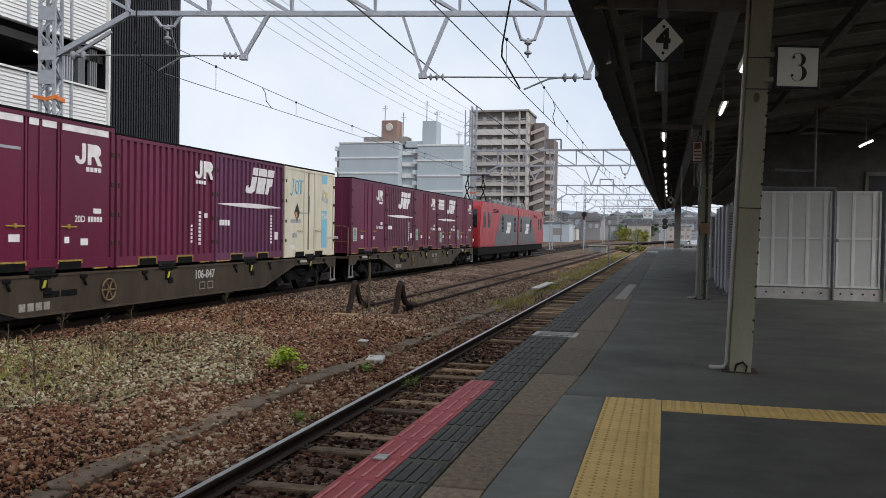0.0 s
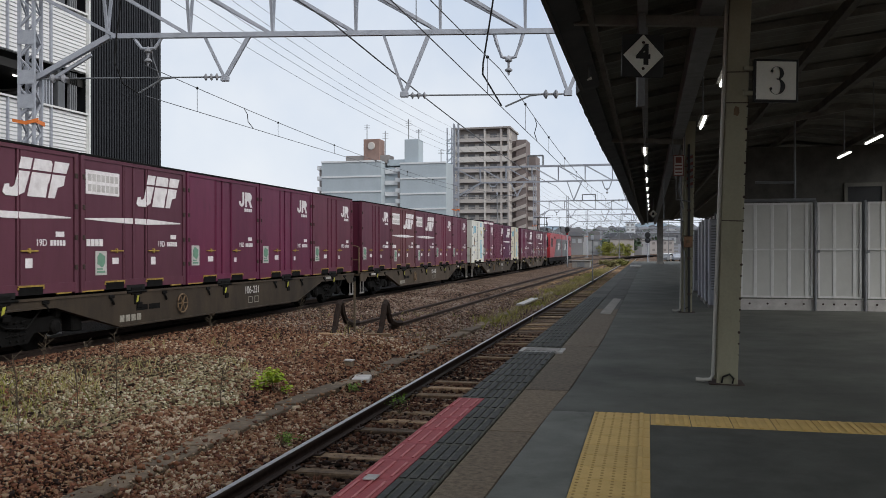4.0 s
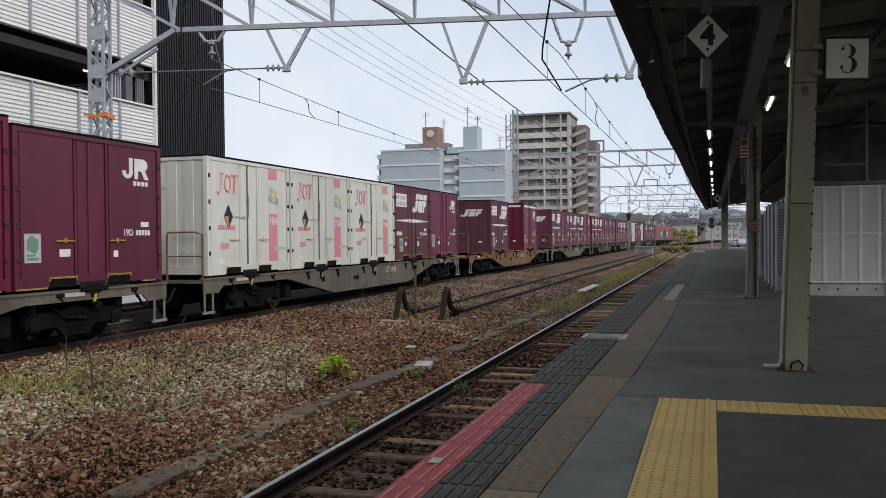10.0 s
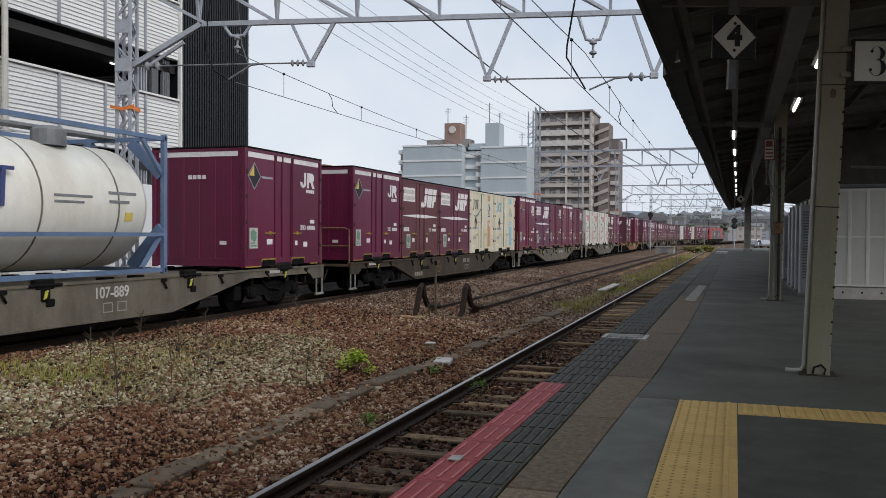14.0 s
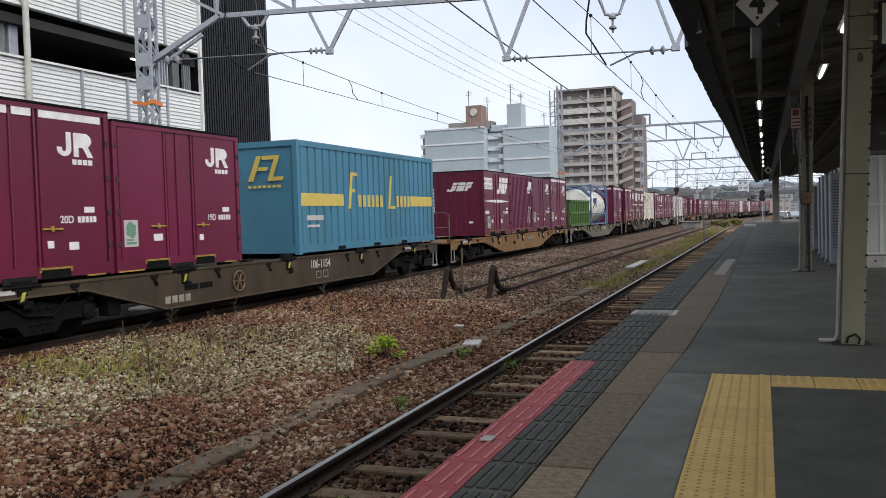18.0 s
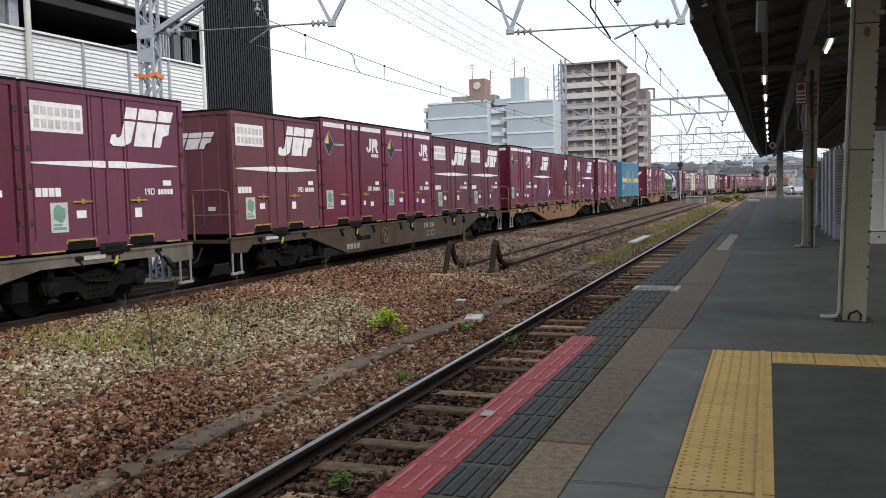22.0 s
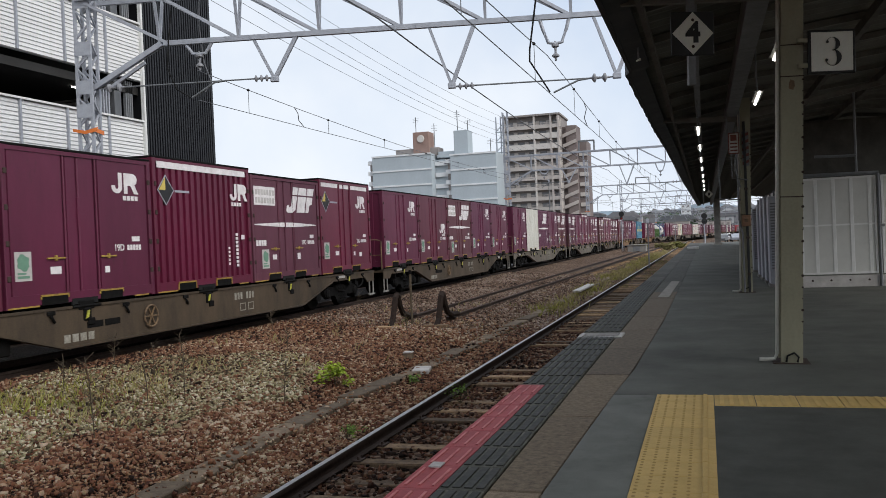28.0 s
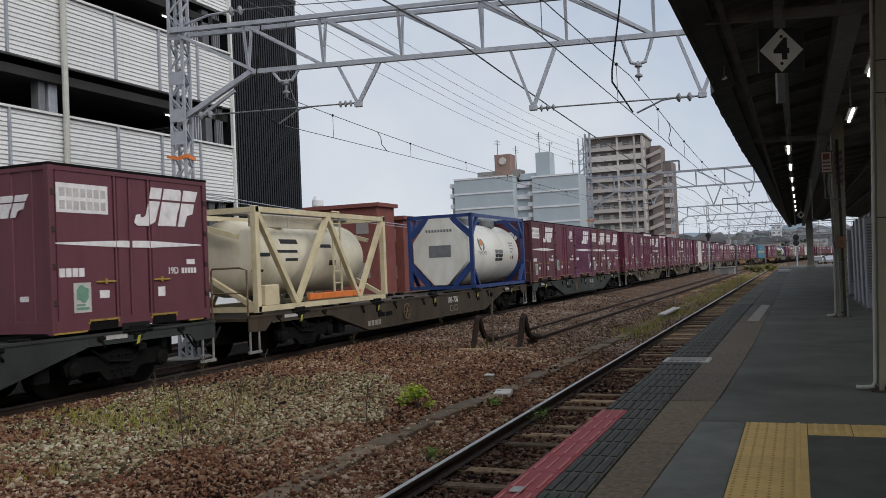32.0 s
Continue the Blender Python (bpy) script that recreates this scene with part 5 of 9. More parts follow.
def build_gantry(m, span, detail=True):
    g = thing("catenary_gantry", "grey lattice steel gantry carrying the overhead line across the tracks", "gantry", m, "gantries over the tracks")
    lattice_mast(g, 0.1, -0.75, 10.6)
    bm = bmesh.new()
    for z, n in ((4.18, 1.0),):
        plate(bm, [(-0.2, -0.235, z + 0.06), (0.1, -0.235, z - 0.01), (0.4, -0.235, z + 0.05), (0.41, -0.235, z + 0.14), (0.1, -0.235, z + 0.07), (-0.2, -0.235, z + 0.13)], (0, 0.008, 0))
        plate(bm, [(0.318, -0.23, z + 0.04), (0.318, 0.23, z + 0.0), (0.318, 0.23, z + 0.1), (0.318, -0.23, z + 0.13)], (0.008, 0, 0))
    part("warning_band", bm, WARN, g, "torn orange warning band")
    bm = bmesh.new()
    bevel_box(bm, 0.0, -0.225, 2.28, 0.2, -0.205, 2.46, 0.003)
    mast_plate = part("plate", bm, MARK, g, "small white plate on the mast")
    for a in (0.045, 0.115):
        bm = bmesh.new()
        box(bm, a, -0.228, 2.32, a + 0.045, -0.2255, 2.42)
        part("bar", bm, SIGNK, mast_plate)
    zt, zb = 7.31, 6.2
    for name, y, z, x0, w in (("top_chord", -0.24, zt, 0, 0.1), ("top_chord", 0.24, zt, 0, 0.1), ("bottom_chord", 0.0, zb, 2.0, 0.11)):
        bm = bmesh.new()
        bar(bm, (x0, y, z), (span, y, z), w, w)
        part(name, bm, GALV, g)
    bm = bmesh.new()
    bar(bm, (0.2, 0, 5.24), (1.95, 0, zb), 0.12)
    bar(bm, (0.6, 0.06, 5.25), (1.5, 0.06, 5.8), 0.07)
    part("knee_brace", bm, GALV, g)
    bm = bmesh.new()
    bar(bm, (0.2, -0.2, zt - 0.1), (2.1, 0, zb), 0.07)
    bar(bm, (0.2, 0.2, zt - 0.1), (2.1, 0, zb), 0.07)
    part("diagonal", bm, GALV, g)
    x, k = 1.9, 0
    pitch = 1.9
    bmv = bmesh.new()
    bar(bmv, (0, 0, zb), (0, -0.24, zt), 0.06)
    bar(bmv, (0, 0, zb), (0, 0.24, zt), 0.06)
    upright = mesh_of(bmv, "upright", GALV)
    bmd = bmesh.new()
    bar(bmd, (0, -0.24, zt), (pitch, 0, zb), 0.07)
    bar(bmd, (0, 0.24, zt), (pitch, 0, zb), 0.07)
    diag = mesh_of(bmd, "diagonal", GALV)
    while x < span - 1:
        shared("upright", upright, g, (x, 0, 0))
        shared("diagonal", diag, g, (x, 0, 0))
        x += pitch
    # hangers for the line of each track
    for cx, zv in ((4.61, 5.21), (8.69, 4.81), (12.35, 4.81)):
        bm = bmesh.new()
        bar(bm, (cx - 0.48, 0, zb), (cx, 0, zv), 0.065)
        bar(bm, (cx + 0.57, 0, zb), (cx, 0, zv), 0.085)
        bevel_box(bm, cx - 0.09, -0.06, zv - 0.06, cx + 0.09, 0.06, zv + 0.06, 0.01)
        part("vee_hanger", bm, GALV, g)
    for cx, yk in ((2.84, 0.3), (11.03, 0.6)):
        bm = bmesh.new()
        tube(bm, [(cx - 0.33, 0, zb - 0.02), (cx - 0.26, 0, zb - 0.45 * yk), (cx - 0.15, 0, zb - 0.95 * yk), (cx, 0, zb - yk), (cx + 0.15, 0, zb - 0.95 * yk), (cx + 0.26, 0, zb - 0.45 * yk), (cx + 0.33, 0, zb - 0.02)], 0.04, 8)
        h = part("yoke", bm, GALV, g)
        insulator("insulator", (cx, 0, zb - yk + 0.06), (cx, 0, zb - yk - 0.38), h, 0.085, 2)
    for x0, x1, z in ((0.3, 4.61, 5.25), (8.69, 12.35, 4.79)):
        bm = bmesh.new()
        rod(bm, (x0, 0, z), (x1, 0, z), 0.018, 6)
        r = part("registration_rod", bm, GALVD, g)
        insulator("insulator", (x1 - 0.5 if x0 < 1 else x0 + 0.12, 0, z), (x1 - 0.12 if x0 < 1 else x0 + 0.52, 0, z), r, 0.08, 3)
        insulator("insulator", (x0 + 0.2 if x0 < 1 else x1 - 0.6, 0, z), (x0 + 0.7 if x0 < 1 else x1 - 0.15, 0, z), r, 0.1, 2)
    for a, b in (((3.45, 0, 5.25), (2.62, 0.0, 4.9)), ((11.78, 0, 4.79), (10.95, 0.0, 4.52))):
        bm = bmesh.new()
        tube(bm, [a, ((a[0] * 2 + b[0]) / 3, 0, a[2] - 0.03), b], 0.022, 6)
        part("steady_arm", bm, GALVD, g)
    if detail:
        bm = bmesh.new()
        tube(bm, [(10.75, -0.3, zt), (10.66, -0.2, 6.7), (10.46, 0, 5.5), (10.45, 0, 5.25), (10.6, 0, 5.0), (10.87, 0, 4.54)], 0.02, 6)
        part("jumper_cable", bm, RUBBER, g)
        bm = bmesh.new()
        tube(bm, [(2.3, -0.1, zt), (2.15, -0.1, 6.2), (2.1, -0.1, 5.6), (2.3, -0.1, 5.1), (2.6, 0, 4.9)], 0.016, 6)
        part("jumper_cable", bm, RUBBER, g)
        bm = bmesh.new()
        tube(bm, [(0.25, 0, 7.5), (0.9, 0, 7.68), (1.42, 0, 7.72)], 0.03, 6)
        part("stay", bm, GALV, g)
        insulator("insulator", (1.4, 0, 7.72), (1.85, 0, 7.72), g, 0.11, 2)
        bm = bmesh.new()
        tube(bm, [(1.85, 0, 7.72), (2.6, 0, 7.72), (2.85, 0, 7.66), (2.9, 0, 7.3), (2.86, 0, 6.6), (2.95, 0, 5.7), (3.1, 0, 5.25), (2.95, 0, 5.02)], 0.014, 6)
        tube(bm, [(1.85, 0, 7.74), (6.0, 0, 7.62), (14.0, 0, 7.55)], 0.012, 5)
        part("earth_wire", bm, WIRE, g)
    return g


GY = [17.0, 62.0, 107.0, 152.0, 200.0, 260.0]
LOOPS = {1: (5.42, 6.5, 8.08), 2: (5.98, 7.58, 8.05), 4: (7.8, 10.1, 9.4)}
for i, y in enumerate(GY):
    gantry = build_gantry(pose(-13.85, y, 0, 0, 0, 11 if i == 0 else 0), 26.0 if i else 24.5, i == 0)
    if i in LOOPS:
        x0, x1, top = LOOPS[i]
        bm = bmesh.new()
        for a, b in (((x0, 0, 7.31), (x0, 0, top)), ((x0, 0, top), (x1, 0, top)), ((x1, 0, top), (x1, 0, 7.31))):
            bar(bm, a, b, 0.11)
        part("hoop_frame", bm, GALVD, gantry, "hoop frame standing on the top chord")


def mast_cables():
    """Two cables strung from mast to mast at head height over the rails."""
    for z in (3.52, 3.43):
        ob = thing("mast_cable", "pale grey cable strung from mast to mast", "cable", pose(0, 0, 0), "cables beside the main line")
        bm = bmesh.new()
        pts = []
        for k in range(-12, 37):
            y = 17 + 3.75 * k
            u = (k % 12) / 12
            pts.append((-14.03, y, z - 2.4 * u * (1 - u)))
        tube(bm, pts, 0.014, 5)
        part("cable", bm, GALV, ob)


mast_cables()


def sag_line(x, z_of, y0, y1, n=40):
    return [(x, y0 + (y1 - y0) * k / n, z_of(y0 + (y1 - y0) * k / n)) for k in range(n + 1)]


def build_line(x, zc, zm, y_support, name, label, first, loop, drop=5.0, cable=0.0095, start=-25.0):
    """A contact wire below its sagging messenger wire, tied by droppers."""
    sup = [y_support - 45] + [y_support + (y - 17.0 if y > 18 else 0) for y in GY]

    def zmess(y):
        for a, b in zip(sup, sup[1:]):
            if a <= y <= b:
                u = (y - a) / (b - a)
                return zm - 4 * u * (1 - u) * 0.5
        return zm
    ob = thing(name, label, "overhead wire", pose(0, 0, 0), "overhead lines")
    bm = bmesh.new()
    tube(bm, [(x, y, zc) for y in (start, 60, 150, 260)], cable, 5)
    part("contact_wire", bm, WIRE, ob)
    bm = bmesh.new()
    tube(bm, sag_line(x, zmess, start, 258, 90), cable, 5)
    part("messenger_wire", bm, WIRE, ob)
    bm = bmesh.new()
    rod(bm, (0, 0, 0), (0, 0, 1), 0.007, 5)
    dm = mesh_of(bm, "dropper", WIRE)
    bm = bmesh.new()
    lathe(bm, (0, 0, -0.035), (0, 0, 0.035), [(0, 0.01), (0.3, 0.035), (0.7, 0.035), (1, 0.01)], 8)
    cl = mesh_of(bm, "clamp", RUBBER)
    y = first - 8 * drop
    while y < 110:
        h = zmess(y) - zc
        if h > 0.1 and y > start:
            d = shared("dropper", dm, ob, (x, y, zc))
            d.scale = (1, 1, h)
            shared("clamp", cl, ob, (x, y, zmess(y)))
        y += drop
    bm = bmesh.new()
    for y in (loop, loop + 22):
        z = zmess(y)
        tube(bm, [(x, y, z), (x + 0.05, y + 0.1, z * 0.7 + zc * 0.3), (x - 0.05, y + 0.35, z * 0.35 + zc * 0.65), (x, y + 0.6, zc)], 0.012, 5)
    tagged(part("feeder_loop", bm, WIRE, ob), kind="stuff")


build_line(-3.2, 4.53, 5.37, 19.6, "near_overhead_line", "thin dark contact and messenger wires over the platform track", 11.86, 25.0, 5.6)
build_line(-11.1, 4.83, 5.52, 17.5, "main_overhead_line", "thin dark contact and messenger wires over the freight train", 19.8, 22.4, 4.9, start=17.5)


def plain_wire(x, za, zb, r, sag, label):
    """A wire that hangs from mast to mast: za at the first mast, zb at the second and beyond."""
    ob = thing("feeder_wire", label, "overhead wire", pose(0, 0, 0), "feeder wires")
    pts = []
    sup = [-28] + GY
    zs = [za + 0.4, za] + [zb] * (len(GY) - 1)
    for a, b, z0, z1 in zip(sup, sup[1:], zs, zs[1:]):
        for k in range(12):
            u = k / 12
            pts.append((x, a + (b - a) * u, z0 + (z1 - z0) * u - 4 * u * (1 - u) * sag))
    bm = bmesh.new()
    tube(bm, pts, r, 5)
    part("wire", bm, WIRE, ob)


plain_wire(-6.4, 6.06, 5.86, 0.018, 0.38, "thick dark wire over the siding")
for za, zb in ((9.42, 8.5), (9.95, 8.9), (10.3, 9.25), (10.75, 9.8), (11.2, 10.4)):
    plain_wire(-14.2, za, zb, 0.008, 0.6, "thin feeder wire high on the masts")


def build_signal(x, y, z, h, red=True):
    ob = thing("railway_signal", "black railway signal on a grey post" + (" with a red lens" if red else " at the platform end"), "signal", pose(x, y, z))
    bm = bmesh.new()
    rod(bm, (0, 0, 0), (0, 0, h), 0.06, 10)
    part("post", bm, GALV, ob)
    bm = bmesh.new()
    for zz in ((h - 0.2,) if red else (h - 0.2, h - 0.75)):
        lathe(bm, (0, 0.08, zz), (0, -0.1, zz), [(0, 0.3), (0.7, 0.3), (1, 0.26)], 16)
    box(bm, -0.14, -0.06, h - 0.75, 0.14, 0.06, h - 0.2)
    part("head", bm, SIGNK, ob)
    bm = bmesh.new()
    lathe(bm, (0, -0.105, h - 0.72), (0, -0.12, h - 0.72), [(0, 0.12), (1, 0.1)], 12)
    part("lens", bm, REDLENS if red else DARKGLASS, ob, "dark red lens" if red else "dark lens")
    bm = bmesh.new()
    for k in range(8):
        rod(bm, (-0.18, 0.1, 0.4 + 0.35 * k), (0.18, 0.1, 0.4 + 0.35 * k), 0.012, 5)
    bar(bm, (-0.18, 0.1, 0), (-0.18, 0.1, h - 0.4), 0.03)
    bar(bm, (0.18, 0.1, 0), (0.18, 0.1, h - 0.4), 0.03)
    part("ladder", bm, GALVD, ob)
    return ob


build_signal(-8.9, 98.0, -0.7, 4.45)
build_signal(-0.05, 92.0, 0.0, 3.0, False)


# ---- town ----
def louvre_mesh(w, h, name="slat"):
    bm = bmesh.new()
    box(bm, 0, 0, 0, 0.05, w, h)
    return mesh_of(bm, name, LOUVRE)


def build_car_park():
    """A parking deck clad in white louvre bands, parallel to the tracks, with a black stair tower at its end."""
    fx, y1 = -18.0, 25.0
    y0 = -22.0
    b = thing("car_park_building", "multi-storey car park clad in white louvre bands with dark open decks", "building", pose(0, 0, 0))
    bands = [(3.85, 5.78), (7.14, 9.06), (10.45, 12.4), (13.7, 15.6)]
    bay = 1.86
    slat = louvre_mesh(bay - 0.06, 0.085)
    bm = bmesh.new()
    box(bm, -0.02, -0.03, 0, 0.07, 0.03, 1.93)
    rib = mesh_of(bm, "rib", GALV)
    nb = int((y1 - y0) / bay)
    for z0, z1 in bands:
        bm = bmesh.new()
        box(bm, fx - 0.16, y0, z0, fx - 0.06, y1, z1)
        bk = part("band_backing", bm, WALLW, b)
        bm = bmesh.new()
        box(bm, fx - 0.08, y0, z1 - 0.02, fx + 0.08, y1, z1 + 0.04)
        part("coping", bm, FENCEF, b)
        for k in range(nb):
            y = y1 - bay * (k + 1)
            shared("rib", rib, b, (fx, y, z0))
            if y > -2:
                for j in range(16):
                    shared("slat", slat, bk, (fx - 0.055, y + 0.03, z0 + 0.02 + 0.118 * j), Matrix.Rotation(0.0, 4, "Y"))
            else:
                bm = bmesh.new()
                for j in range(16):
                    box(bm, fx - 0.055, y + 0.03, z0 + 0.02 + 0.118 * j, fx, y + bay - 0.03, z0 + 0.105 + 0.118 * j)
                part("far_slats", bm, LOUVRE, b)
    # floors, back and roof, in a colour that holds the decks' shade
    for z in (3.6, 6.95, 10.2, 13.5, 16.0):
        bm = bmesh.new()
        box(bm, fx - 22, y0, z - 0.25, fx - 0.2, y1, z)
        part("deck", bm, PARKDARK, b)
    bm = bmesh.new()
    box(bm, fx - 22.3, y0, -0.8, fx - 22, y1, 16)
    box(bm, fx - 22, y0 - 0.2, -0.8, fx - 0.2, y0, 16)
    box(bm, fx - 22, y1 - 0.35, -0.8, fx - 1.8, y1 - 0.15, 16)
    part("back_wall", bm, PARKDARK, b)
    bm = bmesh.new()
    rod(bm, (fx + 0.14, 17.42, -0.8), (fx + 0.14, 17.42, 16), 0.085, 12)
    part("drain_pipe", bm, PIPEW, b, "off-white vertical drain pipe")
    for y, w, m in ((13.4, 0.22, GALVD), (14.0, 0.3, GALV), (17.14, 0.22, GALVD), (17.52, 0.3, GALV)):
        for z0, z1 in ((5.8, 6.95), (9.06, 10.2), (2.7, 3.6)):
            bm = bmesh.new()
            bevel_box(bm, fx - 0.7, y - w / 2, z0 - 0.3, fx - 0.4, y + w / 2, z1, 0.02)
            part("deck_column", bm, m, b)
    # a screened corner by the tower: railing bars, a dark post and a slatted one, and the louvres of the end wall behind
    for z0 in (2.87, 5.8, 9.08):
        bm = bmesh.new()
        for k in range(6):
            bar(bm, (fx - 0.3, 22.95 + 0.13 * k, z0), (fx - 0.3, 22.95 + 0.13 * k, z0 + 0.95), 0.05)
        bar(bm, (fx - 0.3, 22.7, z0 + 0.97), (fx - 0.3, 24.9, z0 + 0.97), 0.06)
        tagged(part("railing", bm, GALV, b), kind="stuff")
        bm = bmesh.new()
        bevel_box(bm, fx - 0.4, 23.78, z0 - 0.2, fx - 0.2, 24.12, z0 + 1.3, 0.02)
        part("corner_post", bm, LOCOGREY, b, "dark grey post")
        bm = bmesh.new()
        for k in range(4):
            box(bm, fx - 0.3, 24.34 + 0.1 * k, z0 - 0.1, fx - 0.2, 24.4 + 0.1 * k, z0 + 1.3)
        tagged(part("slatted_post", bm, GALVD, b), kind="stuff")
        bm = bmesh.new()
        for j in range(7):
            box(bm, fx - 6.0, 24.55, z0 + 0.25 + 0.118 * j, fx - 1.6, 24.62, z0 + 0.335 + 0.118 * j)
        tagged(part("end_wall_louvres", bm, LOUVRE, b), kind="stuff")
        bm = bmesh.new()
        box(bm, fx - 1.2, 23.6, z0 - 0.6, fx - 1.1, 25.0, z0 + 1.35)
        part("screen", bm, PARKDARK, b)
    bm = bmesh.new()
    box(bm, fx - 0.02, y1 - 0.1, -0.8, fx + 0.1, y1, 15.6)
    part("corner_trim", bm, FENCEF, b, "white corner trim")
    # deck lamps
    for z in (3.3, 6.66, 9.92):
        for y in (22.5,):
            bm = bmesh.new()
            rod(bm, (fx - 0.8, y, z), (fx - 0.8, y + 0.4, z), 0.025, 8)
            part("deck_lamp", bm, TUBE, b, "lit tube lamp")
    # ground floor: white wall with low dark openings
    bm = bmesh.new()
    box(bm, fx - 0.2, y0, 0.95, fx, y1 - 0.12, 2.85)
    part("wall", bm, WALLW, b)
    for a, c in ((y0, 5.0), (6.2, 15.6), (16.9, 17.6), (21.4, y1 - 0.12)):
        bm = bmesh.new()
        box(bm, fx - 0.2, a, -0.8, fx, c, 0.95)
        part("pier", bm, WALLW, b)
    for a, c in ((5.0, 6.2), (15.6, 16.9), (17.6, 21.4)):
        bm = bmesh.new()
        box(bm, fx - 0.2, a, -0.8, fx, c, 0.38)
        part("sill_wall", bm, WALLW, b)
    bm = bmesh.new()
    rod(bm, (fx - 2.6, 19.4, 0.86), (fx - 2.6, 20.5, 0.86), 0.025, 8)
    part("deck_lamp", bm, TUBE, b, "lit tube lamp")
    tw = thing("stair_tower", "black corrugated stair tower beside the car park", "building", pose(0, 0, 0))
    bm = bmesh.new()
    box(bm, fx - 4.5, y1 + 0.02, -0.8, fx - 0.06, 29.35, 12.0)
    body = part("core", bm, TOWERK, tw)
    bm = bmesh.new()
    box(bm, 0, 0, -0.8, 0.06, 0.075, 12.05)
    rib = mesh_of(bm, "rib", TOWERK)
    n = int(4.33 / 0.145)
    for k in range(n + 1):
        shared("rib", rib, body, (fx - 0.06, y1 + 0.02 + 0.145 * k, 0))
    for k in range(20):
        shared("rib", rib, body, (fx - 0.1 - 0.22 * k, 29.36, 0))
    bm = bmesh.new()
    box(bm, fx - 4.6, y1, 12.0, fx + 0.02, 29.43, 12.14)
    part("parapet_cap", bm, SIGNK, tw)
    # the deck's upper floors go on past the top of the tower
    for y, col_m in ((9.0, LOCOGREY), (14.5, WALLW), (19.2, APTSHADE)):
        parked_car(pose(-21.5, y, 3.6, 0, 0, 90), col_m, "car parked on the deck, seen over the parapet")


def parked_car(m, paint, label, group="cars in the car park"):
    c = thing("parked_car", label, "car", m, group)
    bm = bmesh.new()
    prof = [(-2.1, 0.35), (-2.15, 0.75), (-1.9, 0.95), (-1.2, 1.0), (-0.7, 1.45), (0.8, 1.5), (1.5, 1.05), (2.1, 0.95), (2.15, 0.4)]
    plate(bm, [(x, -0.82, z) for x, z in prof], (0, 1.64, 0))
    bmesh.ops.bevel(bm, geom=bm.edges[:], offset=0.05, segments=2, affect="EDGES")
    part("body", bm, paint, c, smooth=False)
    bm = bmesh.new()
    for s in (-0.83, 0.825):
        plate(bm, [(-1.0, s, 1.02), (-0.62, s, 1.38), (0.75, s, 1.42), (1.25, s, 1.04)], (0, 0.006, 0))
    part("side_window", bm, DARKGLASS, c)
    for x in (-1.35, 1.35):
        for s in (-0.8, 0.6):
            bm = bmesh.new()
            rod(bm, (x, s, 0.32), (x, s + 0.2, 0.32), 0.32, 14)
            part("wheel", bm, RUBBER, c)


build_car_park()


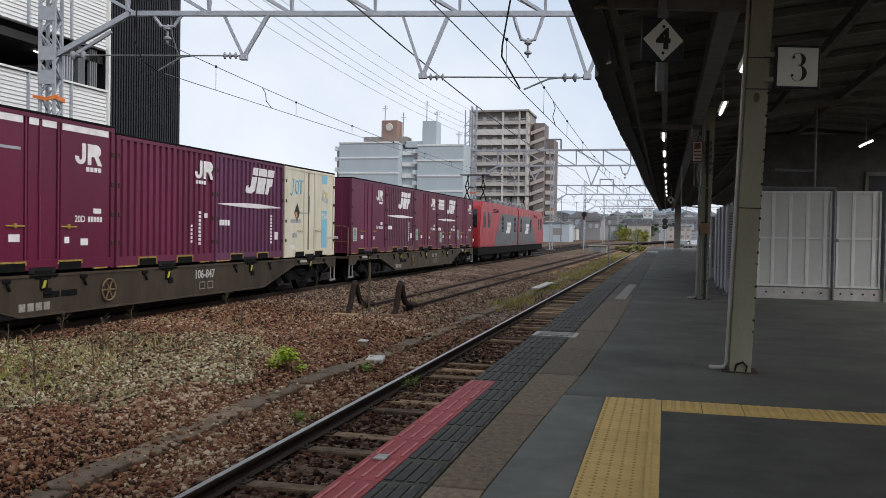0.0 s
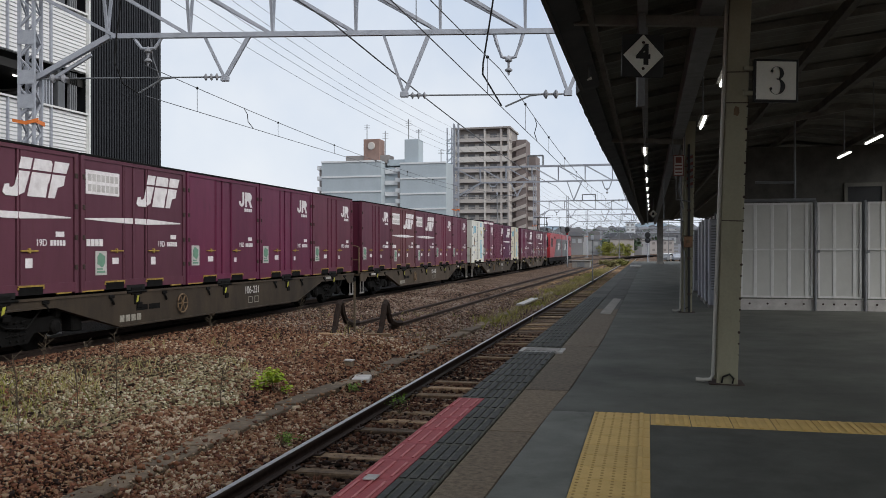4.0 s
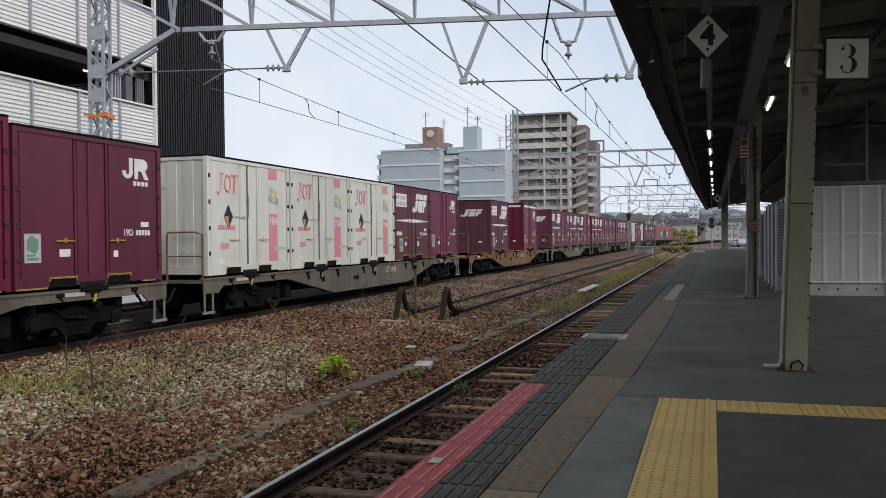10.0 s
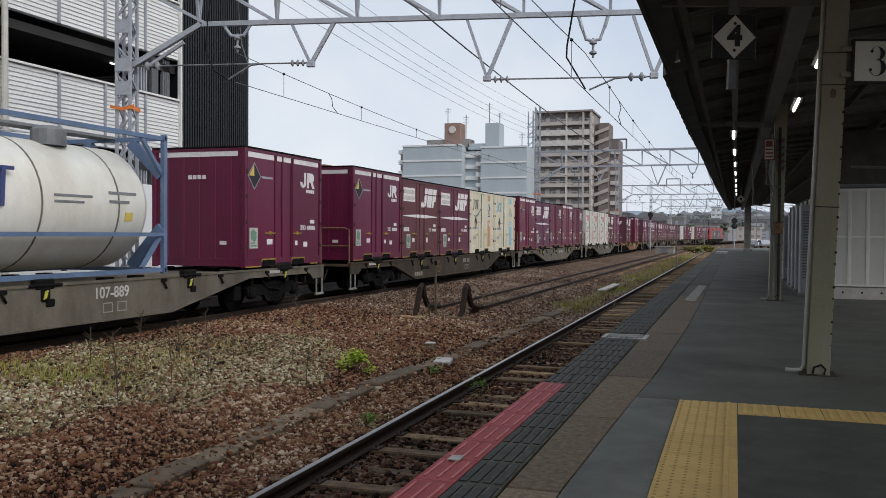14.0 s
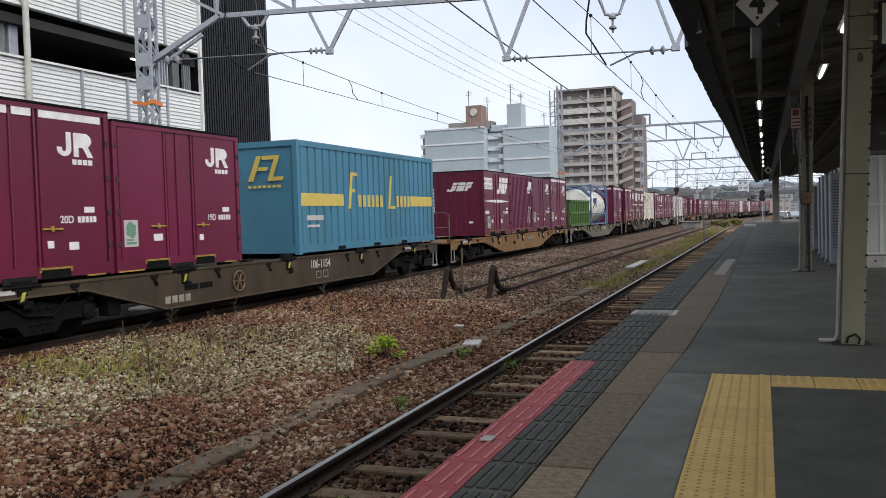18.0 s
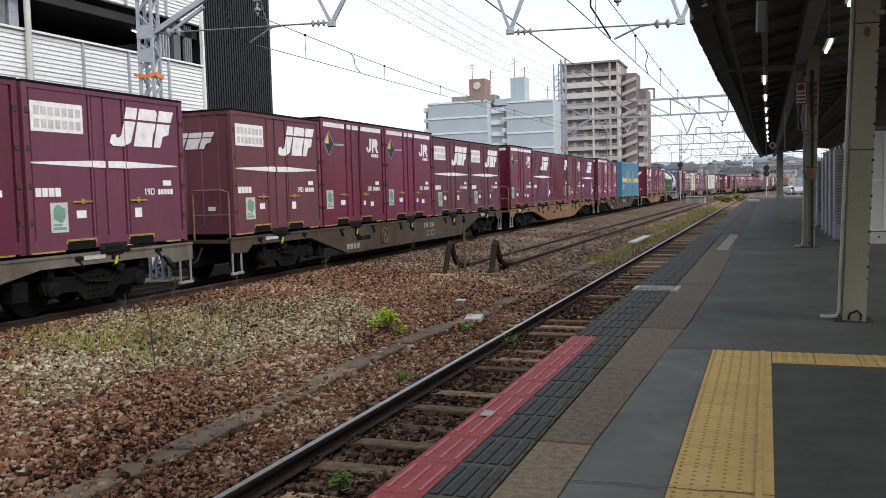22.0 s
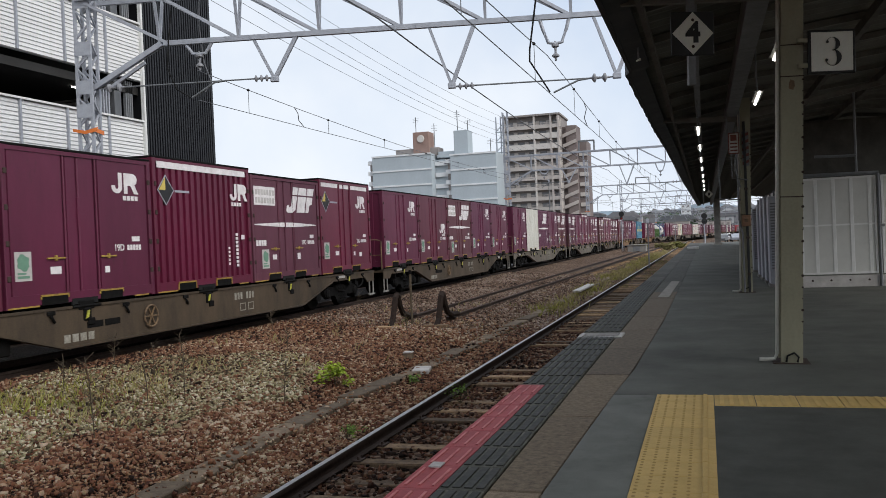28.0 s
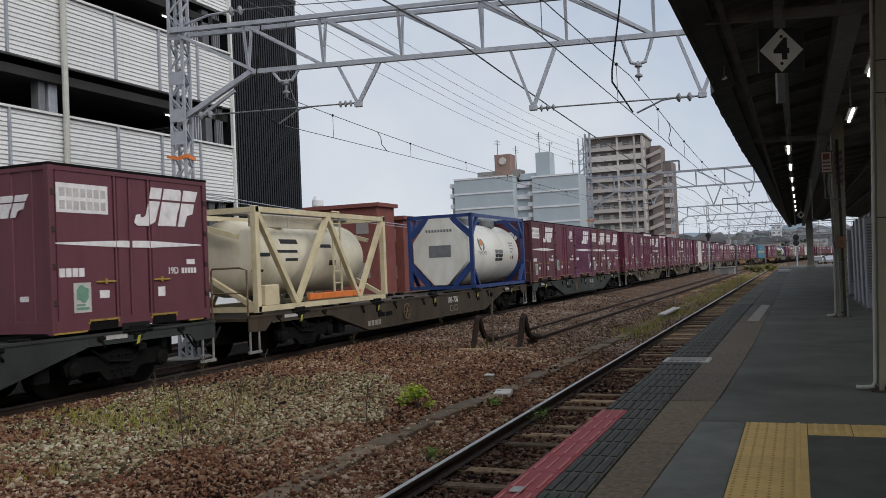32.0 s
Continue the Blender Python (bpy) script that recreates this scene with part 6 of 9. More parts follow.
def build_apartments():
    """A tall beige apartment block with balconies, an outside stair and a lift shaft, about 245 m away."""
    a = thing("apartment_tower", "tall beige apartment tower with rows of balconies", "building", pose(0, 245, 0))
    x0, x1, top, st = -55.0, -38.8, 36.2, 2.95
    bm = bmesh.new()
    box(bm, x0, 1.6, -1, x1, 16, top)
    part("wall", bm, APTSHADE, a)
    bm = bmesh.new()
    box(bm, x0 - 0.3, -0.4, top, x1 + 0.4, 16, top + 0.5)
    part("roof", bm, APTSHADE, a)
    def balcony(solid, material):
        """Slab edge, parapet and, where the parapet is low, a railing of bars over it."""
        q = bmesh.new()
        box(q, 0, 0, -0.3, x1 - x0, 0.2, solid)
        box(q, 0, 0.2, -0.2, x1 - x0, 1.6, 0)
        if solid < 1.2:
            bar(q, (0, 0.1, 1.3), (x1 - x0, 0.1, 1.3), 0.1)
            for i in range(45):
                bar(q, (0.18 + 0.36 * i, 0.1, solid), (0.18 + 0.36 * i, 0.1, 1.3), 0.06)
        return mesh_of(q, "balcony", material)
    balc, balw = balcony(0.75, APTBEIGE), balcony(1.3, APTWHITE)
    bm = bmesh.new()
    box(bm, 0, 0, 0, 1.7, 0.06, 1.9)
    win = mesh_of(bm, "window", HAZEGLASS)
    bm = bmesh.new()
    box(bm, 0, 0, 0, 1.1, 0.06, 2.0)
    pier = mesh_of(bm, "wall_panel", APTWHITE)
    for k in range(12):
        z = 0.4 + st * k
        shared("balcony", balw if k in (9, 10) else balc, a, (x0, 0, z))
        for j in range(5):
            w = shared("window", win, a, (x0 + 0.9 + 3.2 * j, 1.5, z + 0.15))
        for j in range(5):
            shared("wall_panel", pier, a, (x0 + 2.75 + 3.2 * j, 1.48, z + 0.1))
    for x in (x0, -46.2, -41.4, x1 - 0.5):
        bm = bmesh.new()
        box(bm, x, -0.1, -1, x + 0.5, 1.7, top)
        part("pilaster", bm, APTWHITE if x in (x0, -46.2) else APTBEIGE, a)
    for k in range(12):
        bm = bmesh.new()
        bar(bm, (x0 - 2.6, 1, st * k), (x0, 1, st * k), 0.3)
        bar(bm, (x0 - 2.6, 1, st * k), (x0, 1, st * (k + 0.9)), 0.22)
        bar(bm, (x0 - 2.6, 1, st * k + 1.1), (x0, 1, st * k + 1.1), 0.12)
        part("fire_stair", bm, BLOCKGREY, a)
    bm = bmesh.new()
    for x in (x0 - 2.3, x0 - 0.9):
        bar(bm, (x, 1, -1), (x, 1, top + 0.8), 0.32)
    part("fire_stair_frame", bm, GALV, a)
    bm = bmesh.new()
    box(bm, x1, 6, -1, x1 + 1.2, 15, top - 3)
    part("stair_core", bm, APTBROWN, a, "brown stair core")
    bm = bmesh.new()
    box(bm, x1 + 1.2, 5, -1, x1 + 4.2, 14, 33.4)
    part("side_wing", bm, APTBROWN, a)
    for k in range(11):
        bm = bmesh.new()
        z = 0.4 + st * k
        plate(bm, [(x1 + 0.2, 4.6, z), (x1 + 4.2, 4.6, z + st * 0.5), (x1 + 4.2, 4.6, z + st * 0.5 + 1.0), (x1 + 0.2, 4.6, z + 1.0)], (0, 0.3, 0))
        part("stair_flight", bm, APTBEIGE, a)
    bm = bmesh.new()
    box(bm, x1 + 4.2, 8, -1, x1 + 6.6, 18, 29)
    wing = part("brown_wing", bm, APTBROWN, a, "brown tiled wing")
    for k in range(9):
        bm = bmesh.new()
        box(bm, x1 + 4.4, 7.4, 1 + st * k, x1 + 6.9, 8, 2.1 + st * k)
        part("wing_balcony", bm, APTWHITE, wing)


build_apartments()


def build_pale_block():
    """Two linked pale grey-blue slabs with white floor bands and roof huts, about 232 m away."""
    b = thing("apartment_block", "pale blue-grey apartment block with white floor bands and rooftop huts", "building", pose(0, 232, 0))
    for x0, x1, top, y in ((-91.0, -73.2, 26.4, 0), (-68.2, -54.9, 25.7, 2)):
        bm = bmesh.new()
        box(bm, x0, y, -1, x1, y + 12, top)
        part("wall", bm, BLOCKGREY, b)
        bm = bmesh.new()
        box(bm, x0 - 0.1, y - 0.12, -0.15, x1 + 0.1, y, 0.15)
        for z in (top, top - 4.3, top - 8.6, top - 12.9):
            shared_band = bmesh.new()
            box(shared_band, x0 - 0.1, y - 0.2, z - 0.25, x1 + 0.1, y, z + 0.2)
            part("floor_band", shared_band, BLOCKWHITE, b)
        bm.free()
        for k in range(8):
            bm = bmesh.new()
            box(bm, x0 - 1.6, y + 0.6, top - 2.2 - 3.0 * k, x0, y + 9, top - 1.0 - 3.0 * k)
            part("side_balcony", bm, BLOCKWHITE, b)
            bm = bmesh.new()
            box(bm, x0 - 1.0, y + 0.8, top - 3.9 - 3.0 * k, x0 - 0.2, y + 8.8, top - 2.3 - 3.0 * k)
            part("side_window", bm, APTSHADE, b)
    bm = bmesh.new()
    box(bm, -73.2, 4, -1, -68.2, 12, 24.8)
    part("link_wall", bm, BLOCKGREY, b)
    for k in range(7):
        bm = bmesh.new()
        box(bm, -73.1, 3.2, 23.0 - 3.2 * k, -68.3, 4, 24.2 - 3.2 * k)
        part("link_balcony", bm, BLOCKWHITE, b)
    for x0, x1, z0, z1, m, name in ((-79.4, -74.6, 26.4, 33.0, HUTBRICK, "roof_hut"), (-85.0, -72.0, 26.3, 28.4, APTSHADE, "roof_parapet"), (-67.2, -63.0, 25.7, 32.6, BLOCKGREY, "roof_hut"),
                                     (-72.5, -64, 25.5, 27.0, BLOCKGREY, "roof_parapet")):
        bm = bmesh.new()
        front = 3.0 if name == "roof_hut" else 3.6
        bevel_box(bm, x0, front, z0 - 0.3, x1, front + 5, z1, 0.1)
        part(name, bm, m, b)
    bm = bmesh.new()
    lathe(bm, (-77.0, 2.9, 31.0), (-77.0, 2.6, 31.0), [(0, 1.1), (1, 1.0)], 20)
    part("roof_dish", bm, APTWHITE, b, "round pale dish")
    for x, z0, h in ((-79.0, 33, 4.6), (-73.5, 28.4, 7), (-66.5, 32.6, 6.0), (-63.5, 32.6, 3.0), (-57, 25.7, 4.0)):
        bm = bmesh.new()
        rod(bm, (x, 5, z0), (x, 5, z0 + h), 0.12, 6)
        for k in range(3):
            bar(bm, (x - 0.9, 5, z0 + h * (0.7 + 0.1 * k)), (x + 0.9, 5, z0 + h * (0.7 + 0.1 * k)), 0.07)
        part("antenna", bm, GALVD, b)


build_pale_block()


def block(name, label, x0, x1, y0, y1, top, material, floors=3, bays=5, roof=GALVD):
    b = thing(name, label, "building", pose(0, 0, 0), "low buildings of the town")
    bm = bmesh.new()
    box(bm, x0, y0, -1.2, x1, y1, top)
    part("wall", bm, material, b)
    bm = bmesh.new()
    box(bm, x0 - 0.3, y0 - 0.3, top, x1 + 0.3, y1 + 0.3, top + 0.35)
    part("roof", bm, roof, b)
    w = (x1 - x0) / bays
    h = (top + 1.0) / floors
    bm = bmesh.new()
    box(bm, 0, 0, 0, w * 0.45, 0.08, h * 0.35)
    me = mesh_of(bm, "window", APTSHADE)
    for i in range(bays):
        for j in range(floors):
            shared("window", me, b, (x0 + w * (i + 0.22), y0 - 0.05, -0.8 + h * (j + 0.35)))
    return b


def build_town():
    brick = block("brick_building", "low red-brown brick building behind the yard", -49.0, -35.1, 70, 73.6, 7.1, BRICKRED, 2, 5, BRICKRED)
    bm = bmesh.new()
    lathe(bm, (-42.4, 72, 7.45), (-42.4, 72, 8.75), [(0, 0.3), (0.2, 0.55), (0.6, 0.55), (0.9, 0.3), (1, 0.06)], 14)
    part("roof_dome", bm, BLOCKWHITE, brick, "white ball-shaped roof vent")
    block("brick_annex", "red-brown brick annex with a lower roof", -44.0, -34.4, 74, 84, 6.0, BRICKRED, 2, 4, BRICKRED)
    rng = random.Random(12)
    tones = [BLOCKWHITE, BLOCKGREY, WALLW, APTBEIGE, APTWHITE, GALV]
    labels = {"white_render_band": "white", "pale_blue_grey_render": "pale blue-grey", "white_wall_panel": "white panelled", "apartment_beige_tile": "beige",
              "apartment_pale_balcony": "pale", "galvanised_steel": "grey metal-clad"}
    for k in range(34):
        y = rng.uniform(210, 520)
        x = rng.uniform(-0.19, 0.16) * y - 6
        if abs(x + 8) < 12:
            x -= 34
        w, h = rng.uniform(9, 22), rng.uniform(2.4, 4.6) * (1 if y < 380 else 1.6)
        if abs(x - TRAIN_X - bend(y)[0]) < w / 2 + 6:
            x -= 44
        m = rng.choice(tones)
        block("town_building", labels[m.name] + " low town building far along the line", x - w / 2, x + w / 2, y, y + 10, h, m, rng.choice((1, 2, 3)), rng.choice((3, 4, 5)))
    block("office_building", "beige office building far beyond the platform end", -4, 12, 430, 445, 5.5, APTBEIGE, 2, 6)
    block("town_tower", "slim white tower block far along the line", -13, -7.5, 520, 530, 17, BLOCKWHITE, 6, 2)
    block("signal_cabin", "low beige signal cabin behind the bushes", -12.8, -5.0, 300, 308, 4.7, APTBEIGE, 1, 3)
    # hut beside the siding
    hut = thing("relay_hut", "small weathered concrete relay hut beside the tracks", "hut", pose(-7.3, 98, -0.75))
    bm = bmesh.new()
    bevel_box(bm, -1.0, -1.0, 0, 1.0, 1.0, 0.72, 0.04)
    part("wall", bm, CONCRETE, hut)
    bm = bmesh.new()
    bevel_box(bm, -1.1, -1.1, 0.72, 1.1, 1.1, 0.82, 0.03)
    part("roof", bm, CONCRETE, hut)
    bm = bmesh.new()
    bevel_box(bm, -0.4, -1.03, 0.08, 0.4, -1.0, 0.66, 0.01)
    part("door", bm, GALVD, hut)
    # poles along the line
    for k, (x, y, h) in enumerate(((-3.6, 58, 3.3), (1.5, 110, 7), (-14.5, 84, 8), (-15, 128, 8), (-4.5, 140, 6), (4, 180, 9), (-18, 180, 9))):
        ob = thing("line_pole", "slim grey pole beside the tracks", "pole", pose(x, y, -1.0), "poles along the line")
        bm = bmesh.new()
        rod(bm, (0, 0, 0), (0, 0, h), 0.045 if h < 4 else 0.08, 8, 0.035)
        part("shaft", bm, GALVD, ob)
        bm = bmesh.new()
        bevel_box(bm, -0.08, -0.1, h - 0.35, 0.08, -0.02, h - 0.05, 0.02)
        part("box", bm, GALV, ob)


build_town()


def leafy(bm, rng, c, n, r, size):
    for _ in range(n):
        d = Vector((rng.gauss(0, 1), rng.gauss(0, 1), rng.gauss(0, 0.8)))
        d = d.normalized() * r * rng.uniform(0.3, 1.0)
        p = Vector(c) + d
        a = Vector((rng.uniform(-1, 1), rng.uniform(-1, 1), rng.uniform(-0.3, 0.6))).normalized()
        s = a.cross(Vector((rng.uniform(-1, 1), rng.uniform(-1, 1), 1))).normalized()
        k = size * rng.uniform(0.6, 1.3)
        bm.faces.new([bm.verts.new(p + q) for q in (-a * k, s * k * 0.45 - a * k * 0.2, a * k, -s * k * 0.45 - a * k * 0.2)])


def far_town():
    """Small houses crowded up the slope beyond the station, and the trees among them."""
    rng = random.Random(44)
    bm = bmesh.new()
    for k in range(420):
        y = rng.uniform(330, 980)
        x = rng.uniform(-0.22, 0.2) * y + rng.uniform(-10, 10)
        if abs(x - TRAIN_X - bend(y)[0]) < 14 and y < 620:
            continue
        w, d, h = rng.uniform(6, 13), rng.uniform(6, 10), rng.uniform(3.5, 8.0)
        base = -1 + max(0.0, y - 420) * 0.034 + rng.uniform(0, 1.5)
        box(bm, x - w / 2, y, -1, x + w / 2, y + d, base + h)
        if rng.random() < 0.7:
            r = rng.uniform(1.2, 2.4)
            plate(bm, [(x - w / 2 - 0.5, y - 0.5, base + h), (x + w / 2 + 0.5, y - 0.5, base + h), (x + w * 0.2, y - 0.5, base + h + r), (x - w * 0.2, y - 0.5, base + h + r)], (0, d + 1, 0))
        for i in range(3):
            c = x - w * 0.32 + w * 0.32 * i
            box(bm, c - 0.7, y - 0.15, base + h * 0.55, c + 0.7, y - 0.02, base + h * 0.8)
    tagged(link("far_houses", bm, HOUSES), "crowd of small grey and white houses up the far slope", "houses", kind="stuff")
    bm = bmesh.new()
    for k in range(150):
        y = rng.uniform(300, 950)
        x = rng.uniform(-0.24, 0.2) * y
        if abs(x - TRAIN_X - bend(y)[0]) < 12 and y < 620:
            continue
        base = -1 + max(0.0, y - 420) * 0.034
        r = rng.uniform(2.0, 4.5)
        for _ in range(5):
            leafy(bm, rng, (x + rng.gauss(0, r * 0.6), y, base + rng.uniform(1.5, 4.0) + r * 0.5), 22, r, 1.1)
    tagged(link("far_trees", bm, FARLEAF), "dark green trees among the far houses", "trees", kind="stuff")
    for x, y, m, turn in ((3.0, 168, GALVD, 80), (5.4, 173, GALV, 95), (7.9, 170, WALLW, 85), (4.0, 190, WALLW, 70), (6.5, 192, LOCOGREY, 90), (10.2, 186, WALLW, 90)):
        parked_car(pose(x, y, -1.05, 0, 0, turn), m, "car parked beyond the end of the platform", "cars beyond the platform")


far_town()


# ---- plants ----
def blades(bm, rng, cx, cy, z, n, h, spread, lean=0.5, w=0.012):
    for _ in range(n):
        x, y = cx + rng.gauss(0, spread), cy + rng.gauss(0, spread)
        a = rng.uniform(0, math.tau)
        hh = h * rng.uniform(0.5, 1.2)
        k = hh * lean * rng.uniform(0.2, 1.2)
        dx, dy = math.cos(a), math.sin(a)
        p = [(x - dy * w, y + dx * w, z), (x + dy * w, y - dx * w, z), (x + dx * k * 0.4 + dy * w * 0.7, y + dy * k * 0.4 - dx * w * 0.7, z + hh * 0.6),
             (x + dx * k, y + dy * k, z + hh), (x + dx * k * 0.4 - dy * w * 0.7, y + dy * k * 0.4 + dx * w * 0.7, z + hh * 0.6)]
        bm.faces.new([bm.verts.new(c) for c in p])


def weed(name, label, x, y, z, h, spread, n, material, leaf=0.03):
    rng = random.Random(int(x * 100) + int(y * 37))
    ob = thing(name, label, "weed", pose(x, y, z), "weeds in the yard")
    bm = bmesh.new()
    for _ in range(7):
        a = rng.uniform(0, math.tau)
        rod(bm, (0, 0, -0.03), (math.cos(a) * spread * 0.6, math.sin(a) * spread * 0.6, h * rng.uniform(0.6, 1)), 0.006, 4, 0.002)
    tagged(part("stem", bm, STEM, ob), kind="stuff")
    bm = bmesh.new()
    for _ in range(9):
        leafy(bm, rng, (rng.gauss(0, spread * 0.5), rng.gauss(0, spread * 0.5), h * rng.uniform(0.35, 0.9)), n // 9, spread * 0.55, leaf)
    tagged(part("leaves", bm, material, ob), kind="stuff")
    return ob


weed("bright_weed", "bright yellow-green leafy weed growing in the ballast", -5.6, 12.3, -0.95, 0.42, 0.22, 420, LEAFB, 0.04)
for x, y, h, s in ((-4.24, 9.6, 0.17, 0.12), (-3.5, 12.0, 0.26, 0.2), (-3.16, 5.94, 0.2, 0.13), (-4.7, 13.4, 0.14, 0.12)):
    weed("small_weed", "small green weed between the ballast stones", x, y, ground_z(x), h, s, 130, LEAF, 0.025)


def stalk(x, y, h):
    rng = random.Random(int(x * 91 + y * 17))
    ob = thing("dry_stalk", "tall dry brown weed stalk in the ballast", "weed", pose(x, y, ground_z(x)), "dry stalks in the yard")
    bm = bmesh.new()
    lx, ly = rng.uniform(-0.1, 0.1), rng.uniform(-0.1, 0.1)
    tube(bm, [(0, 0, -0.05), (lx * 0.3, ly * 0.3, h * 0.5), (lx, ly, h)], 0.006, 5)
    for k in range(10):
        f = 0.3 + 0.07 * k
        a = rng.uniform(0, math.tau)
        rod(bm, (lx * f, ly * f, h * f), (lx * f + 0.12 * math.cos(a), ly * f + 0.12 * math.sin(a), h * f + 0.1), 0.004, 4)
    tagged(part("stem", bm, STEM, ob), kind="stuff")
    bm = bmesh.new()
    for k in range(8):
        f = 0.35 + 0.08 * k
        leafy(bm, rng, (lx * f, ly * f, h * f), 6, 0.1, 0.016)
    tagged(part("seed_head", bm, STEM, ob), kind="stuff")


for x, y, h in ((-5.6, 10.6, 0.65), (-7.2, 9.8, 0.6), (-7.6, 9.2, 0.75), (-6.9, 10.2, 0.6), (-8.3, 11.5, 0.6), (-6.6, 8.0, 0.55), (-8.8, 13.0, 0.55), (-7.8, 15.0, 0.5), (-6.4, 18.0, 0.5),
                (-9.6, 12.2, 0.5), (-9.4, 17.4, 0.45), (-9.3, 22.0, 0.6), (-8.0, 20.5, 0.6), (-6.1, 24.5, 0.5), (-8.9, 10.2, 0.5)):
    stalk(x, y, h)


def grass_field(name, label, spots, material, h, dens, seed, spread=0.3):
    rng = random.Random(seed)
    bm = bmesh.new()
    for x, y, k in spots:
        blades(bm, rng, x, y, ground_z(x) - 0.02, int(dens * k), h * rng.uniform(0.7, 1.2), spread * k ** 0.5, 0.6, 0.007)
    tagged(link(name, bm, material), label, "grass", kind="stuff")


rg = random.Random(3)
DRYOLIVE = mat("dry_olive_grass_blade", (0.26, 0.235, 0.095), (0.15, 0.135, 0.055), 0.85, scale=2, island=0.35, bump=0)
GRASSY = mat("yellow_green_grass_blade", (0.34, 0.33, 0.06), (0.18, 0.19, 0.035), 0.8, scale=2, island=0.35, bump=0)
grass_field("yellow_green_grass", "low yellow-green grass spreading over the pale gravel", [(rg.gauss(-8.8, 0.6), rg.gauss(9.5, 0.6), rg.uniform(0.3, 1.0)) for _ in range(44)] + [(rg.gauss(-7.4, 0.15), rg.gauss(6.7, 0.3), 0.5) for _ in range(6)], GRASSY, 0.12, 20, 15, 0.22)
grass_field("yellow_grass", "yellowing grass along the edge of the platform track", [(rg.gauss(-4.75, 0.28), rg.uniform(27, 100), rg.uniform(0.5, 1.5)) for _ in range(80)] + [(rg.uniform(-5.6, -4.3), rg.uniform(40, 110), rg.uniform(0.5, 1.4)) for _ in range(50)], STRAW, 0.24, 40, 5)
grass_field("green_grass", "green weeds along the edge of the platform track", [(rg.gauss(-4.75, 0.3), rg.uniform(25, 90), rg.uniform(0.4, 1.2)) for _ in range(42)] + [(rg.uniform(-2.3, -1.75), rg.uniform(30, 90), rg.uniform(0.4, 1.0)) for _ in range(60)], GRASSY, 0.24, 40, 6)
grass_field("sparse_grass", "sparse pale grass tufts in the pale gravel", [(rg.gauss(-8.2, 0.7), rg.gauss(10.4, 1.2), rg.uniform(0.3, 1.0)) for _ in range(30)] + [(rg.uniform(-9.6, -6.5), rg.uniform(11, 26), rg.uniform(0.2, 0.6)) for _ in range(40)], STRAW, 0.16, 16, 7, 0.22)
grass_field("young_grass", "thin green grass tufts in the gravel", [(rg.gauss(-8.0, 0.7), rg.gauss(10.0, 1.2), rg.uniform(0.3, 0.9)) for _ in range(24)] + [(rg.uniform(-6, -4.6), rg.uniform(14, 30), rg.uniform(0.2, 0.5)) for _ in range(40)], OLIVE, 0.13, 12, 8, 0.2)
grass_field("track_grass", "weeds growing in the far part of the platform track", [(rg.uniform(-4.2, -2.2), rg.uniform(36, 80), rg.uniform(0.3, 1.0)) for _ in range(50)], OLIVE, 0.16, 30, 9)


TALL_BUSHES = ((-10.6, 250, 2.2, 4.6), (-8.0, 254, 2.0, 4.2), (-5.9, 258, 1.6, 3.4), (-13.0, 262, 2.0, 3.8))


def bush(x, y, r, h, material, label):
    rng = random.Random(int(x * 10 + y))
    ob = thing("bush", label, "bush", pose(x, y, -0.9), "bushes by the tracks")
    bm = bmesh.new()
    for _ in range(8):
        a = rng.uniform(0, math.tau)
        rod(bm, (0, 0, 0), (r * 0.6 * math.cos(a), r * 0.6 * math.sin(a), h * rng.uniform(0.5, 0.85)), 0.06, 5, 0.02)
    tagged(part("branches", bm, BARK, ob), kind="stuff")
    bm = bmesh.new()
    for _ in range(34):
        leafy(bm, rng, (rng.gauss(0, r * 0.45), rng.gauss(0, r * 0.45), h * rng.uniform(0.1, 0.9)), 70, r * 0.32, 0.17)
    tagged(part("leaves", bm, material, ob), kind="stuff")


for x, y, r, h, m, lab in ((-5.4, 118, 1.6, 1.5, DRYOLIVE, "dry yellow bush beside the far tracks"), (-3.8, 126, 1.8, 1.7, OLIVE, "low yellow-green bush beside the far tracks"), (-8.8, 122, 1.5, 1.4, DRYOLIVE, "dry yellow bush beside the far tracks")):
    bush(x, y, r * 0.62, h * 0.42, m, lab)
for x, y, r, h in TALL_BUSHES:
    bush(x, y, r, h, GRASSY, "tall yellow-green bush beyond the tracks")


# ---- the freight train ----
# Places along the train are metres from the eye at 0 s; the train draws away and gathers a little speed.
RUN = {0: -0.12, 1: 10.47, 2: 21.1, 3: 31.58, 4: 42.15, 5: 52.82, 6: 63.55, 7: 74.44, 8: 85.27, 9: 96.31, 10: 107.35, 11: 118.49, 12: 129.7, 13: 141.32, 14: 152.57, 15: 163.98, 16: 175.43,
       17: 186.89, 18: 198.15, 19: 209.8, 20: 221.32, 21: 233.12, 22: 244.74, 23: 256.36, 24: 268.44, 25: 280.2, 26: 292.02, 27: 303.86, 28: 315.58, 29: 327.56, 30: 339.21, 31: 351.03, 32: 362.96}
# the front of each wagon's first container
FRONTS = [45.06, 25.25, 5.47, -13.85, -33.45, -53.25, -73.48, -93.35, -112.63, -132.86, -152.2, -172.13, -191.9, -211.75, -231.59, -251.42, -271.15, -290.61, -310.86, -330.34, -350.0]


CL, CW, CH = 3.6, 2.38, 2.5
MOVERS = []


SIDE = [-0.018]


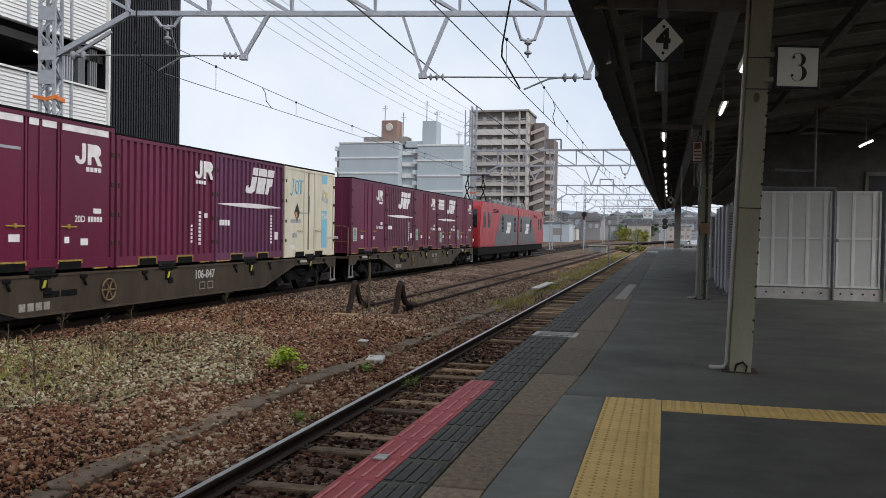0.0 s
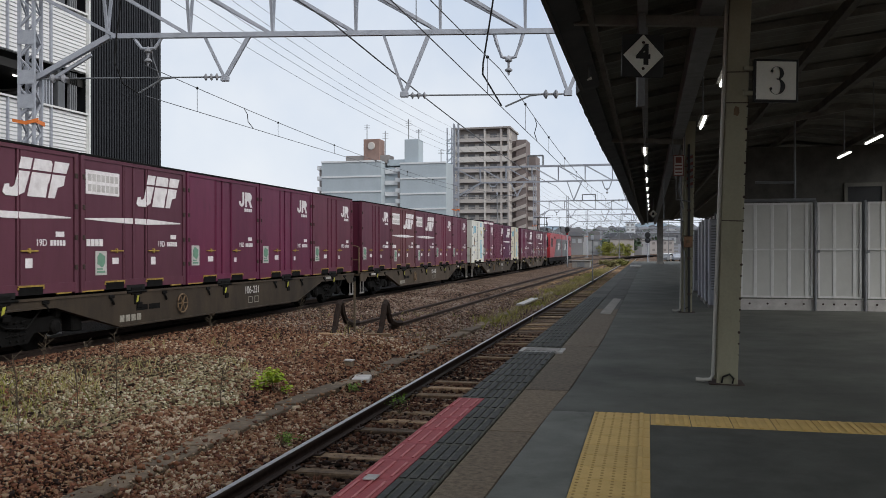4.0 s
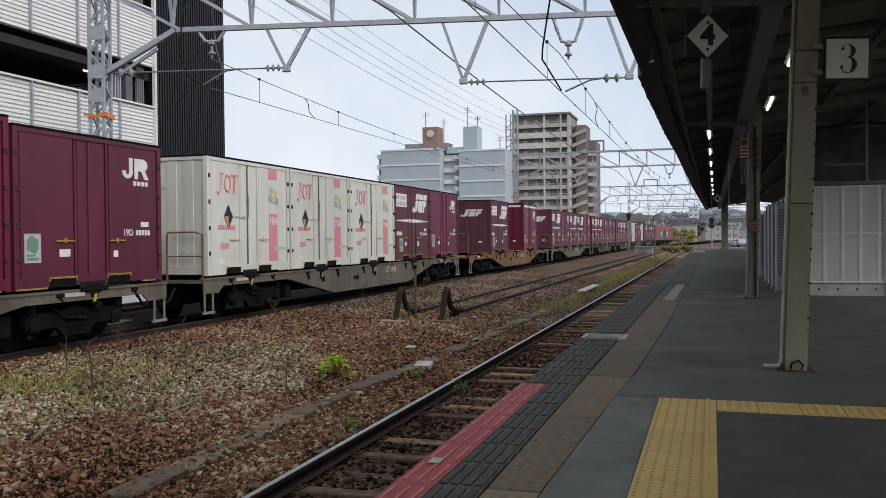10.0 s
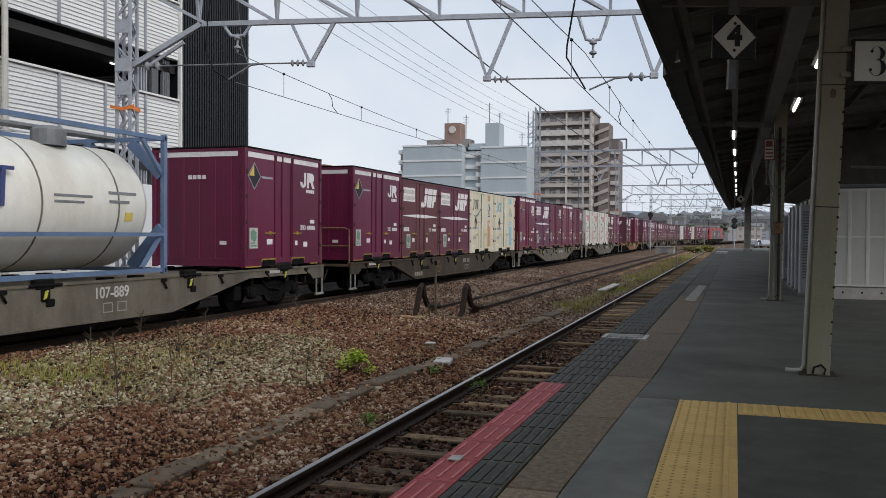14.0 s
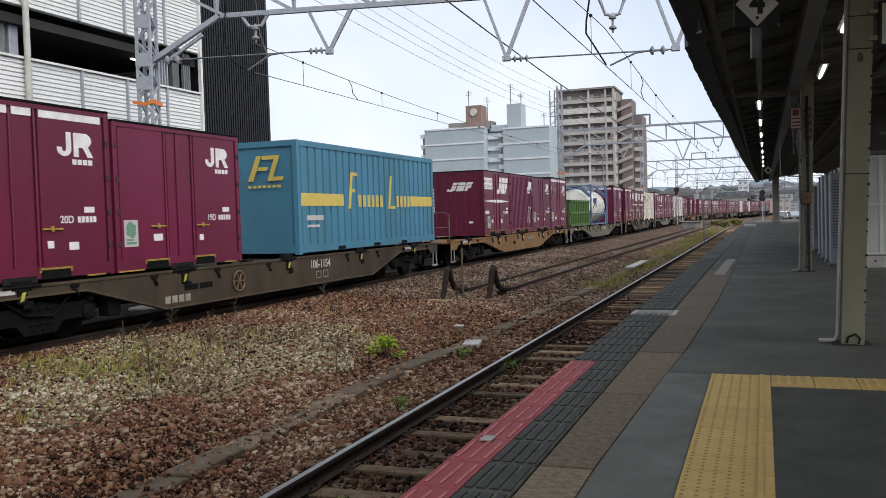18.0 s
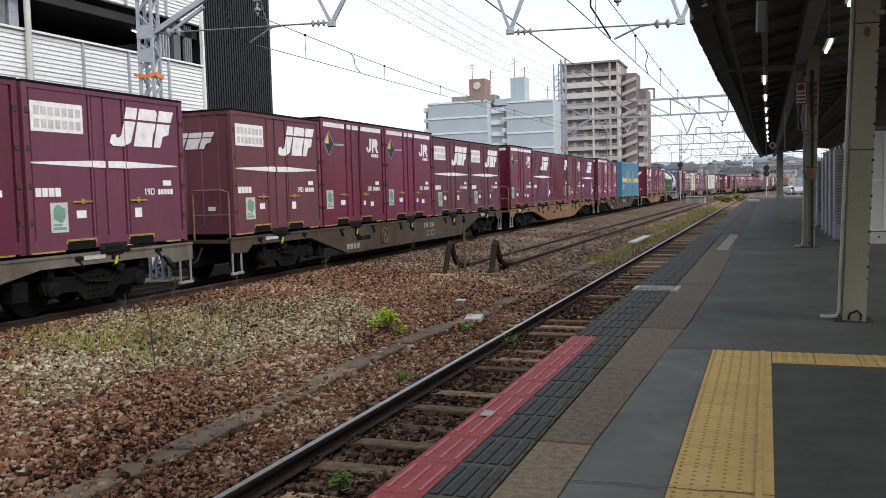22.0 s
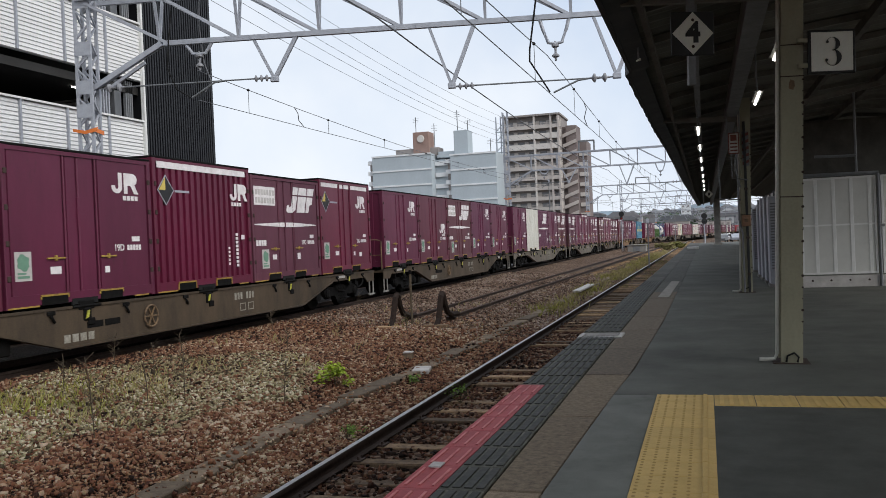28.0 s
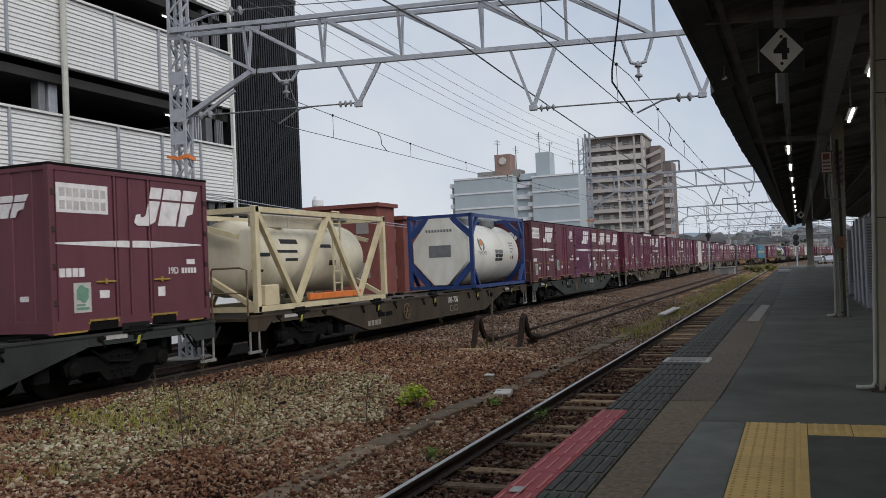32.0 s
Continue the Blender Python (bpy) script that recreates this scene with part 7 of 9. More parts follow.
def on_side(bm, pts, off=0.0, thick=0.004, s=1):
    """A flat mark on a container's side: pts are (along, up), as seen from that side."""
    x = s * (CW / 2 + off + SIDE[0])
    plate(bm, [(x, s * u, v) for u, v in pts], (s * thick, 0, 0))


def on_end(bm, pts, y, off=0.003):
    plate(bm, [(u, -y - off, v) for u, v in pts], (0, -0.004, 0))


def rect(u0, v0, u1, v1):
    return [(u0, v0), (u1, v0), (u1, v1), (u0, v1)]


def ring(bm, hx, hy, w, z0, z1):
    """A closed rectangular frame."""
    rows = []
    for x, y, z in ((hx, hy, z0), (hx, hy, z1), (hx - w, hy - w, z1), (hx - w, hy - w, z0)):
        rows.append([bm.verts.new((sx * x, sy * y, z)) for sx, sy in ((-1, -1), (1, -1), (1, 1), (-1, 1))])
    for a in range(4):
        p, q = rows[a], rows[(a + 1) % 4]
        for i in range(4):
            bm.faces.new((p[i], p[(i + 1) % 4], q[(i + 1) % 4], q[i]))


def steps(spans, base, lo, hi):
    """(along, depth) points of a wall with raised spans (from, to, height)."""
    pts = [(lo, base)]
    for a, b, h in spans:
        pts += [(a, base), (a + 0.008, h), (b - 0.008, h), (b, base)]
    pts.append((hi, base))
    return pts


def hook_and_bow(put0, u0, v0, s0):
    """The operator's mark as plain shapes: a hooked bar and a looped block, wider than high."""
    def put(p):
        put0([(u0 + a * s0 * 1.6, v0 + b * s0 * 0.95) for a, b in p])

    def arc(cx, cy, rx, ry, a0, a1, n=9):
        return [(cx + rx * math.cos(radians(a0 + (a1 - a0) * k / n)), cy + ry * math.sin(radians(a0 + (a1 - a0) * k / n))) for k in range(n + 1)]
    put([(0.46, 1.0), (0.3, 1.0)] + arc(0.23, 0.3, 0.07, 0.1, 0, -180, 7) + [(0.16, 0.37), (0.0, 0.37)] + arc(0.23, 0.3, 0.23, 0.3, 180, 360))
    put([(0.54, 0.0), (0.7, 0.0), (0.7, 0.4), (0.84, 0.4), (1.0, 0.0), (1.19, 0.0)] + arc(0.9, 0.7, 0.24, 0.3, -60, 90) + [(0.54, 1.0)])


def slanted_blocks(put, u, v, w, h):
    """The older mark as plain shapes: slanted white blocks, cut by a line."""
    k = 0.13 * w

    def slant(pts):
        put([(u + a * w + k * z, v + z * h) for a, z in pts])

    # a hooked block, a block with a spread foot and an armed block, each slit at two thirds of its height
    slant([(-0.03, 0.26), (-0.04, 0.06), (0.02, -0.02), (0.2, -0.02), (0.31, 0.1), (0.335, 0.64), (0.14, 0.64), (0.13, 0.26), (0.1, 0.2), (0.05, 0.2), (0.04, 0.28)])
    slant([(0.14, 0.7), (0.335, 0.7), (0.335, 1.0), (0.14, 1.0)])
    slant([(0.37, 0.0), (0.69, 0.0), (0.68, 0.36), (0.7, 0.45), (0.7, 0.64), (0.37, 0.64)])
    slant([(0.37, 0.7), (0.7, 0.7), (0.695, 0.92), (0.66, 1.0), (0.37, 1.0)])
    slant([(0.73, 0.0), (0.85, 0.0), (0.87, 0.3), (0.97, 0.36), (0.97, 0.64), (0.73, 0.64)])
    slant([(0.73, 0.7), (0.98, 0.7), (1.0, 1.0), (0.73, 1.0)])


def ring_mark(put_bm, u, v, s, x):
    """Three slim shapes: a hook, a ring, a topped bar."""
    b = put_bm
    tube(b, [(x, u + 0.42 * s, v + s), (x, u + 0.34 * s, v + 0.5 * s), (x, u + 0.26 * s, v + 0.1 * s), (x, u + 0.1 * s, v - 0.08 * s), (x, u - 0.05 * s, v + 0.05 * s)], 0.045 * s, 6)
    bar(b, (x, u + 0.22 * s, v + 0.98 * s), (x, u + 0.6 * s, v + 0.98 * s), 0.06 * s)
    tube(b, [(x, u + 0.95 * s + 0.27 * s * math.cos(k * math.tau / 14), v + 0.5 * s + 0.42 * s * math.sin(k * math.tau / 14)) for k in range(15)], 0.055 * s, 6)
    bar(b, (x, u + 1.55 * s, v + 0.05 * s), (x, u + 1.6 * s, v + 0.95 * s), 0.12 * s)
    bar(b, (x, u + 1.3 * s, v + 0.95 * s), (x, u + 1.92 * s, v + 0.95 * s), 0.09 * s)


def make_container(paint, label, ribbed=False, marks="bow", rust=YELPAINT, h=CH, stripe=False):
    """A twelve-foot container: panelled sides with a door in each, or sides pressed into ribs."""
    c = thing("freight_container", label, "container", pose(0, 0, 0), "containers on the freight train")
    hl, hw = CL / 2, CW / 2
    SIDE[0] = -0.006 if ribbed else -0.017
    if ribbed:
        side, u = [], -1.62
        while u < 1.5:
            side.append((u, u + 0.125, hw - 0.01))
            u += 0.216
    else:
        side = [(-1.67, -0.53, hw - 0.02), (-0.43, -0.185, hw - 0.03), (-0.135, 0.24, hw - 0.03), (0.34, 1.67, hw - 0.02)]
    end = [(-1.0 + 0.4 * k, -0.76 + 0.4 * k, hl - 0.02) for k in range(5)]
    deep, edeep = hw - 0.062, hl - 0.034
    out = [(x, y) for y, x in steps(side, deep, -edeep, edeep)]
    out += [(-x, y) for x, y in steps(end, edeep, -deep, deep)][1:-1]
    out += [(-x, -y) for y, x in steps(side, deep, -edeep, edeep)]
    out += [(x, -y) for x, y in steps(end, edeep, -deep, deep)][1:-1]
    bm = bmesh.new()
    plate(bm, [(x, y, 0.14) for x, y in out], (0, 0, h - 0.19))
    part("body", bm, paint, c)
    bm = bmesh.new()
    bevel_box(bm, -0.055, -0.05, 0, 0.055, 0.05, h, 0.008)
    post = mesh_of(bm, "corner_post", paint)
    for sx in (-1, 1):
        for sy in (-1, 1):
            shared("corner_post", post, c, (sx * (hw - 0.055), sy * (hl - 0.05), 0))
    for z0, z1, n in ((0.03, 0.2, "bottom_rail"), (h - 0.08, h - 0.005, "top_rail")):
        bm = bmesh.new()
        ring(bm, hw - 0.006, hl - 0.006, 0.09, z0, z1)
        part(n, bm, paint, c)
    bm = bmesh.new()
    bevel_box(bm, -hw - 0.004, -hl - 0.004, h - 0.012, hw + 0.004, hl + 0.004, h + 0.03, 0.008)
    part("roof", bm, BOGIE, c, "sooty roof edge")
    bm = bmesh.new()
    box(bm, -hw + 0.1, -hl + 0.08, 0.03, hw - 0.1, hl - 0.08, 0.14)
    part("floor", bm, BOGIE, c)
    bm = bmesh.new()
    for u in (-1.735, 1.735):
        for z in (0.42, 0.95, 1.5, 2.05):
            bevel_box(bm, hw - 0.03, u - 0.035, z, hw + 0.014, u + 0.035, z + 0.09, 0.008)
    tagged(part("hinge", bm, paint if marks == "none" else RAILRUST, c, "small rusty side hinges"), "small rusty side hinges", kind="stuff")
    if not ribbed:
        for u in (-0.48, 0.29):
            for s in (1, -1):
                bm = bmesh.new()
                rod(bm, (s * (hw - 0.03), s * u, 0.12), (s * (hw - 0.03), s * u, h - 0.06), 0.022, 6)
                part("hinge_post", bm, paint, c)
        bm = bmesh.new()
        rod(bm, (hw - 0.025, -0.16, 0.12), (hw - 0.025, -0.16, h - 0.1), 0.018, 6)
        bevel_box(bm, hw - 0.045, -0.19, 1.25, hw - 0.003, -0.13, 1.75, 0.006)
        part("lock_rod", bm, HOOP if marks == "ring" else paint, c)
        for u in (-0.93, 0.34):
            bm = bmesh.new()
            bevel_box(bm, hw - 0.02, u, 0.74, hw + 0.012, u + 0.4, 0.768, 0.005)
            bevel_box(bm, hw - 0.02, u + 0.17, 0.715, hw + 0.016, u + 0.215, 0.8, 0.005)
            part("door_handle", bm, rust, c, "chipped yellow door handle")
    for u in (-1.09, 0.28):
        bm = bmesh.new()
        plate(bm, [(hw - 0.03, u - 0.03, 0.185), (hw - 0.03, u + 0.61, 0.185), (hw - 0.03, u + 0.58, 0.155), (hw - 0.03, u, 0.155)], (0.042, 0, 0))
        for a in (u - 0.03, u + 0.58):
            box(bm, hw - 0.03, a, 0.03 if ribbed else 0.115, hw + 0.008, a + 0.03, 0.155)
        part("fork_pocket_rim", bm, rust, c, "chipped yellow fork pocket rim")
        # the pocket is a near-black face: its inner shade is in the colour
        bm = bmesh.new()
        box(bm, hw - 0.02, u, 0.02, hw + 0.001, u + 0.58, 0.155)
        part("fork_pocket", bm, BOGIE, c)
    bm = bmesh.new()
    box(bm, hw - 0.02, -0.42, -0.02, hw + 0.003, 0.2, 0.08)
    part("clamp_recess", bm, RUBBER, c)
    for a, b in ((-1.78, -1.15), (1.2, 1.6)):
        bm = bmesh.new()
        box(bm, hw - 0.02, a, 0.005, hw + 0.004, b, 0.03)
        part("foot_strip", bm, rust, c)
    # marks
    w, emblem, stripes, codes = bmesh.new(), bmesh.new(), [], []

    def put(p):
        on_side(w, p)

    def put_emblem(p):
        on_side(emblem, p)

    def put_stripe(p, end=False):
        b = bmesh.new()
        if end:
            on_end(b, p, hl - 0.02)
        else:
            on_side(b, p)
        stripes.append(b)

    def bars(u, v, n, pitch, bw, bh):
        for k in range(n):
            put(rect(u + pitch * k, v, u + pitch * k + bw, v + bh))

    if marks in ("bow", "bow_low"):
        v = 1.86 if marks == "bow" else 1.1
        hook_and_bow(put_emblem, 0.7 if not ribbed else 0.95, v, 0.39 if stripe or not ribbed else 0.42)
        for k in range(4):
            put(rect(1.0 + 0.11 * k, v - 0.12, 1.085 + 0.11 * k, v - 0.04))
        if ribbed:
            for k in range(9):
                put(rect(1.12, 0.4 + 0.085 * k, 1.22, 0.46 + 0.085 * k))
                if k < 5:
                    put(rect(0.8, 0.45 + 0.085 * k, 0.87, 0.5 + 0.085 * k))
            put(rect(1.36, 1.0, 1.5, 1.1))
        else:
            bars(1.06, 0.845, 5, 0.082, 0.062, 0.095)
            codes.append("20D" if stripe else "19D")
            put(rect(1.2, 1.0, 1.42, 1.09))
            put(rect(0.44, 0.47, 0.56, 0.58))
            put(rect(-0.86, 0.5, -0.62, 0.62))
            if stripe:
                put(rect(0.86, 0.43, 1.06, 0.55))
    elif marks == "slant":
        slanted_blocks(put_emblem, -0.02 if not ribbed else -0.35, 1.66, 1.4, 0.64)
        put_stripe([(-1.7, 1.33), (-0.45, 1.29), (0.3, 1.285), (1.6, 1.33), (1.6, 1.35), (0.3, 1.4), (-0.45, 1.395), (-1.7, 1.35)])
        bars(-1.64, 0.84, 4, 0.125, 0.105, 0.13)
        if not ribbed:
            put(rect(-1.66, 1.8, -0.64, 2.24))
            bars(1.06, 0.845, 5, 0.082, 0.062, 0.095)
            codes.append("19D")
            put(rect(1.2, 1.0, 1.42, 1.09))
            put(rect(0.45, 0.47, 0.62, 0.63))
            put(rect(-0.86, 0.5, -0.66, 0.62))
        else:
            for k in range(9):
                put(rect(1.0, 0.4 + 0.085 * k, 1.1, 0.46 + 0.085 * k))
            put(rect(1.25, 0.5, 1.45, 0.7))
    elif marks == "ring":
        put(rect(-1.4, 0.24, -1.1, 0.34))
    if marks != "none":
        for k in range(4 if marks != "slant" else 0):
            on_end(w, rect(-0.25 + 0.12 * k, h * 0.74, -0.16 + 0.12 * k, h * 0.74 + 0.09), hl - 0.02)
        on_end(w, rect(0.55, 0.5, 0.72, 0.58), hl - 0.02)
        if marks == "slant":
            slanted_blocks(lambda p: on_end(w, p, hl - 0.02), -0.3, h * 0.7, 0.95, 0.33)
        if stripe or marks == "slant":
            for k in range(7):
                on_end(w, rect(-0.95, 0.95 + 0.14 * k, -0.84, 1.05 + 0.14 * k), hl - 0.02)
    if stripe:
        top = h - 0.07
        for a, b in (((-1.66, -0.56), (-0.42, -0.2), (-0.12, 0.23), (0.37, 1.62)) if not ribbed else ((-1.66, 1.62),)):
            put_stripe(rect(a, top - 0.125, b, top))
        put_stripe(rect(-1.0, top - 0.12, 1.0, top), True)
    if marks != "none":
        tagged(part("small_print", w, MARK, c, "rows of small white bars"), "rows of small white bars", kind="stuff")
    else:
        w.free()
    if marks in ("bow", "bow_low", "slant"):
        part("emblem", emblem, MARK, c, "white painted emblem")
    else:
        emblem.free()
    for text in codes:
        letters("type_code", text, 0.16, MARK, c, Matrix.Translation((CW / 2 + SIDE[0] + 0.003, 0.84, 0.89)) @ Euler((radians(90), 0, radians(90))).to_matrix().to_4x4(), bold=0.002)
    for b in stripes:
        part("stripe", b, MARK, c, "white painted stripe")
    if marks == "slant" and not ribbed:
        bm = bmesh.new()
        for r in range(2):
            for k in range(7):
                u = -1.6 + 0.135 * k
                v = 1.85 + 0.19 * r
                on_side(bm, rect(u, v, u + 0.1, v + 0.13), 0.004, 0.003)
        tagged(part("slogan_bar", bm, PALECON, c), "grey bars of a small printed slogan", kind="stuff")
    if marks in ("bow", "slant", "bow_low") and not ribbed:
        bm = bmesh.new()
        u0 = -1.6 if marks != "slant" else -1.38
        v0 = 0.42 if marks != "slant" else 0.3
        on_side(bm, rect(u0, v0, u0 + 0.34, v0 + 0.45))
        lb = part("eco_label", bm, PALECON, c, "pale label with a green print")
        bm = bmesh.new()
        on_side(bm, [(u0 + 0.17 + 0.11 * math.cos(a * math.tau / 12) * (1 + 0.25 * (a % 2)), v0 + 0.28 + 0.11 * math.sin(a * math.tau / 12) * (1 + 0.2 * ((a + 1) % 3))) for a in range(12)], 0.004)
        on_side(bm, rect(u0 + 0.05, v0 + 0.1, u0 + 0.22, v0 + 0.13), 0.004)
        on_side(bm, rect(u0 + 0.05, v0 + 0.04, u0 + 0.29, v0 + 0.08), 0.004)
        part("print", bm, GREENM, lb)
    if stripe or marks == "ring":
        u, v = (-1.4, 2.0 if not ribbed else 1.98) if stripe else (-0.98, h * 0.5)
        e = 0.24 if stripe else 0.18
        k = 1.12 if stripe else 1.45
        bm = bmesh.new()
        on_side(bm, [(u, v - k * e), (u + e, v), (u, v + k * e), (u - e, v)], 0.003)
        d = part("badge", bm, BLACKM, c, "black and yellow diamond badge" if stripe else "black diamond badge with an orange quarter")
        if stripe:
            bm2 = bmesh.new()
            f = e * 1.12
            on_side(bm2, [(u, v - k * f), (u + f, v), (u, v + k * f), (u - f, v)])
            part("badge_edge", bm2, GALV, d)
        bm = bmesh.new()
        if stripe:
            on_side(bm, [(u - 0.92 * e, v), (u - 0.02, v), (u - 0.02, v + (k - 0.1) * e)], 0.006)
            part("badge_quarter", bm, YELLOWM, d)
        else:
            on_side(bm, [(u - 0.9 * e, v), (u, v), (u, v - 1.3 * e)], 0.006)
            part("badge_quarter", bm, ORANGE, d)
        bm = bmesh.new()
        on_side(bm, rect(u + e + 0.06, v - 0.03, u + e + 0.55, v + 0.015))
        part("badge_line", bm, GALV, d)
    SIDE[0] = -0.017
    return c


def make_ring_container(accent, paint, label, script):
    c = make_container(paint, label, marks="ring", rust=CREAMF)
    bm = bmesh.new()
    ring_mark(bm, -1.4, CH * 0.7, 0.42, CW / 2 - 0.017)
    part("emblem", bm, script, c, "slim coloured emblem on the door side")
    bm = bmesh.new()
    on_side(bm, rect(0.8, 0.24, 1.2, 1.35))
    b = part("colour_band", bm, accent, c)
    bm = bmesh.new()
    on_side(bm, rect(0.8, CH - 0.34, 1.2, CH - 0.1))
    part("colour_band", bm, accent, c)
    letters("type_code", "19A", 0.26, MARK, b, Matrix.Translation((CW / 2 - 0.009, 1.0, 1.17)) @ Euler((radians(90), 0, radians(90))).to_matrix().to_4x4(), bold=0.004)
    if accent is ORANGE:
        # a ring with a leaf in it, and a crescent sweeping under the emblem
        bm = bmesh.new()
        turn = [a * math.tau / 18 for a in range(19)]
        for a, b2 in zip(turn, turn[1:]):
            on_side(bm, [(1.0 + r * math.cos(q) * 0.75, 1.82 + r * math.sin(q)) for r, q in ((0.2, a), (0.23, a), (0.23, b2), (0.2, b2))])
        on_side(bm, [(0.9, 1.74), (1.0, 1.7), (1.11, 1.8), (1.1, 1.92), (0.98, 1.96), (1.02, 1.84)])
        on_side(bm, rect(0.83, 1.5, 1.17, 1.55))
        part("ring_print", bm, NAVYM, c, "dark blue ring print")
        bm = bmesh.new()
        for k in range(8):
            p = [(-1.45 + 1.3 * q / 8, 1.56 - 0.12 * math.sin(math.pi * q / 8) + 0.3 * (q / 8) ** 3) for q in (k, k + 1)]
            t = [0.012 + 0.11 * math.sin(math.pi * (q / 8) ** 2.2) for q in (k, k + 1)]
            on_side(bm, [p[0], p[1], (p[1][0], p[1][1] + t[1]), (p[0][0], p[0][1] + t[0])])
        part("crescent", bm, script, c, "faded crescent under the emblem")
    else:
        for k, (du, dv, m) in enumerate(((-0.1, 0.12, PALECON), (0.1, 0.05, YELLOWM), (0.0, -0.1, PALECON), (0.15, -0.12, GALV), (-0.15, -0.05, GALV))):
            bm = bmesh.new()
            on_side(bm, [(1.03 + du + 0.09 * math.cos(a * math.tau / 10), 1.78 + dv + 0.09 * math.sin(a * math.tau / 10)) for a in range(10)], 0.002 * k)
            part("print_spot", bm, m, c)
    bm = bmesh.new()
    on_side(bm, rect(1.05, 0.5, 1.6, 0.57), 0.003)
    part("print_strip", bm, PALECON, c, "pale printed strip")
    bm = bmesh.new()
    for k in range(8):
        on_side(bm, rect(-1.4 + 0.09 * k, 0.96, -1.33 + 0.09 * k, 1.06))
    for k in range(4):
        on_side(bm, rect(-1.3 + 0.09 * k, 0.55, -1.24 + 0.09 * k, 0.68))
    tagged(part("serial_bar", bm, accent if accent is PINK else GALV, c), kind="stuff")
    return c


def make_long_container():
    """A blue thirty-foot container, pressed into ribs all along, with a yellow band broken by lettering-sized bars."""
    L, h = 8.6, 2.62
    SIDE[0] = 0.0
    c = thing("long_container", "long sky-blue ribbed container with a yellow band and faded sides", "container", pose(0, 0, 0))
    hw = CW / 2 + 0.02
    bm = bmesh.new()
    ribs = [(-L / 2 + 0.2 + 0.36 * k, -L / 2 + 0.46 + 0.36 * k, hw - 0.02) for k in range(23)]
    e = L / 2 - 0.05
    out = [(x, y) for y, x in steps(ribs, hw - 0.055, -e, e)] + [(-x, -y) for y, x in steps(ribs, hw - 0.055, -e, e)]
    plate(bm, [(x, y, 0.1) for x, y in out], (0, 0, h - 0.14))
    part("body", bm, BLUEBOX, c)
    bm = bmesh.new()
    for sx in (-1, 1):
        for sy in (-1, 1):
            x0, x1 = sorted((sx * hw, sx * (hw - 0.14)))
            y0, y1 = sorted((sy * L / 2, sy * (L / 2 - 0.14)))
            bevel_box(bm, x0, y0, 0, x1, y1, h, 0.01)
    part("corner_posts", bm, BLUEBOX, c)
    for z0, z1, n in ((0.04, 0.22, "bottom_rail"), (h - 0.12, h - 0.005, "top_rail")):
        bm = bmesh.new()
        for s in (-1, 1):
            x0, x1 = sorted((s * (hw - 0.002), s * (hw - 0.09)))
            box(bm, x0, -L / 2 + 0.14, z0, x1, L / 2 - 0.14, z1)
            y0, y1 = sorted((s * (L / 2 - 0.002), s * (L / 2 - 0.09)))
            box(bm, -hw + 0.1, y0, z0, hw - 0.1, y1, z1)
        part(n, bm, BLUEBOX, c)
    bm = bmesh.new()
    box(bm, -hw + 0.02, -L / 2 + 0.02, h - 0.01, hw - 0.02, L / 2 - 0.02, h + 0.015)
    part("roof", bm, BLUEBOX, c)
    x = CW / 2 + 0.004
    for a, b in ((-L / 2 + 0.15, -2.0), (2.4, L / 2 - 0.15)):
        bm = bmesh.new()
        on_side(bm, rect(a, 1.12, b, 1.42), 0.002)
        part("yellow_band", bm, YELLOWM, c)
    for a, big in ((-1.75, True), (-1.15, False), (0.75, True), (1.35, False)):
        bm = bmesh.new()
        if big:
            on_side(bm, [(a, 1.05), (a + 0.14, 1.05), (a + 0.3, 1.98), (a + 0.16, 1.98)], 0.003)
            on_side(bm, rect(a + 0.2, 1.9, a + 0.55, 1.99) if a < 0 else rect(a, 1.05, a + 0.5, 1.13), 0.006)
            if a < 0:
                on_side(bm, rect(a + 0.12, 1.48, a + 0.42, 1.56), 0.006)
        else:
            for k in range(6 if a < 0 else 4):
                on_side(bm, rect(a + 0.27 * k, 1.1, a + 0.27 * k + 0.17, 1.42), 0.003)
        part("name_shape", bm, YELLOWM, c, "yellow shape of the carrier's name")
    bm = bmesh.new()
    y = -L / 2 - 0.004
    for pts in ([(-0.1, 1.72), (0.04, 1.72), (0.28, 2.3), (0.14, 2.3)], [(0.29, 2.21), (0.62, 2.21), (0.66, 2.3), (0.29, 2.3)], [(0.16, 1.96), (0.42, 1.96), (0.46, 2.04), (0.2, 2.04)],
                [(0.42, 1.72), (0.82, 1.72), (0.86, 1.81), (0.57, 1.81), (0.77, 2.3), (0.64, 2.3)]):
        plate(bm, [(px, y, pz) for px, pz in pts], (0, -0.004, 0))
    for k in range(7):
        plate(bm, [(-0.1 + 0.13 * k, y, 1.56), (-0.01 + 0.13 * k, y, 1.56), (-0.01 + 0.13 * k, y, 1.62), (-0.1 + 0.13 * k, y, 1.62)], (0, -0.004, 0))
    part("end_emblem", bm, YELLOWM, c)
    bm = bmesh.new()
    for u in (-2.4, -0.3, 1.6):
        box(bm, hw - 0.02, u, 0.05, hw + 0.004, u + 0.4, 0.13)
    tagged(part("fork_pocket", bm, BOGIE, c), kind="stuff")
    bm = bmesh.new()
    on_side(bm, rect(-3.9, 0.78, -3.1, 0.9), 0.003)
    on_side(bm, rect(-3.9, 0.62, -3.3, 0.68), 0.003)
    part("serial_bar", bm, PALECON, c)
    SIDE[0] = -0.017
    return c


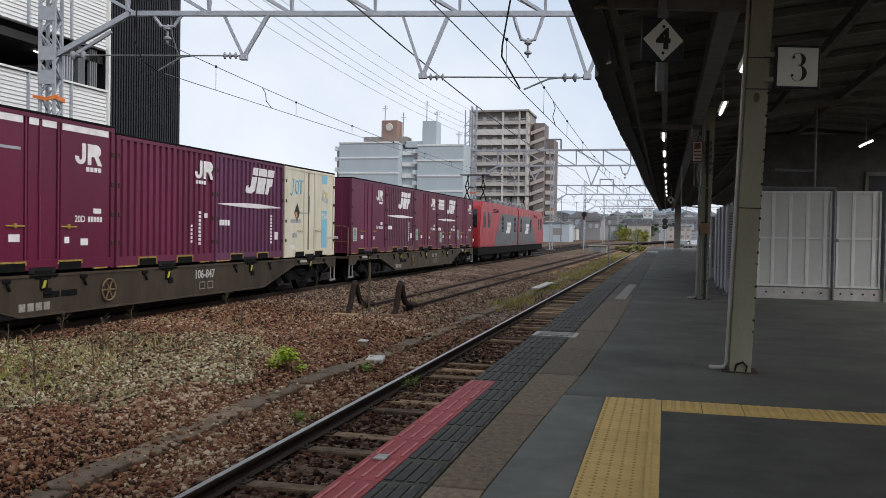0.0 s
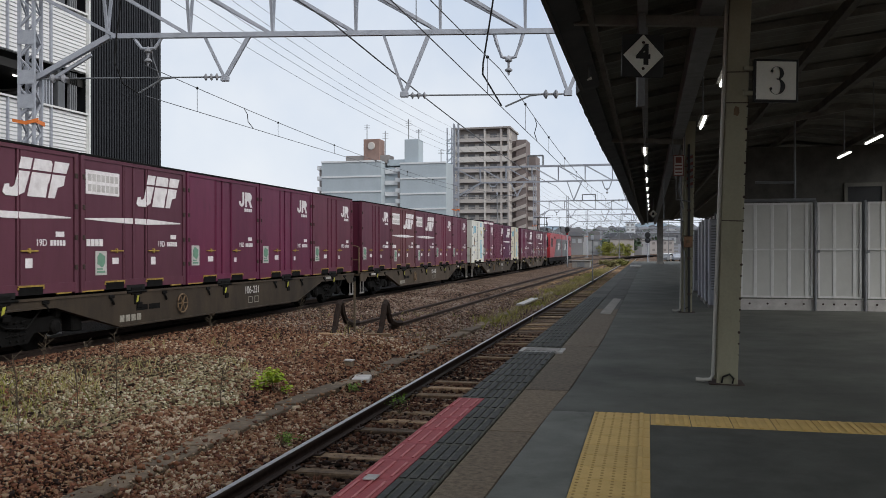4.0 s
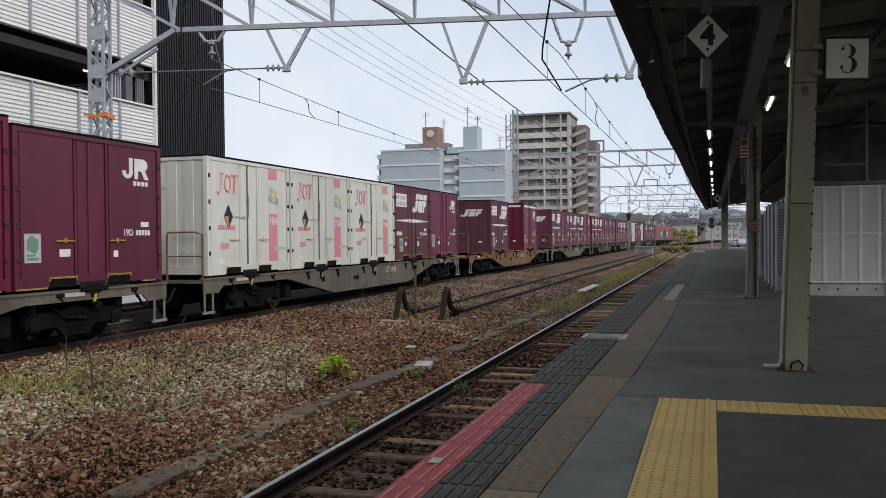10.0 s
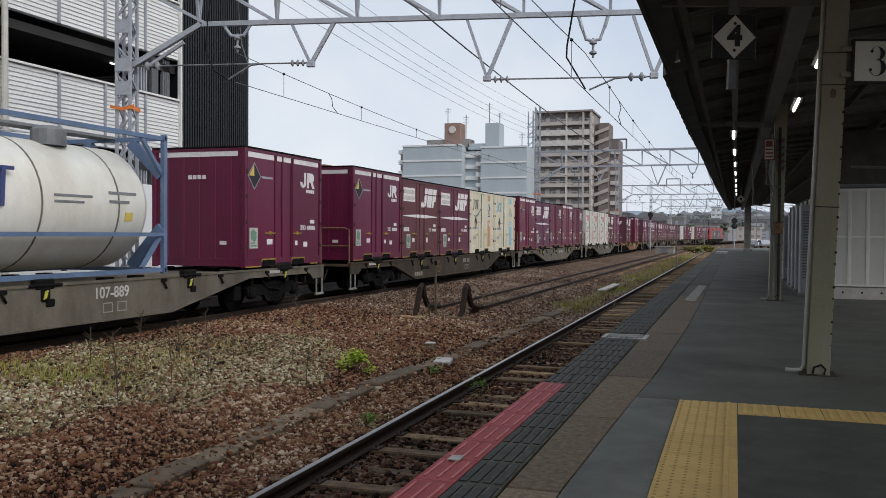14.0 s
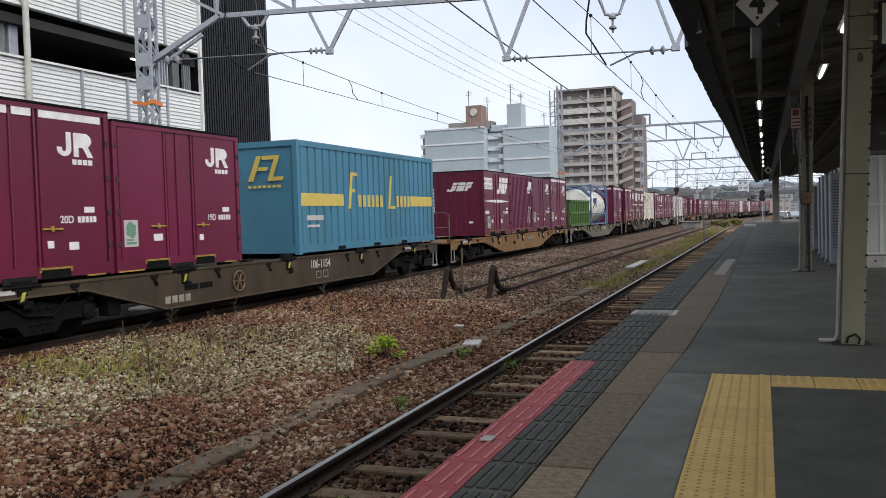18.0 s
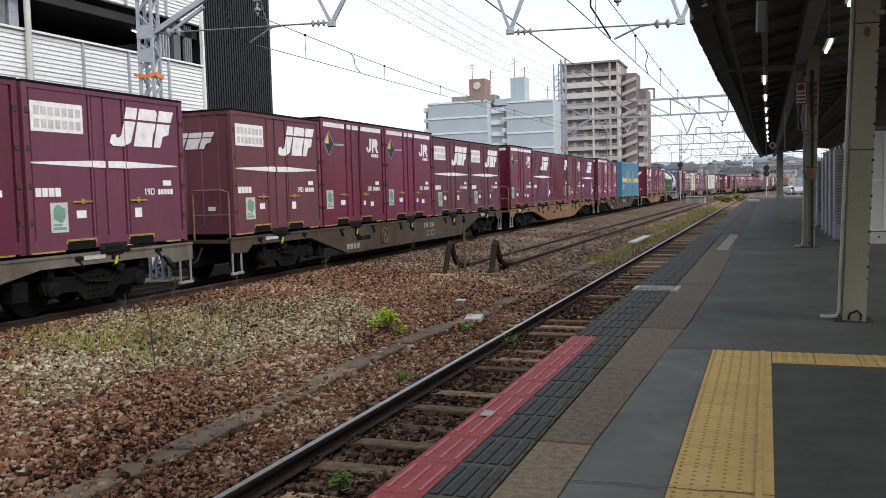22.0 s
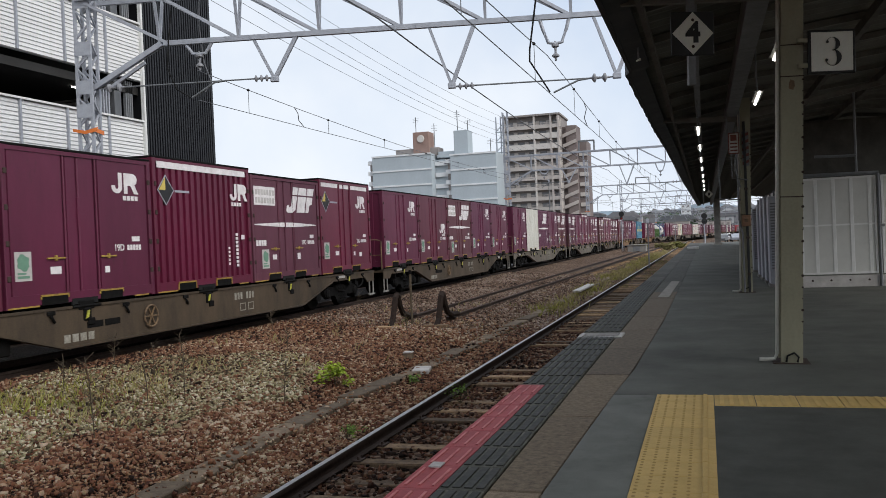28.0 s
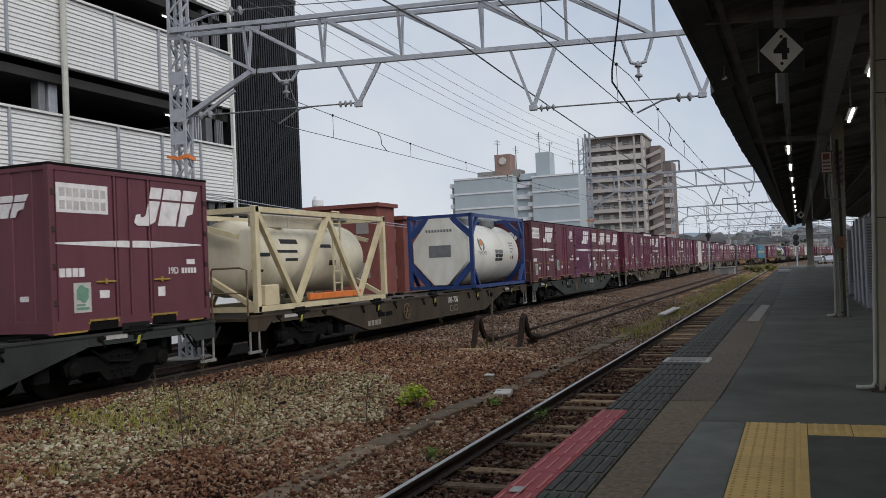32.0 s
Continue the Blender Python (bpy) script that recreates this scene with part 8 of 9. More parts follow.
def make_tank(kind):
    """A tank container: a barrel in an open frame, 5.85 m long."""
    L, h = 5.85, 2.15 if kind == "cream" else 2.55
    thin = 0.075 if kind == "pale" else 0.11
    hw = CW / 2
    frame_m, shell, lab = {"pale": (PALEBLUE, TANKW, "white tank container in a pale blue frame"),
                           "navy": (NAVY, TANKW, "white tank container with octagonal end plate in navy frame"),
                           "cream": (CREAMF, CREAMY, "cream tank container in a braced cream frame")}[kind]
    c = thing("tank_container", lab, "tank container", pose(0, 0, 0))
    r = 1.08 if kind != "cream" else 0.82
    zc = 0.12 + r if kind != "cream" else 1.12
    bm = bmesh.new()
    e = L / 2 - (0.12 if kind != "cream" else 0.25)
    lathe(bm, (0, -e, zc), (0, e, zc), [(0, r * 0.35), (0.012, r * 0.68), (0.035, r * 0.9), (0.07, r), (0.93, r), (0.965, r * 0.9), (0.988, r * 0.68), (1, r * 0.35)], 40)
    part("barrel", bm, shell, c, smooth=True)
    bm = bmesh.new()
    for k in range(3):
        y = -e * 0.62 + e * 1.24 * k / 2
        lathe(bm, (0, y - 0.02, zc), (0, y + 0.02, zc), [(0, r), (0.1, r + 0.006), (0.9, r + 0.006), (1, r)], 40)
    part("hoop", bm, HOOP if kind == "pale" else shell, c)
    for sy in (-1, 1):
        for sx in (-1, 1):
            bm = bmesh.new()
            x0, x1 = sorted((sx * hw, sx * (hw - thin - 0.02)))
            y0, y1 = sorted((sy * L / 2, sy * (L / 2 - thin - 0.02)))
            bevel_box(bm, x0, y0, 0, x1, y1, h, 0.01)
            part("corner_post", bm, frame_m, c)
    for z in (0.07, h - 0.07):
        for s in (-1, 1):
            for a, b in (((s * (hw - 0.07), -L / 2, z), (s * (hw - 0.07), L / 2, z)), ((-hw, s * (L / 2 - 0.07), z), (hw, s * (L / 2 - 0.07), z))):
                bm = bmesh.new()
                bar(bm, a, b, thin)
                part("rail", bm, frame_m, c)
    def brace(a, b, w, d=None):
        q = bmesh.new()
        bar(q, a, b, w, d)
        part("brace", q, frame_m, c)
    if kind == "cream":
        n = 4
        for s in (-1, 1):
            for k in range(n):
                a, b = -L / 2 + 0.1 + (L - 0.2) * k / n, -L / 2 + 0.1 + (L - 0.2) * (k + 1) / n
                z = (h - 0.1, 0.1) if k % 2 == 0 else (0.1, h - 0.1)
                brace((s * (hw - 0.06), a, z[0]), (s * (hw - 0.06), b, z[1]), 0.11)
            brace((-hw + 0.1, s * (L / 2 - 0.07), 0.1), (0, s * (L / 2 - 0.07), 0.7), 0.1)
            brace((hw - 0.1, s * (L / 2 - 0.07), 0.1), (0, s * (L / 2 - 0.07), 0.7), 0.1)
            brace((-hw + 0.1, s * (L / 2 - 0.07), h - 0.1), (hw - 0.5, s * (L / 2 - 0.07), h - 0.6), 0.1)
    else:
        for s in (-1, 1):
            for q in (-1, 1):
                for z0, z1 in ((0.12, 0.75), (h - 0.12, h - 0.75)):
                    brace((s * (hw - 0.07), q * (L / 2 - 0.65), z0), (s * (hw - 0.07), q * (L / 2 - 0.07), z1), thin - 0.01)
                    brace((s * (hw - 0.75), q * (L / 2 - 0.07), z0), (s * (hw - 0.07), q * (L / 2 - 0.07), z1 if z0 > 1 else z1 + 0.1), 0.1, 0.2)
        if kind == "pale":
            for s in (-1, 1):
                brace((s * (hw - 0.04), -L / 2, 0.72), (s * (hw - 0.04), L / 2, 0.72), 0.07)
    # walkway, hatches, ladder
    bm = bmesh.new()
    for y in (-1.1, 0.9):
        lathe(bm, (0.35, y, zc + r - 0.1), (0.35, y, zc + r + (0.1 if kind == "cream" else 0.22)), [(0, 0.28), (0.8, 0.28), (1, 0.2)], 14)
    tagged(part("hatch", bm, GALVD if kind != "cream" else CREAMF, c), kind="stuff")
    bm = bmesh.new()
    box(bm, -0.3, -L / 2 + 0.1, h - 0.06, 0.12, L / 2 - 0.1, h - 0.02)
    part("walkway", bm, GALVD, c)
    if kind == "navy":
        bm = bmesh.new()
        pts = [(-0.98, 0.95), (-0.24, 0.16), (0.24, 0.16), (0.98, 0.95), (0.98, 1.62), (0.36, 2.42), (-0.36, 2.42), (-0.98, 1.62)]
        plate(bm, [(x, -L / 2 + 0.02, z) for x, z in pts], (0, -0.03, 0))
        part("end_plate", bm, TANKW, c, "white octagonal end plate")
        bm = bmesh.new()
        plate(bm, [(-0.4, -L / 2 - 0.014, 1.1), (0.4, -L / 2 - 0.014, 1.1), (0.4, -L / 2 - 0.014, 1.5), (-0.4, -L / 2 - 0.014, 1.5)], (0, -0.004, 0))
        for k in range(9):
            plate(bm, [(-0.5 + 0.11 * k, -L / 2 - 0.014, 1.95), (-0.43 + 0.11 * k, -L / 2 - 0.014, 1.95), (-0.43 + 0.11 * k, -L / 2 - 0.014, 2.04), (-0.5 + 0.11 * k, -L / 2 - 0.014, 2.04)], (0, -0.004, 0))
        part("end_label", bm, GALVD, c)
        marks_list = ((-0.3, 0.5, zc - 0.28, zc - 0.04, BLACKM), (-0.32, 0.52, zc - 0.02, zc + 0.12, GALVD), (1.35, 1.85, zc + 0.36, zc + 0.4, GALVD), (1.35, 1.7, zc + 0.26, zc + 0.3, GALVD), (1.4, 1.75, zc + 0.14, zc + 0.18, GALVD),
                      (1.4, 1.6, zc + 0.02, zc + 0.06, GALVD), (1.4, 1.52, zc - 0.22, zc - 0.1, ORANGE), (1.62, 1.74, zc - 0.22, zc - 0.1, BLACKM))
        bm = bmesh.new()
        for k in range(8):
            u = -2.1 + 0.105 * k
            for u0, u1, v0, v1 in ((u, u + 0.025, -0.05, 0.07), (u + 0.025, u + 0.08, (0.045, -0.05, 0.0)[k % 3], (0.07, -0.025, 0.025)[k % 3])):
                bm.faces.new([bm.verts.new((math.sqrt((r + 0.008) ** 2 - v * v), w, zc + v)) for w, v in ((u0, v0), (u1, v0), (u1, v1), (u0, v1))])
        for s, lo, hi in ((-1, 2.0, 4.4), (1, -1.2, 1.2)):
            for k in range(6):
                q = [lo + (hi - lo) * (k + j) / 6 for j in (0, 1)]
                ring_pts = [(0.16, q[0]), (0.3 - 0.05 * abs(k - 2.5) / 2.5, q[0]), (0.3 - 0.05 * abs(k - 1.5) / 2.5, q[1]), (0.16, q[1])]
                bm.faces.new([bm.verts.new((math.sqrt((r + 0.008) ** 2 - (0.3 + d * math.sin(a)) ** 2), -1.7 + d * math.cos(a), zc + 0.3 + d * math.sin(a))) for d, a in ring_pts])
        em = part("emblem", bm, GALVD, c, "grey emblem round an orange ball")
        bm = bmesh.new()
        bm.faces.new([bm.verts.new((math.sqrt((r + 0.012) ** 2 - (0.36 + 0.12 * math.sin(a)) ** 2), -1.7 + 0.12 * math.cos(a), zc + 0.36 + 0.12 * math.sin(a))) for a in [k * math.tau / 14 for k in range(14)]])
        part("ball", bm, WARN, em, "orange ball")
    elif kind == "pale":
        marks_list = ((0.25, 1.1, zc + 0.12, zc + 0.16, GALVD), (0.25, 0.9, zc + 0.02, zc + 0.06, GALVD), (1.5, 2.2, zc + 0.2, zc + 0.25, GALVD), (1.5, 2.0, zc + 0.05, zc + 0.1, GALVD), (1.9, 2.1, zc - 0.25, zc - 0.1, YELLOWM))
    else:
        marks_list = ((-1.4, -0.7, zc + 0.3, zc + 0.4, BLACKM), (-1.6, -0.8, zc + 0.1, zc + 0.16, BLACKM), (-1.3, -0.8, zc - 0.08, zc - 0.02, BLACKM), (0.1, 0.75, zc + 0.22, zc + 0.3, BLACKM), (0.6, 0.9, zc - 0.2, zc - 0.08, BLACKM), (-2.5, -1.9, zc + 0.02, zc + 0.1, BLACKM), (-2.5, -2.1, zc - 0.3, zc - 0.25, BLACKM))
    for a, b, z0, z1, m in marks_list:
        bm = bmesh.new()
        x0, x1 = (math.sqrt(max(0.01, (r + 0.006) ** 2 - (z - zc) ** 2)) for z in (z0, z1))
        q = [bm.verts.new(v) for v in ((x0, a, z0), (x0, b, z0), (x1, b, z1), (x1, a, z1), (x0 - 0.02, a, z0), (x0 - 0.02, b, z0), (x1 - 0.02, b, z1), (x1 - 0.02, a, z1))]
        for fc in ((0, 1, 2, 3), (7, 6, 5, 4), (0, 4, 5, 1), (1, 5, 6, 2), (2, 6, 7, 3), (3, 7, 4, 0)):
            bm.faces.new([q[i] for i in fc])
        part("marking_bar", bm, m, c)
    if kind == "pale":
        bm = bmesh.new()
        ring_mark(bm, -1.75, zc - 0.1, 0.62, r - 0.005)
        part("emblem", bm, NAVYM, c)
    if kind == "cream":
        bm = bmesh.new()
        bevel_box(bm, hw - 0.1, -0.9, 0.16, hw - 0.02, 1.5, 0.3, 0.01)
        part("orange_beam", bm, WARN, c, "orange lower beam")
        for a, b in ((-2.7, -1.3), (-1.25, 0.25)):
            bm = bmesh.new()
            bevel_box(bm, hw - 0.34, a, h - 0.4, hw - 0.3, b, h - 0.13, 0.01)
            part("cover_sheet", bm, CREAMY, c, "cream splash sheet under the top rail")
        bm = bmesh.new()
        for s in (0.35, 0.7):
            bar(bm, (hw - 0.12, s, 0.3), (hw - 0.12, s, h - 0.1), 0.035)
        for k in range(7):
            bar(bm, (hw - 0.12, 0.35, 0.5 + 0.28 * k), (hw - 0.12, 0.7, 0.5 + 0.28 * k), 0.03)
        part("ladder", bm, CREAMF, c)
        bm = bmesh.new()
        bevel_box(bm, hw - 0.25, -2.6, 0.12, hw - 0.03, -2.1, 0.55, 0.02)
        part("valve_box", bm, CREAMF, c)
    return c


def make_open_box():
    """A green open-topped container with ribbed steel sides."""
    L, h = 5.85, 1.55
    hw = CW / 2
    c = thing("open_container", "leaf-green open-topped container with ribbed steel sides", "container", pose(0, 0, 0))
    bm = bmesh.new()
    for s in (-1, 1):
        x0, x1 = sorted((s * (hw - 0.1), s * (hw - 0.06)))
        box(bm, x0, -L / 2 + 0.06, 0.12, x1, L / 2 - 0.06, h - 0.05)
        y0, y1 = sorted((s * (L / 2 - 0.1), s * (L / 2 - 0.06)))
        box(bm, -hw + 0.1, y0, 0.12, hw - 0.1, y1, h - 0.05)
    box(bm, -hw + 0.1, -L / 2 + 0.1, 0.12, hw - 0.1, L / 2 - 0.1, 0.2)
    part("body", bm, GREENBOX, c)
    bm = bmesh.new()
    bevel_box(bm, hw - 0.06, -0.04, 0.2, hw - 0.01, 0.04, h - 0.1, 0.008)
    rib = mesh_of(bm, "rib", GREENBOX)
    for k in range(11):
        shared("rib", rib, c, (0, -L / 2 + 0.4 + 0.505 * k, 0))
    bm = bmesh.new()
    for z in (0.1, h - 0.07, 0.8):
        for s in (-1, 1):
            bar(bm, (s * (hw - 0.05), -L / 2, z), (s * (hw - 0.05), L / 2, z), 0.1)
            bar(bm, (-hw, s * (L / 2 - 0.05), z), (hw, s * (L / 2 - 0.05), z), 0.1)
    part("rail", bm, GREENBOX, c)
    bm = bmesh.new()
    lump = random.Random(3)
    for k in range(12):
        for j in range(5):
            box(bm, -hw + 0.15 + 0.42 * j, -L / 2 + 0.15 + 0.46 * k, 0.3, -hw + 0.55 + 0.42 * j, -L / 2 + 0.58 + 0.46 * k, 1.2 + lump.uniform(0, 0.25))
    part("tarpaulin_load", bm, CREAMY, c, "pale yellow sheeted load")
    return c


def make_wagon(paint, label, belly=4.3, rise=6.2):
    """A flat container wagon, 19 m over its headstocks; z = 0 is the rail head."""
    w = thing("container_wagon", label, "wagon", pose(0, 0, 0), "container wagons of the train")
    hl = 9.3
    for s in (-1, 1):
        bm = bmesh.new()
        prof = [(-hl, 0.64), (-hl, 0.95), (hl, 0.95), (hl, 0.64), (8.75, 0.62), (8.55, 0.77), (rise, 0.77), (belly, 0.27), (-belly, 0.27), (-rise, 0.77), (-8.55, 0.77), (-8.75, 0.62)]
        x = 1.16 if s > 0 else -1.19
        plate(bm, [(x, y, z) for y, z in prof], (0.03, 0, 0))
        part("side_sill", bm, paint, w)
        bm = bmesh.new()
        bar(bm, (s * 1.15, -hl, 0.93), (s * 1.15, hl, 0.93), 0.12, 0.04)
        part("top_flange", bm, paint, w)
        bm = bmesh.new()
        run = [(-8.55, 0.765), (-rise, 0.765), (-belly, 0.265), (belly, 0.265), (rise, 0.765), (8.55, 0.765)]
        plate(bm, [(s * 1.16 - 0.07, y, z) for y, z in run] + [(s * 1.16 - 0.07, y, z + 0.03) for y, z in reversed(run)], (0.14, 0, 0))
        part("bottom_flange", bm, paint, w)
    bm = bmesh.new()
    box(bm, -1.12, -hl, 0.84, 1.12, hl, 0.9)
    part("deck", bm, paint, w)
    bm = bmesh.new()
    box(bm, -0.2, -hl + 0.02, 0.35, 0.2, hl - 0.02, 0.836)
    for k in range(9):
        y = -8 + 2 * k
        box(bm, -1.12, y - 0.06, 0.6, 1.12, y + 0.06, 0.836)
    part("underframe", bm, BOGIE, w, "black greasy underframe, its shade darkened into the colour")
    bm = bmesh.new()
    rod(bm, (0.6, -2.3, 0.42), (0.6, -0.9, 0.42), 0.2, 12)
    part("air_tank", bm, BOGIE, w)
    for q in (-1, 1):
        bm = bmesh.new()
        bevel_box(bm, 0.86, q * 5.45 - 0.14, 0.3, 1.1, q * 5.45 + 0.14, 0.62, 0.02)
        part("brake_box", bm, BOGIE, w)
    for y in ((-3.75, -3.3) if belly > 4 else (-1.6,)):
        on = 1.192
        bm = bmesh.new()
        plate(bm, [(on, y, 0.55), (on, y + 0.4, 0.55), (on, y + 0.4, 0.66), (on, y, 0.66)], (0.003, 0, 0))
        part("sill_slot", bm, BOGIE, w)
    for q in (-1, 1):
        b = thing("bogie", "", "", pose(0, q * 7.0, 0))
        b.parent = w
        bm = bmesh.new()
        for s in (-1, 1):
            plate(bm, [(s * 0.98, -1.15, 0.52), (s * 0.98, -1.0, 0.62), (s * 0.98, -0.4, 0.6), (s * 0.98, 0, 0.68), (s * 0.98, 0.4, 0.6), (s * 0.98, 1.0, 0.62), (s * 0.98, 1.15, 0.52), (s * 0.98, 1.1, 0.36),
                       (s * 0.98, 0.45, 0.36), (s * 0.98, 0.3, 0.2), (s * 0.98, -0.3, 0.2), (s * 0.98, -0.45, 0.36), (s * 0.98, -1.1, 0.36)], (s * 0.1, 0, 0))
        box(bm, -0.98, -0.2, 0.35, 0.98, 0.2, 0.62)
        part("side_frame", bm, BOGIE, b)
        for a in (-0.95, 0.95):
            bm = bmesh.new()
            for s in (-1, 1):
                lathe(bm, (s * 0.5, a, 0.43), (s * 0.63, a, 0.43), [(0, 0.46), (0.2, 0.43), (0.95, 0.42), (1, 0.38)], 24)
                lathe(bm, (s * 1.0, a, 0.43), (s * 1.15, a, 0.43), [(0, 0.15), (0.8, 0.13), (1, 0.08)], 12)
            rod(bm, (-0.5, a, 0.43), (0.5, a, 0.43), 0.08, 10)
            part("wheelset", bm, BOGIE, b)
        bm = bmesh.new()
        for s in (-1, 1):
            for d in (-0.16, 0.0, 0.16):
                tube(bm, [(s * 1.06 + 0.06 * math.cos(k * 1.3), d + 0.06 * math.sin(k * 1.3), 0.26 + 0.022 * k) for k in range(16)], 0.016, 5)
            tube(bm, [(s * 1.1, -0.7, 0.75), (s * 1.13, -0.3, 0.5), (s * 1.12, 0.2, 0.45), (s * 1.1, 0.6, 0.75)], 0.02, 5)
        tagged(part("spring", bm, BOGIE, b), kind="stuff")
    for q in (-1, 1):
        bm = bmesh.new()
        box(bm, -0.13, min(q * 9.25, q * 9.8), 0.72, 0.13, max(q * 9.25, q * 9.8), 0.96)
        bevel_box(bm, -0.18, min(q * 9.62, q * 9.82), 0.66, 0.18, max(q * 9.62, q * 9.82), 1.02, 0.03)
        part("coupler", bm, BOGIE, w)
        bm = bmesh.new()
        tube(bm, [(0.5, q * 9.3, 0.75), (0.5, q * 9.5, 0.5), (0.45, q * 9.7, 0.42), (0.4, q * 9.8, 0.6)], 0.025, 6)
        part("brake_hose", bm, RUBBER, w)
        bm = bmesh.new()
        for y in (q * 8.95, q * 9.25):
            bar(bm, (1.17, y, 0.22), (1.17, y, 0.66), 0.03)
        bar(bm, (1.17, q * 8.9, 0.23), (1.17, q * 9.3, 0.23), 0.05)
        part("step", bm, CONCRETE, w, "worn grey-white step")
    bm = bmesh.new()
    tube(bm, [(1.1, -9.2, 0.9), (1.1, -9.2, 1.85), (0.95, -9.22, 1.9), (0.3, -9.22, 1.9), (0.25, -9.2, 1.85), (0.25, -9.2, 0.9)], 0.022, 6)
    tube(bm, [(1.1, -9.2, 1.4), (0.25, -9.2, 1.4)], 0.018, 6)
    part("end_railing", bm, RAILDULL, w, "rusty tan end railing")
    if belly > 4:
        bm = bmesh.new()
        tube(bm, [(1.23, -2.05 + 0.2 * math.cos(k * math.tau / 16), 0.6 + 0.2 * math.sin(k * math.tau / 16)) for k in range(17)], 0.018, 6)
        for k in range(3):
            bar(bm, (1.23, -2.05 - 0.2 * math.cos(k * 1.05), 0.6 - 0.2 * math.sin(k * 1.05)), (1.23, -2.05 + 0.2 * math.cos(k * 1.05), 0.6 + 0.2 * math.sin(k * 1.05)), 0.022)
        rod(bm, (1.19, -2.05, 0.6), (1.25, -2.05, 0.6), 0.03, 8)
        part("brake_wheel", bm, RAILDULL, w, "rusty tan hand-brake wheel")
    bm = bmesh.new()
    for k in (0, 1, 2, 3, 4, 6, 7, 8, 9):
        y = -8.3 + 1.845 * k
        tube(bm, [(1.2, y, 0.86), (1.23, y + 0.04, 0.78), (1.21, y + 0.1, 0.72)], 0.022, 5)
        bevel_box(bm, 1.16, y - 0.05, 0.84, 1.22, y + 0.12, 0.9, 0.01)
    tagged(part("lashing_lever", bm, BOGIE, w), kind="stuff")
    bm = bmesh.new()
    for k in range(5):
        for d in (-1.45, 1.45):
            y = 7.38 - 3.69 * k + d
            for s in (-1, 1):
                bevel_box(bm, s * 1.02 - 0.1, y - 0.12, 0.9, s * 1.02 + 0.1, y + 0.12, 0.985, 0.01)
    tagged(part("container_seat", bm, BOGIE, w), kind="stuff")
    # the clamp in the middle of each container's place, with its lever
    clamp, lever = bmesh.new(), bmesh.new()
    for k in range(5):
        y = 7.28 - 3.677 * k
        bevel_box(clamp, 1.08, y - 0.19, 0.87, 1.212, y + 0.2, 1.03, 0.02)
        bevel_box(clamp, 1.15, y - 0.08, 0.68, 1.225, y + 0.1, 0.9, 0.02)
        bevel_box(clamp, 1.17, y + 0.02, 0.6, 1.215, y + 0.2, 0.72, 0.015)
        rod(clamp, (1.2, y - 0.34, 0.93), (1.2, y + 0.34, 0.93), 0.028, 6)
        plate(lever, [(1.232, y - 0.07, 0.72), (1.232, y - 0.01, 0.74), (1.232, y + 0.03, 0.86), (1.232, y - 0.03, 0.85)], (0.014, 0, 0))
    clamp = part("clamp", clamp, BOGIE, w, "black greasy container clamps")
    tagged(clamp, "black greasy container clamps", kind="stuff")
    tagged(part("clamp_lever", lever, LEVER, w), "yellow-green clamp levers", kind="stuff")
    bm = bmesh.new()
    for y0 in (-8.05, 6.55):
        box(bm, 1.192, y0, 0.835, 1.2, y0 + 0.5, 0.925)
    part("sill_plate", bm, PALECON, w, "pale label plates on the sill ends")
    bm = bmesh.new()
    for k in range(4 if paint is WAGON else 0):
        a = -4.3 + 0.19 * k
        plate(bm, [(1.1905, a, 0.36), (1.1905, a + 0.145, 0.36), (1.1905, a + 0.145, 0.49), (1.1905, a, 0.49)], (0.003, 0, 0))
    for y in (1.2, 1.55):
        for a, b, z0, z1 in ((y, y + 0.24, 0.4, 0.42), (y, y + 0.24, 0.55, 0.57), (y, y + 0.02, 0.42, 0.55), (y + 0.22, y + 0.24, 0.42, 0.55)):
            plate(bm, [(1.1905, a, z0), (1.1905, b, z0), (1.1905, b, z1), (1.1905, a, z1)], (0.003, 0, 0))
    tagged(part("white_mark", bm, CONCRETE if paint is WAGON_PALE else FADEDMARK, w), kind="stuff")
    return w


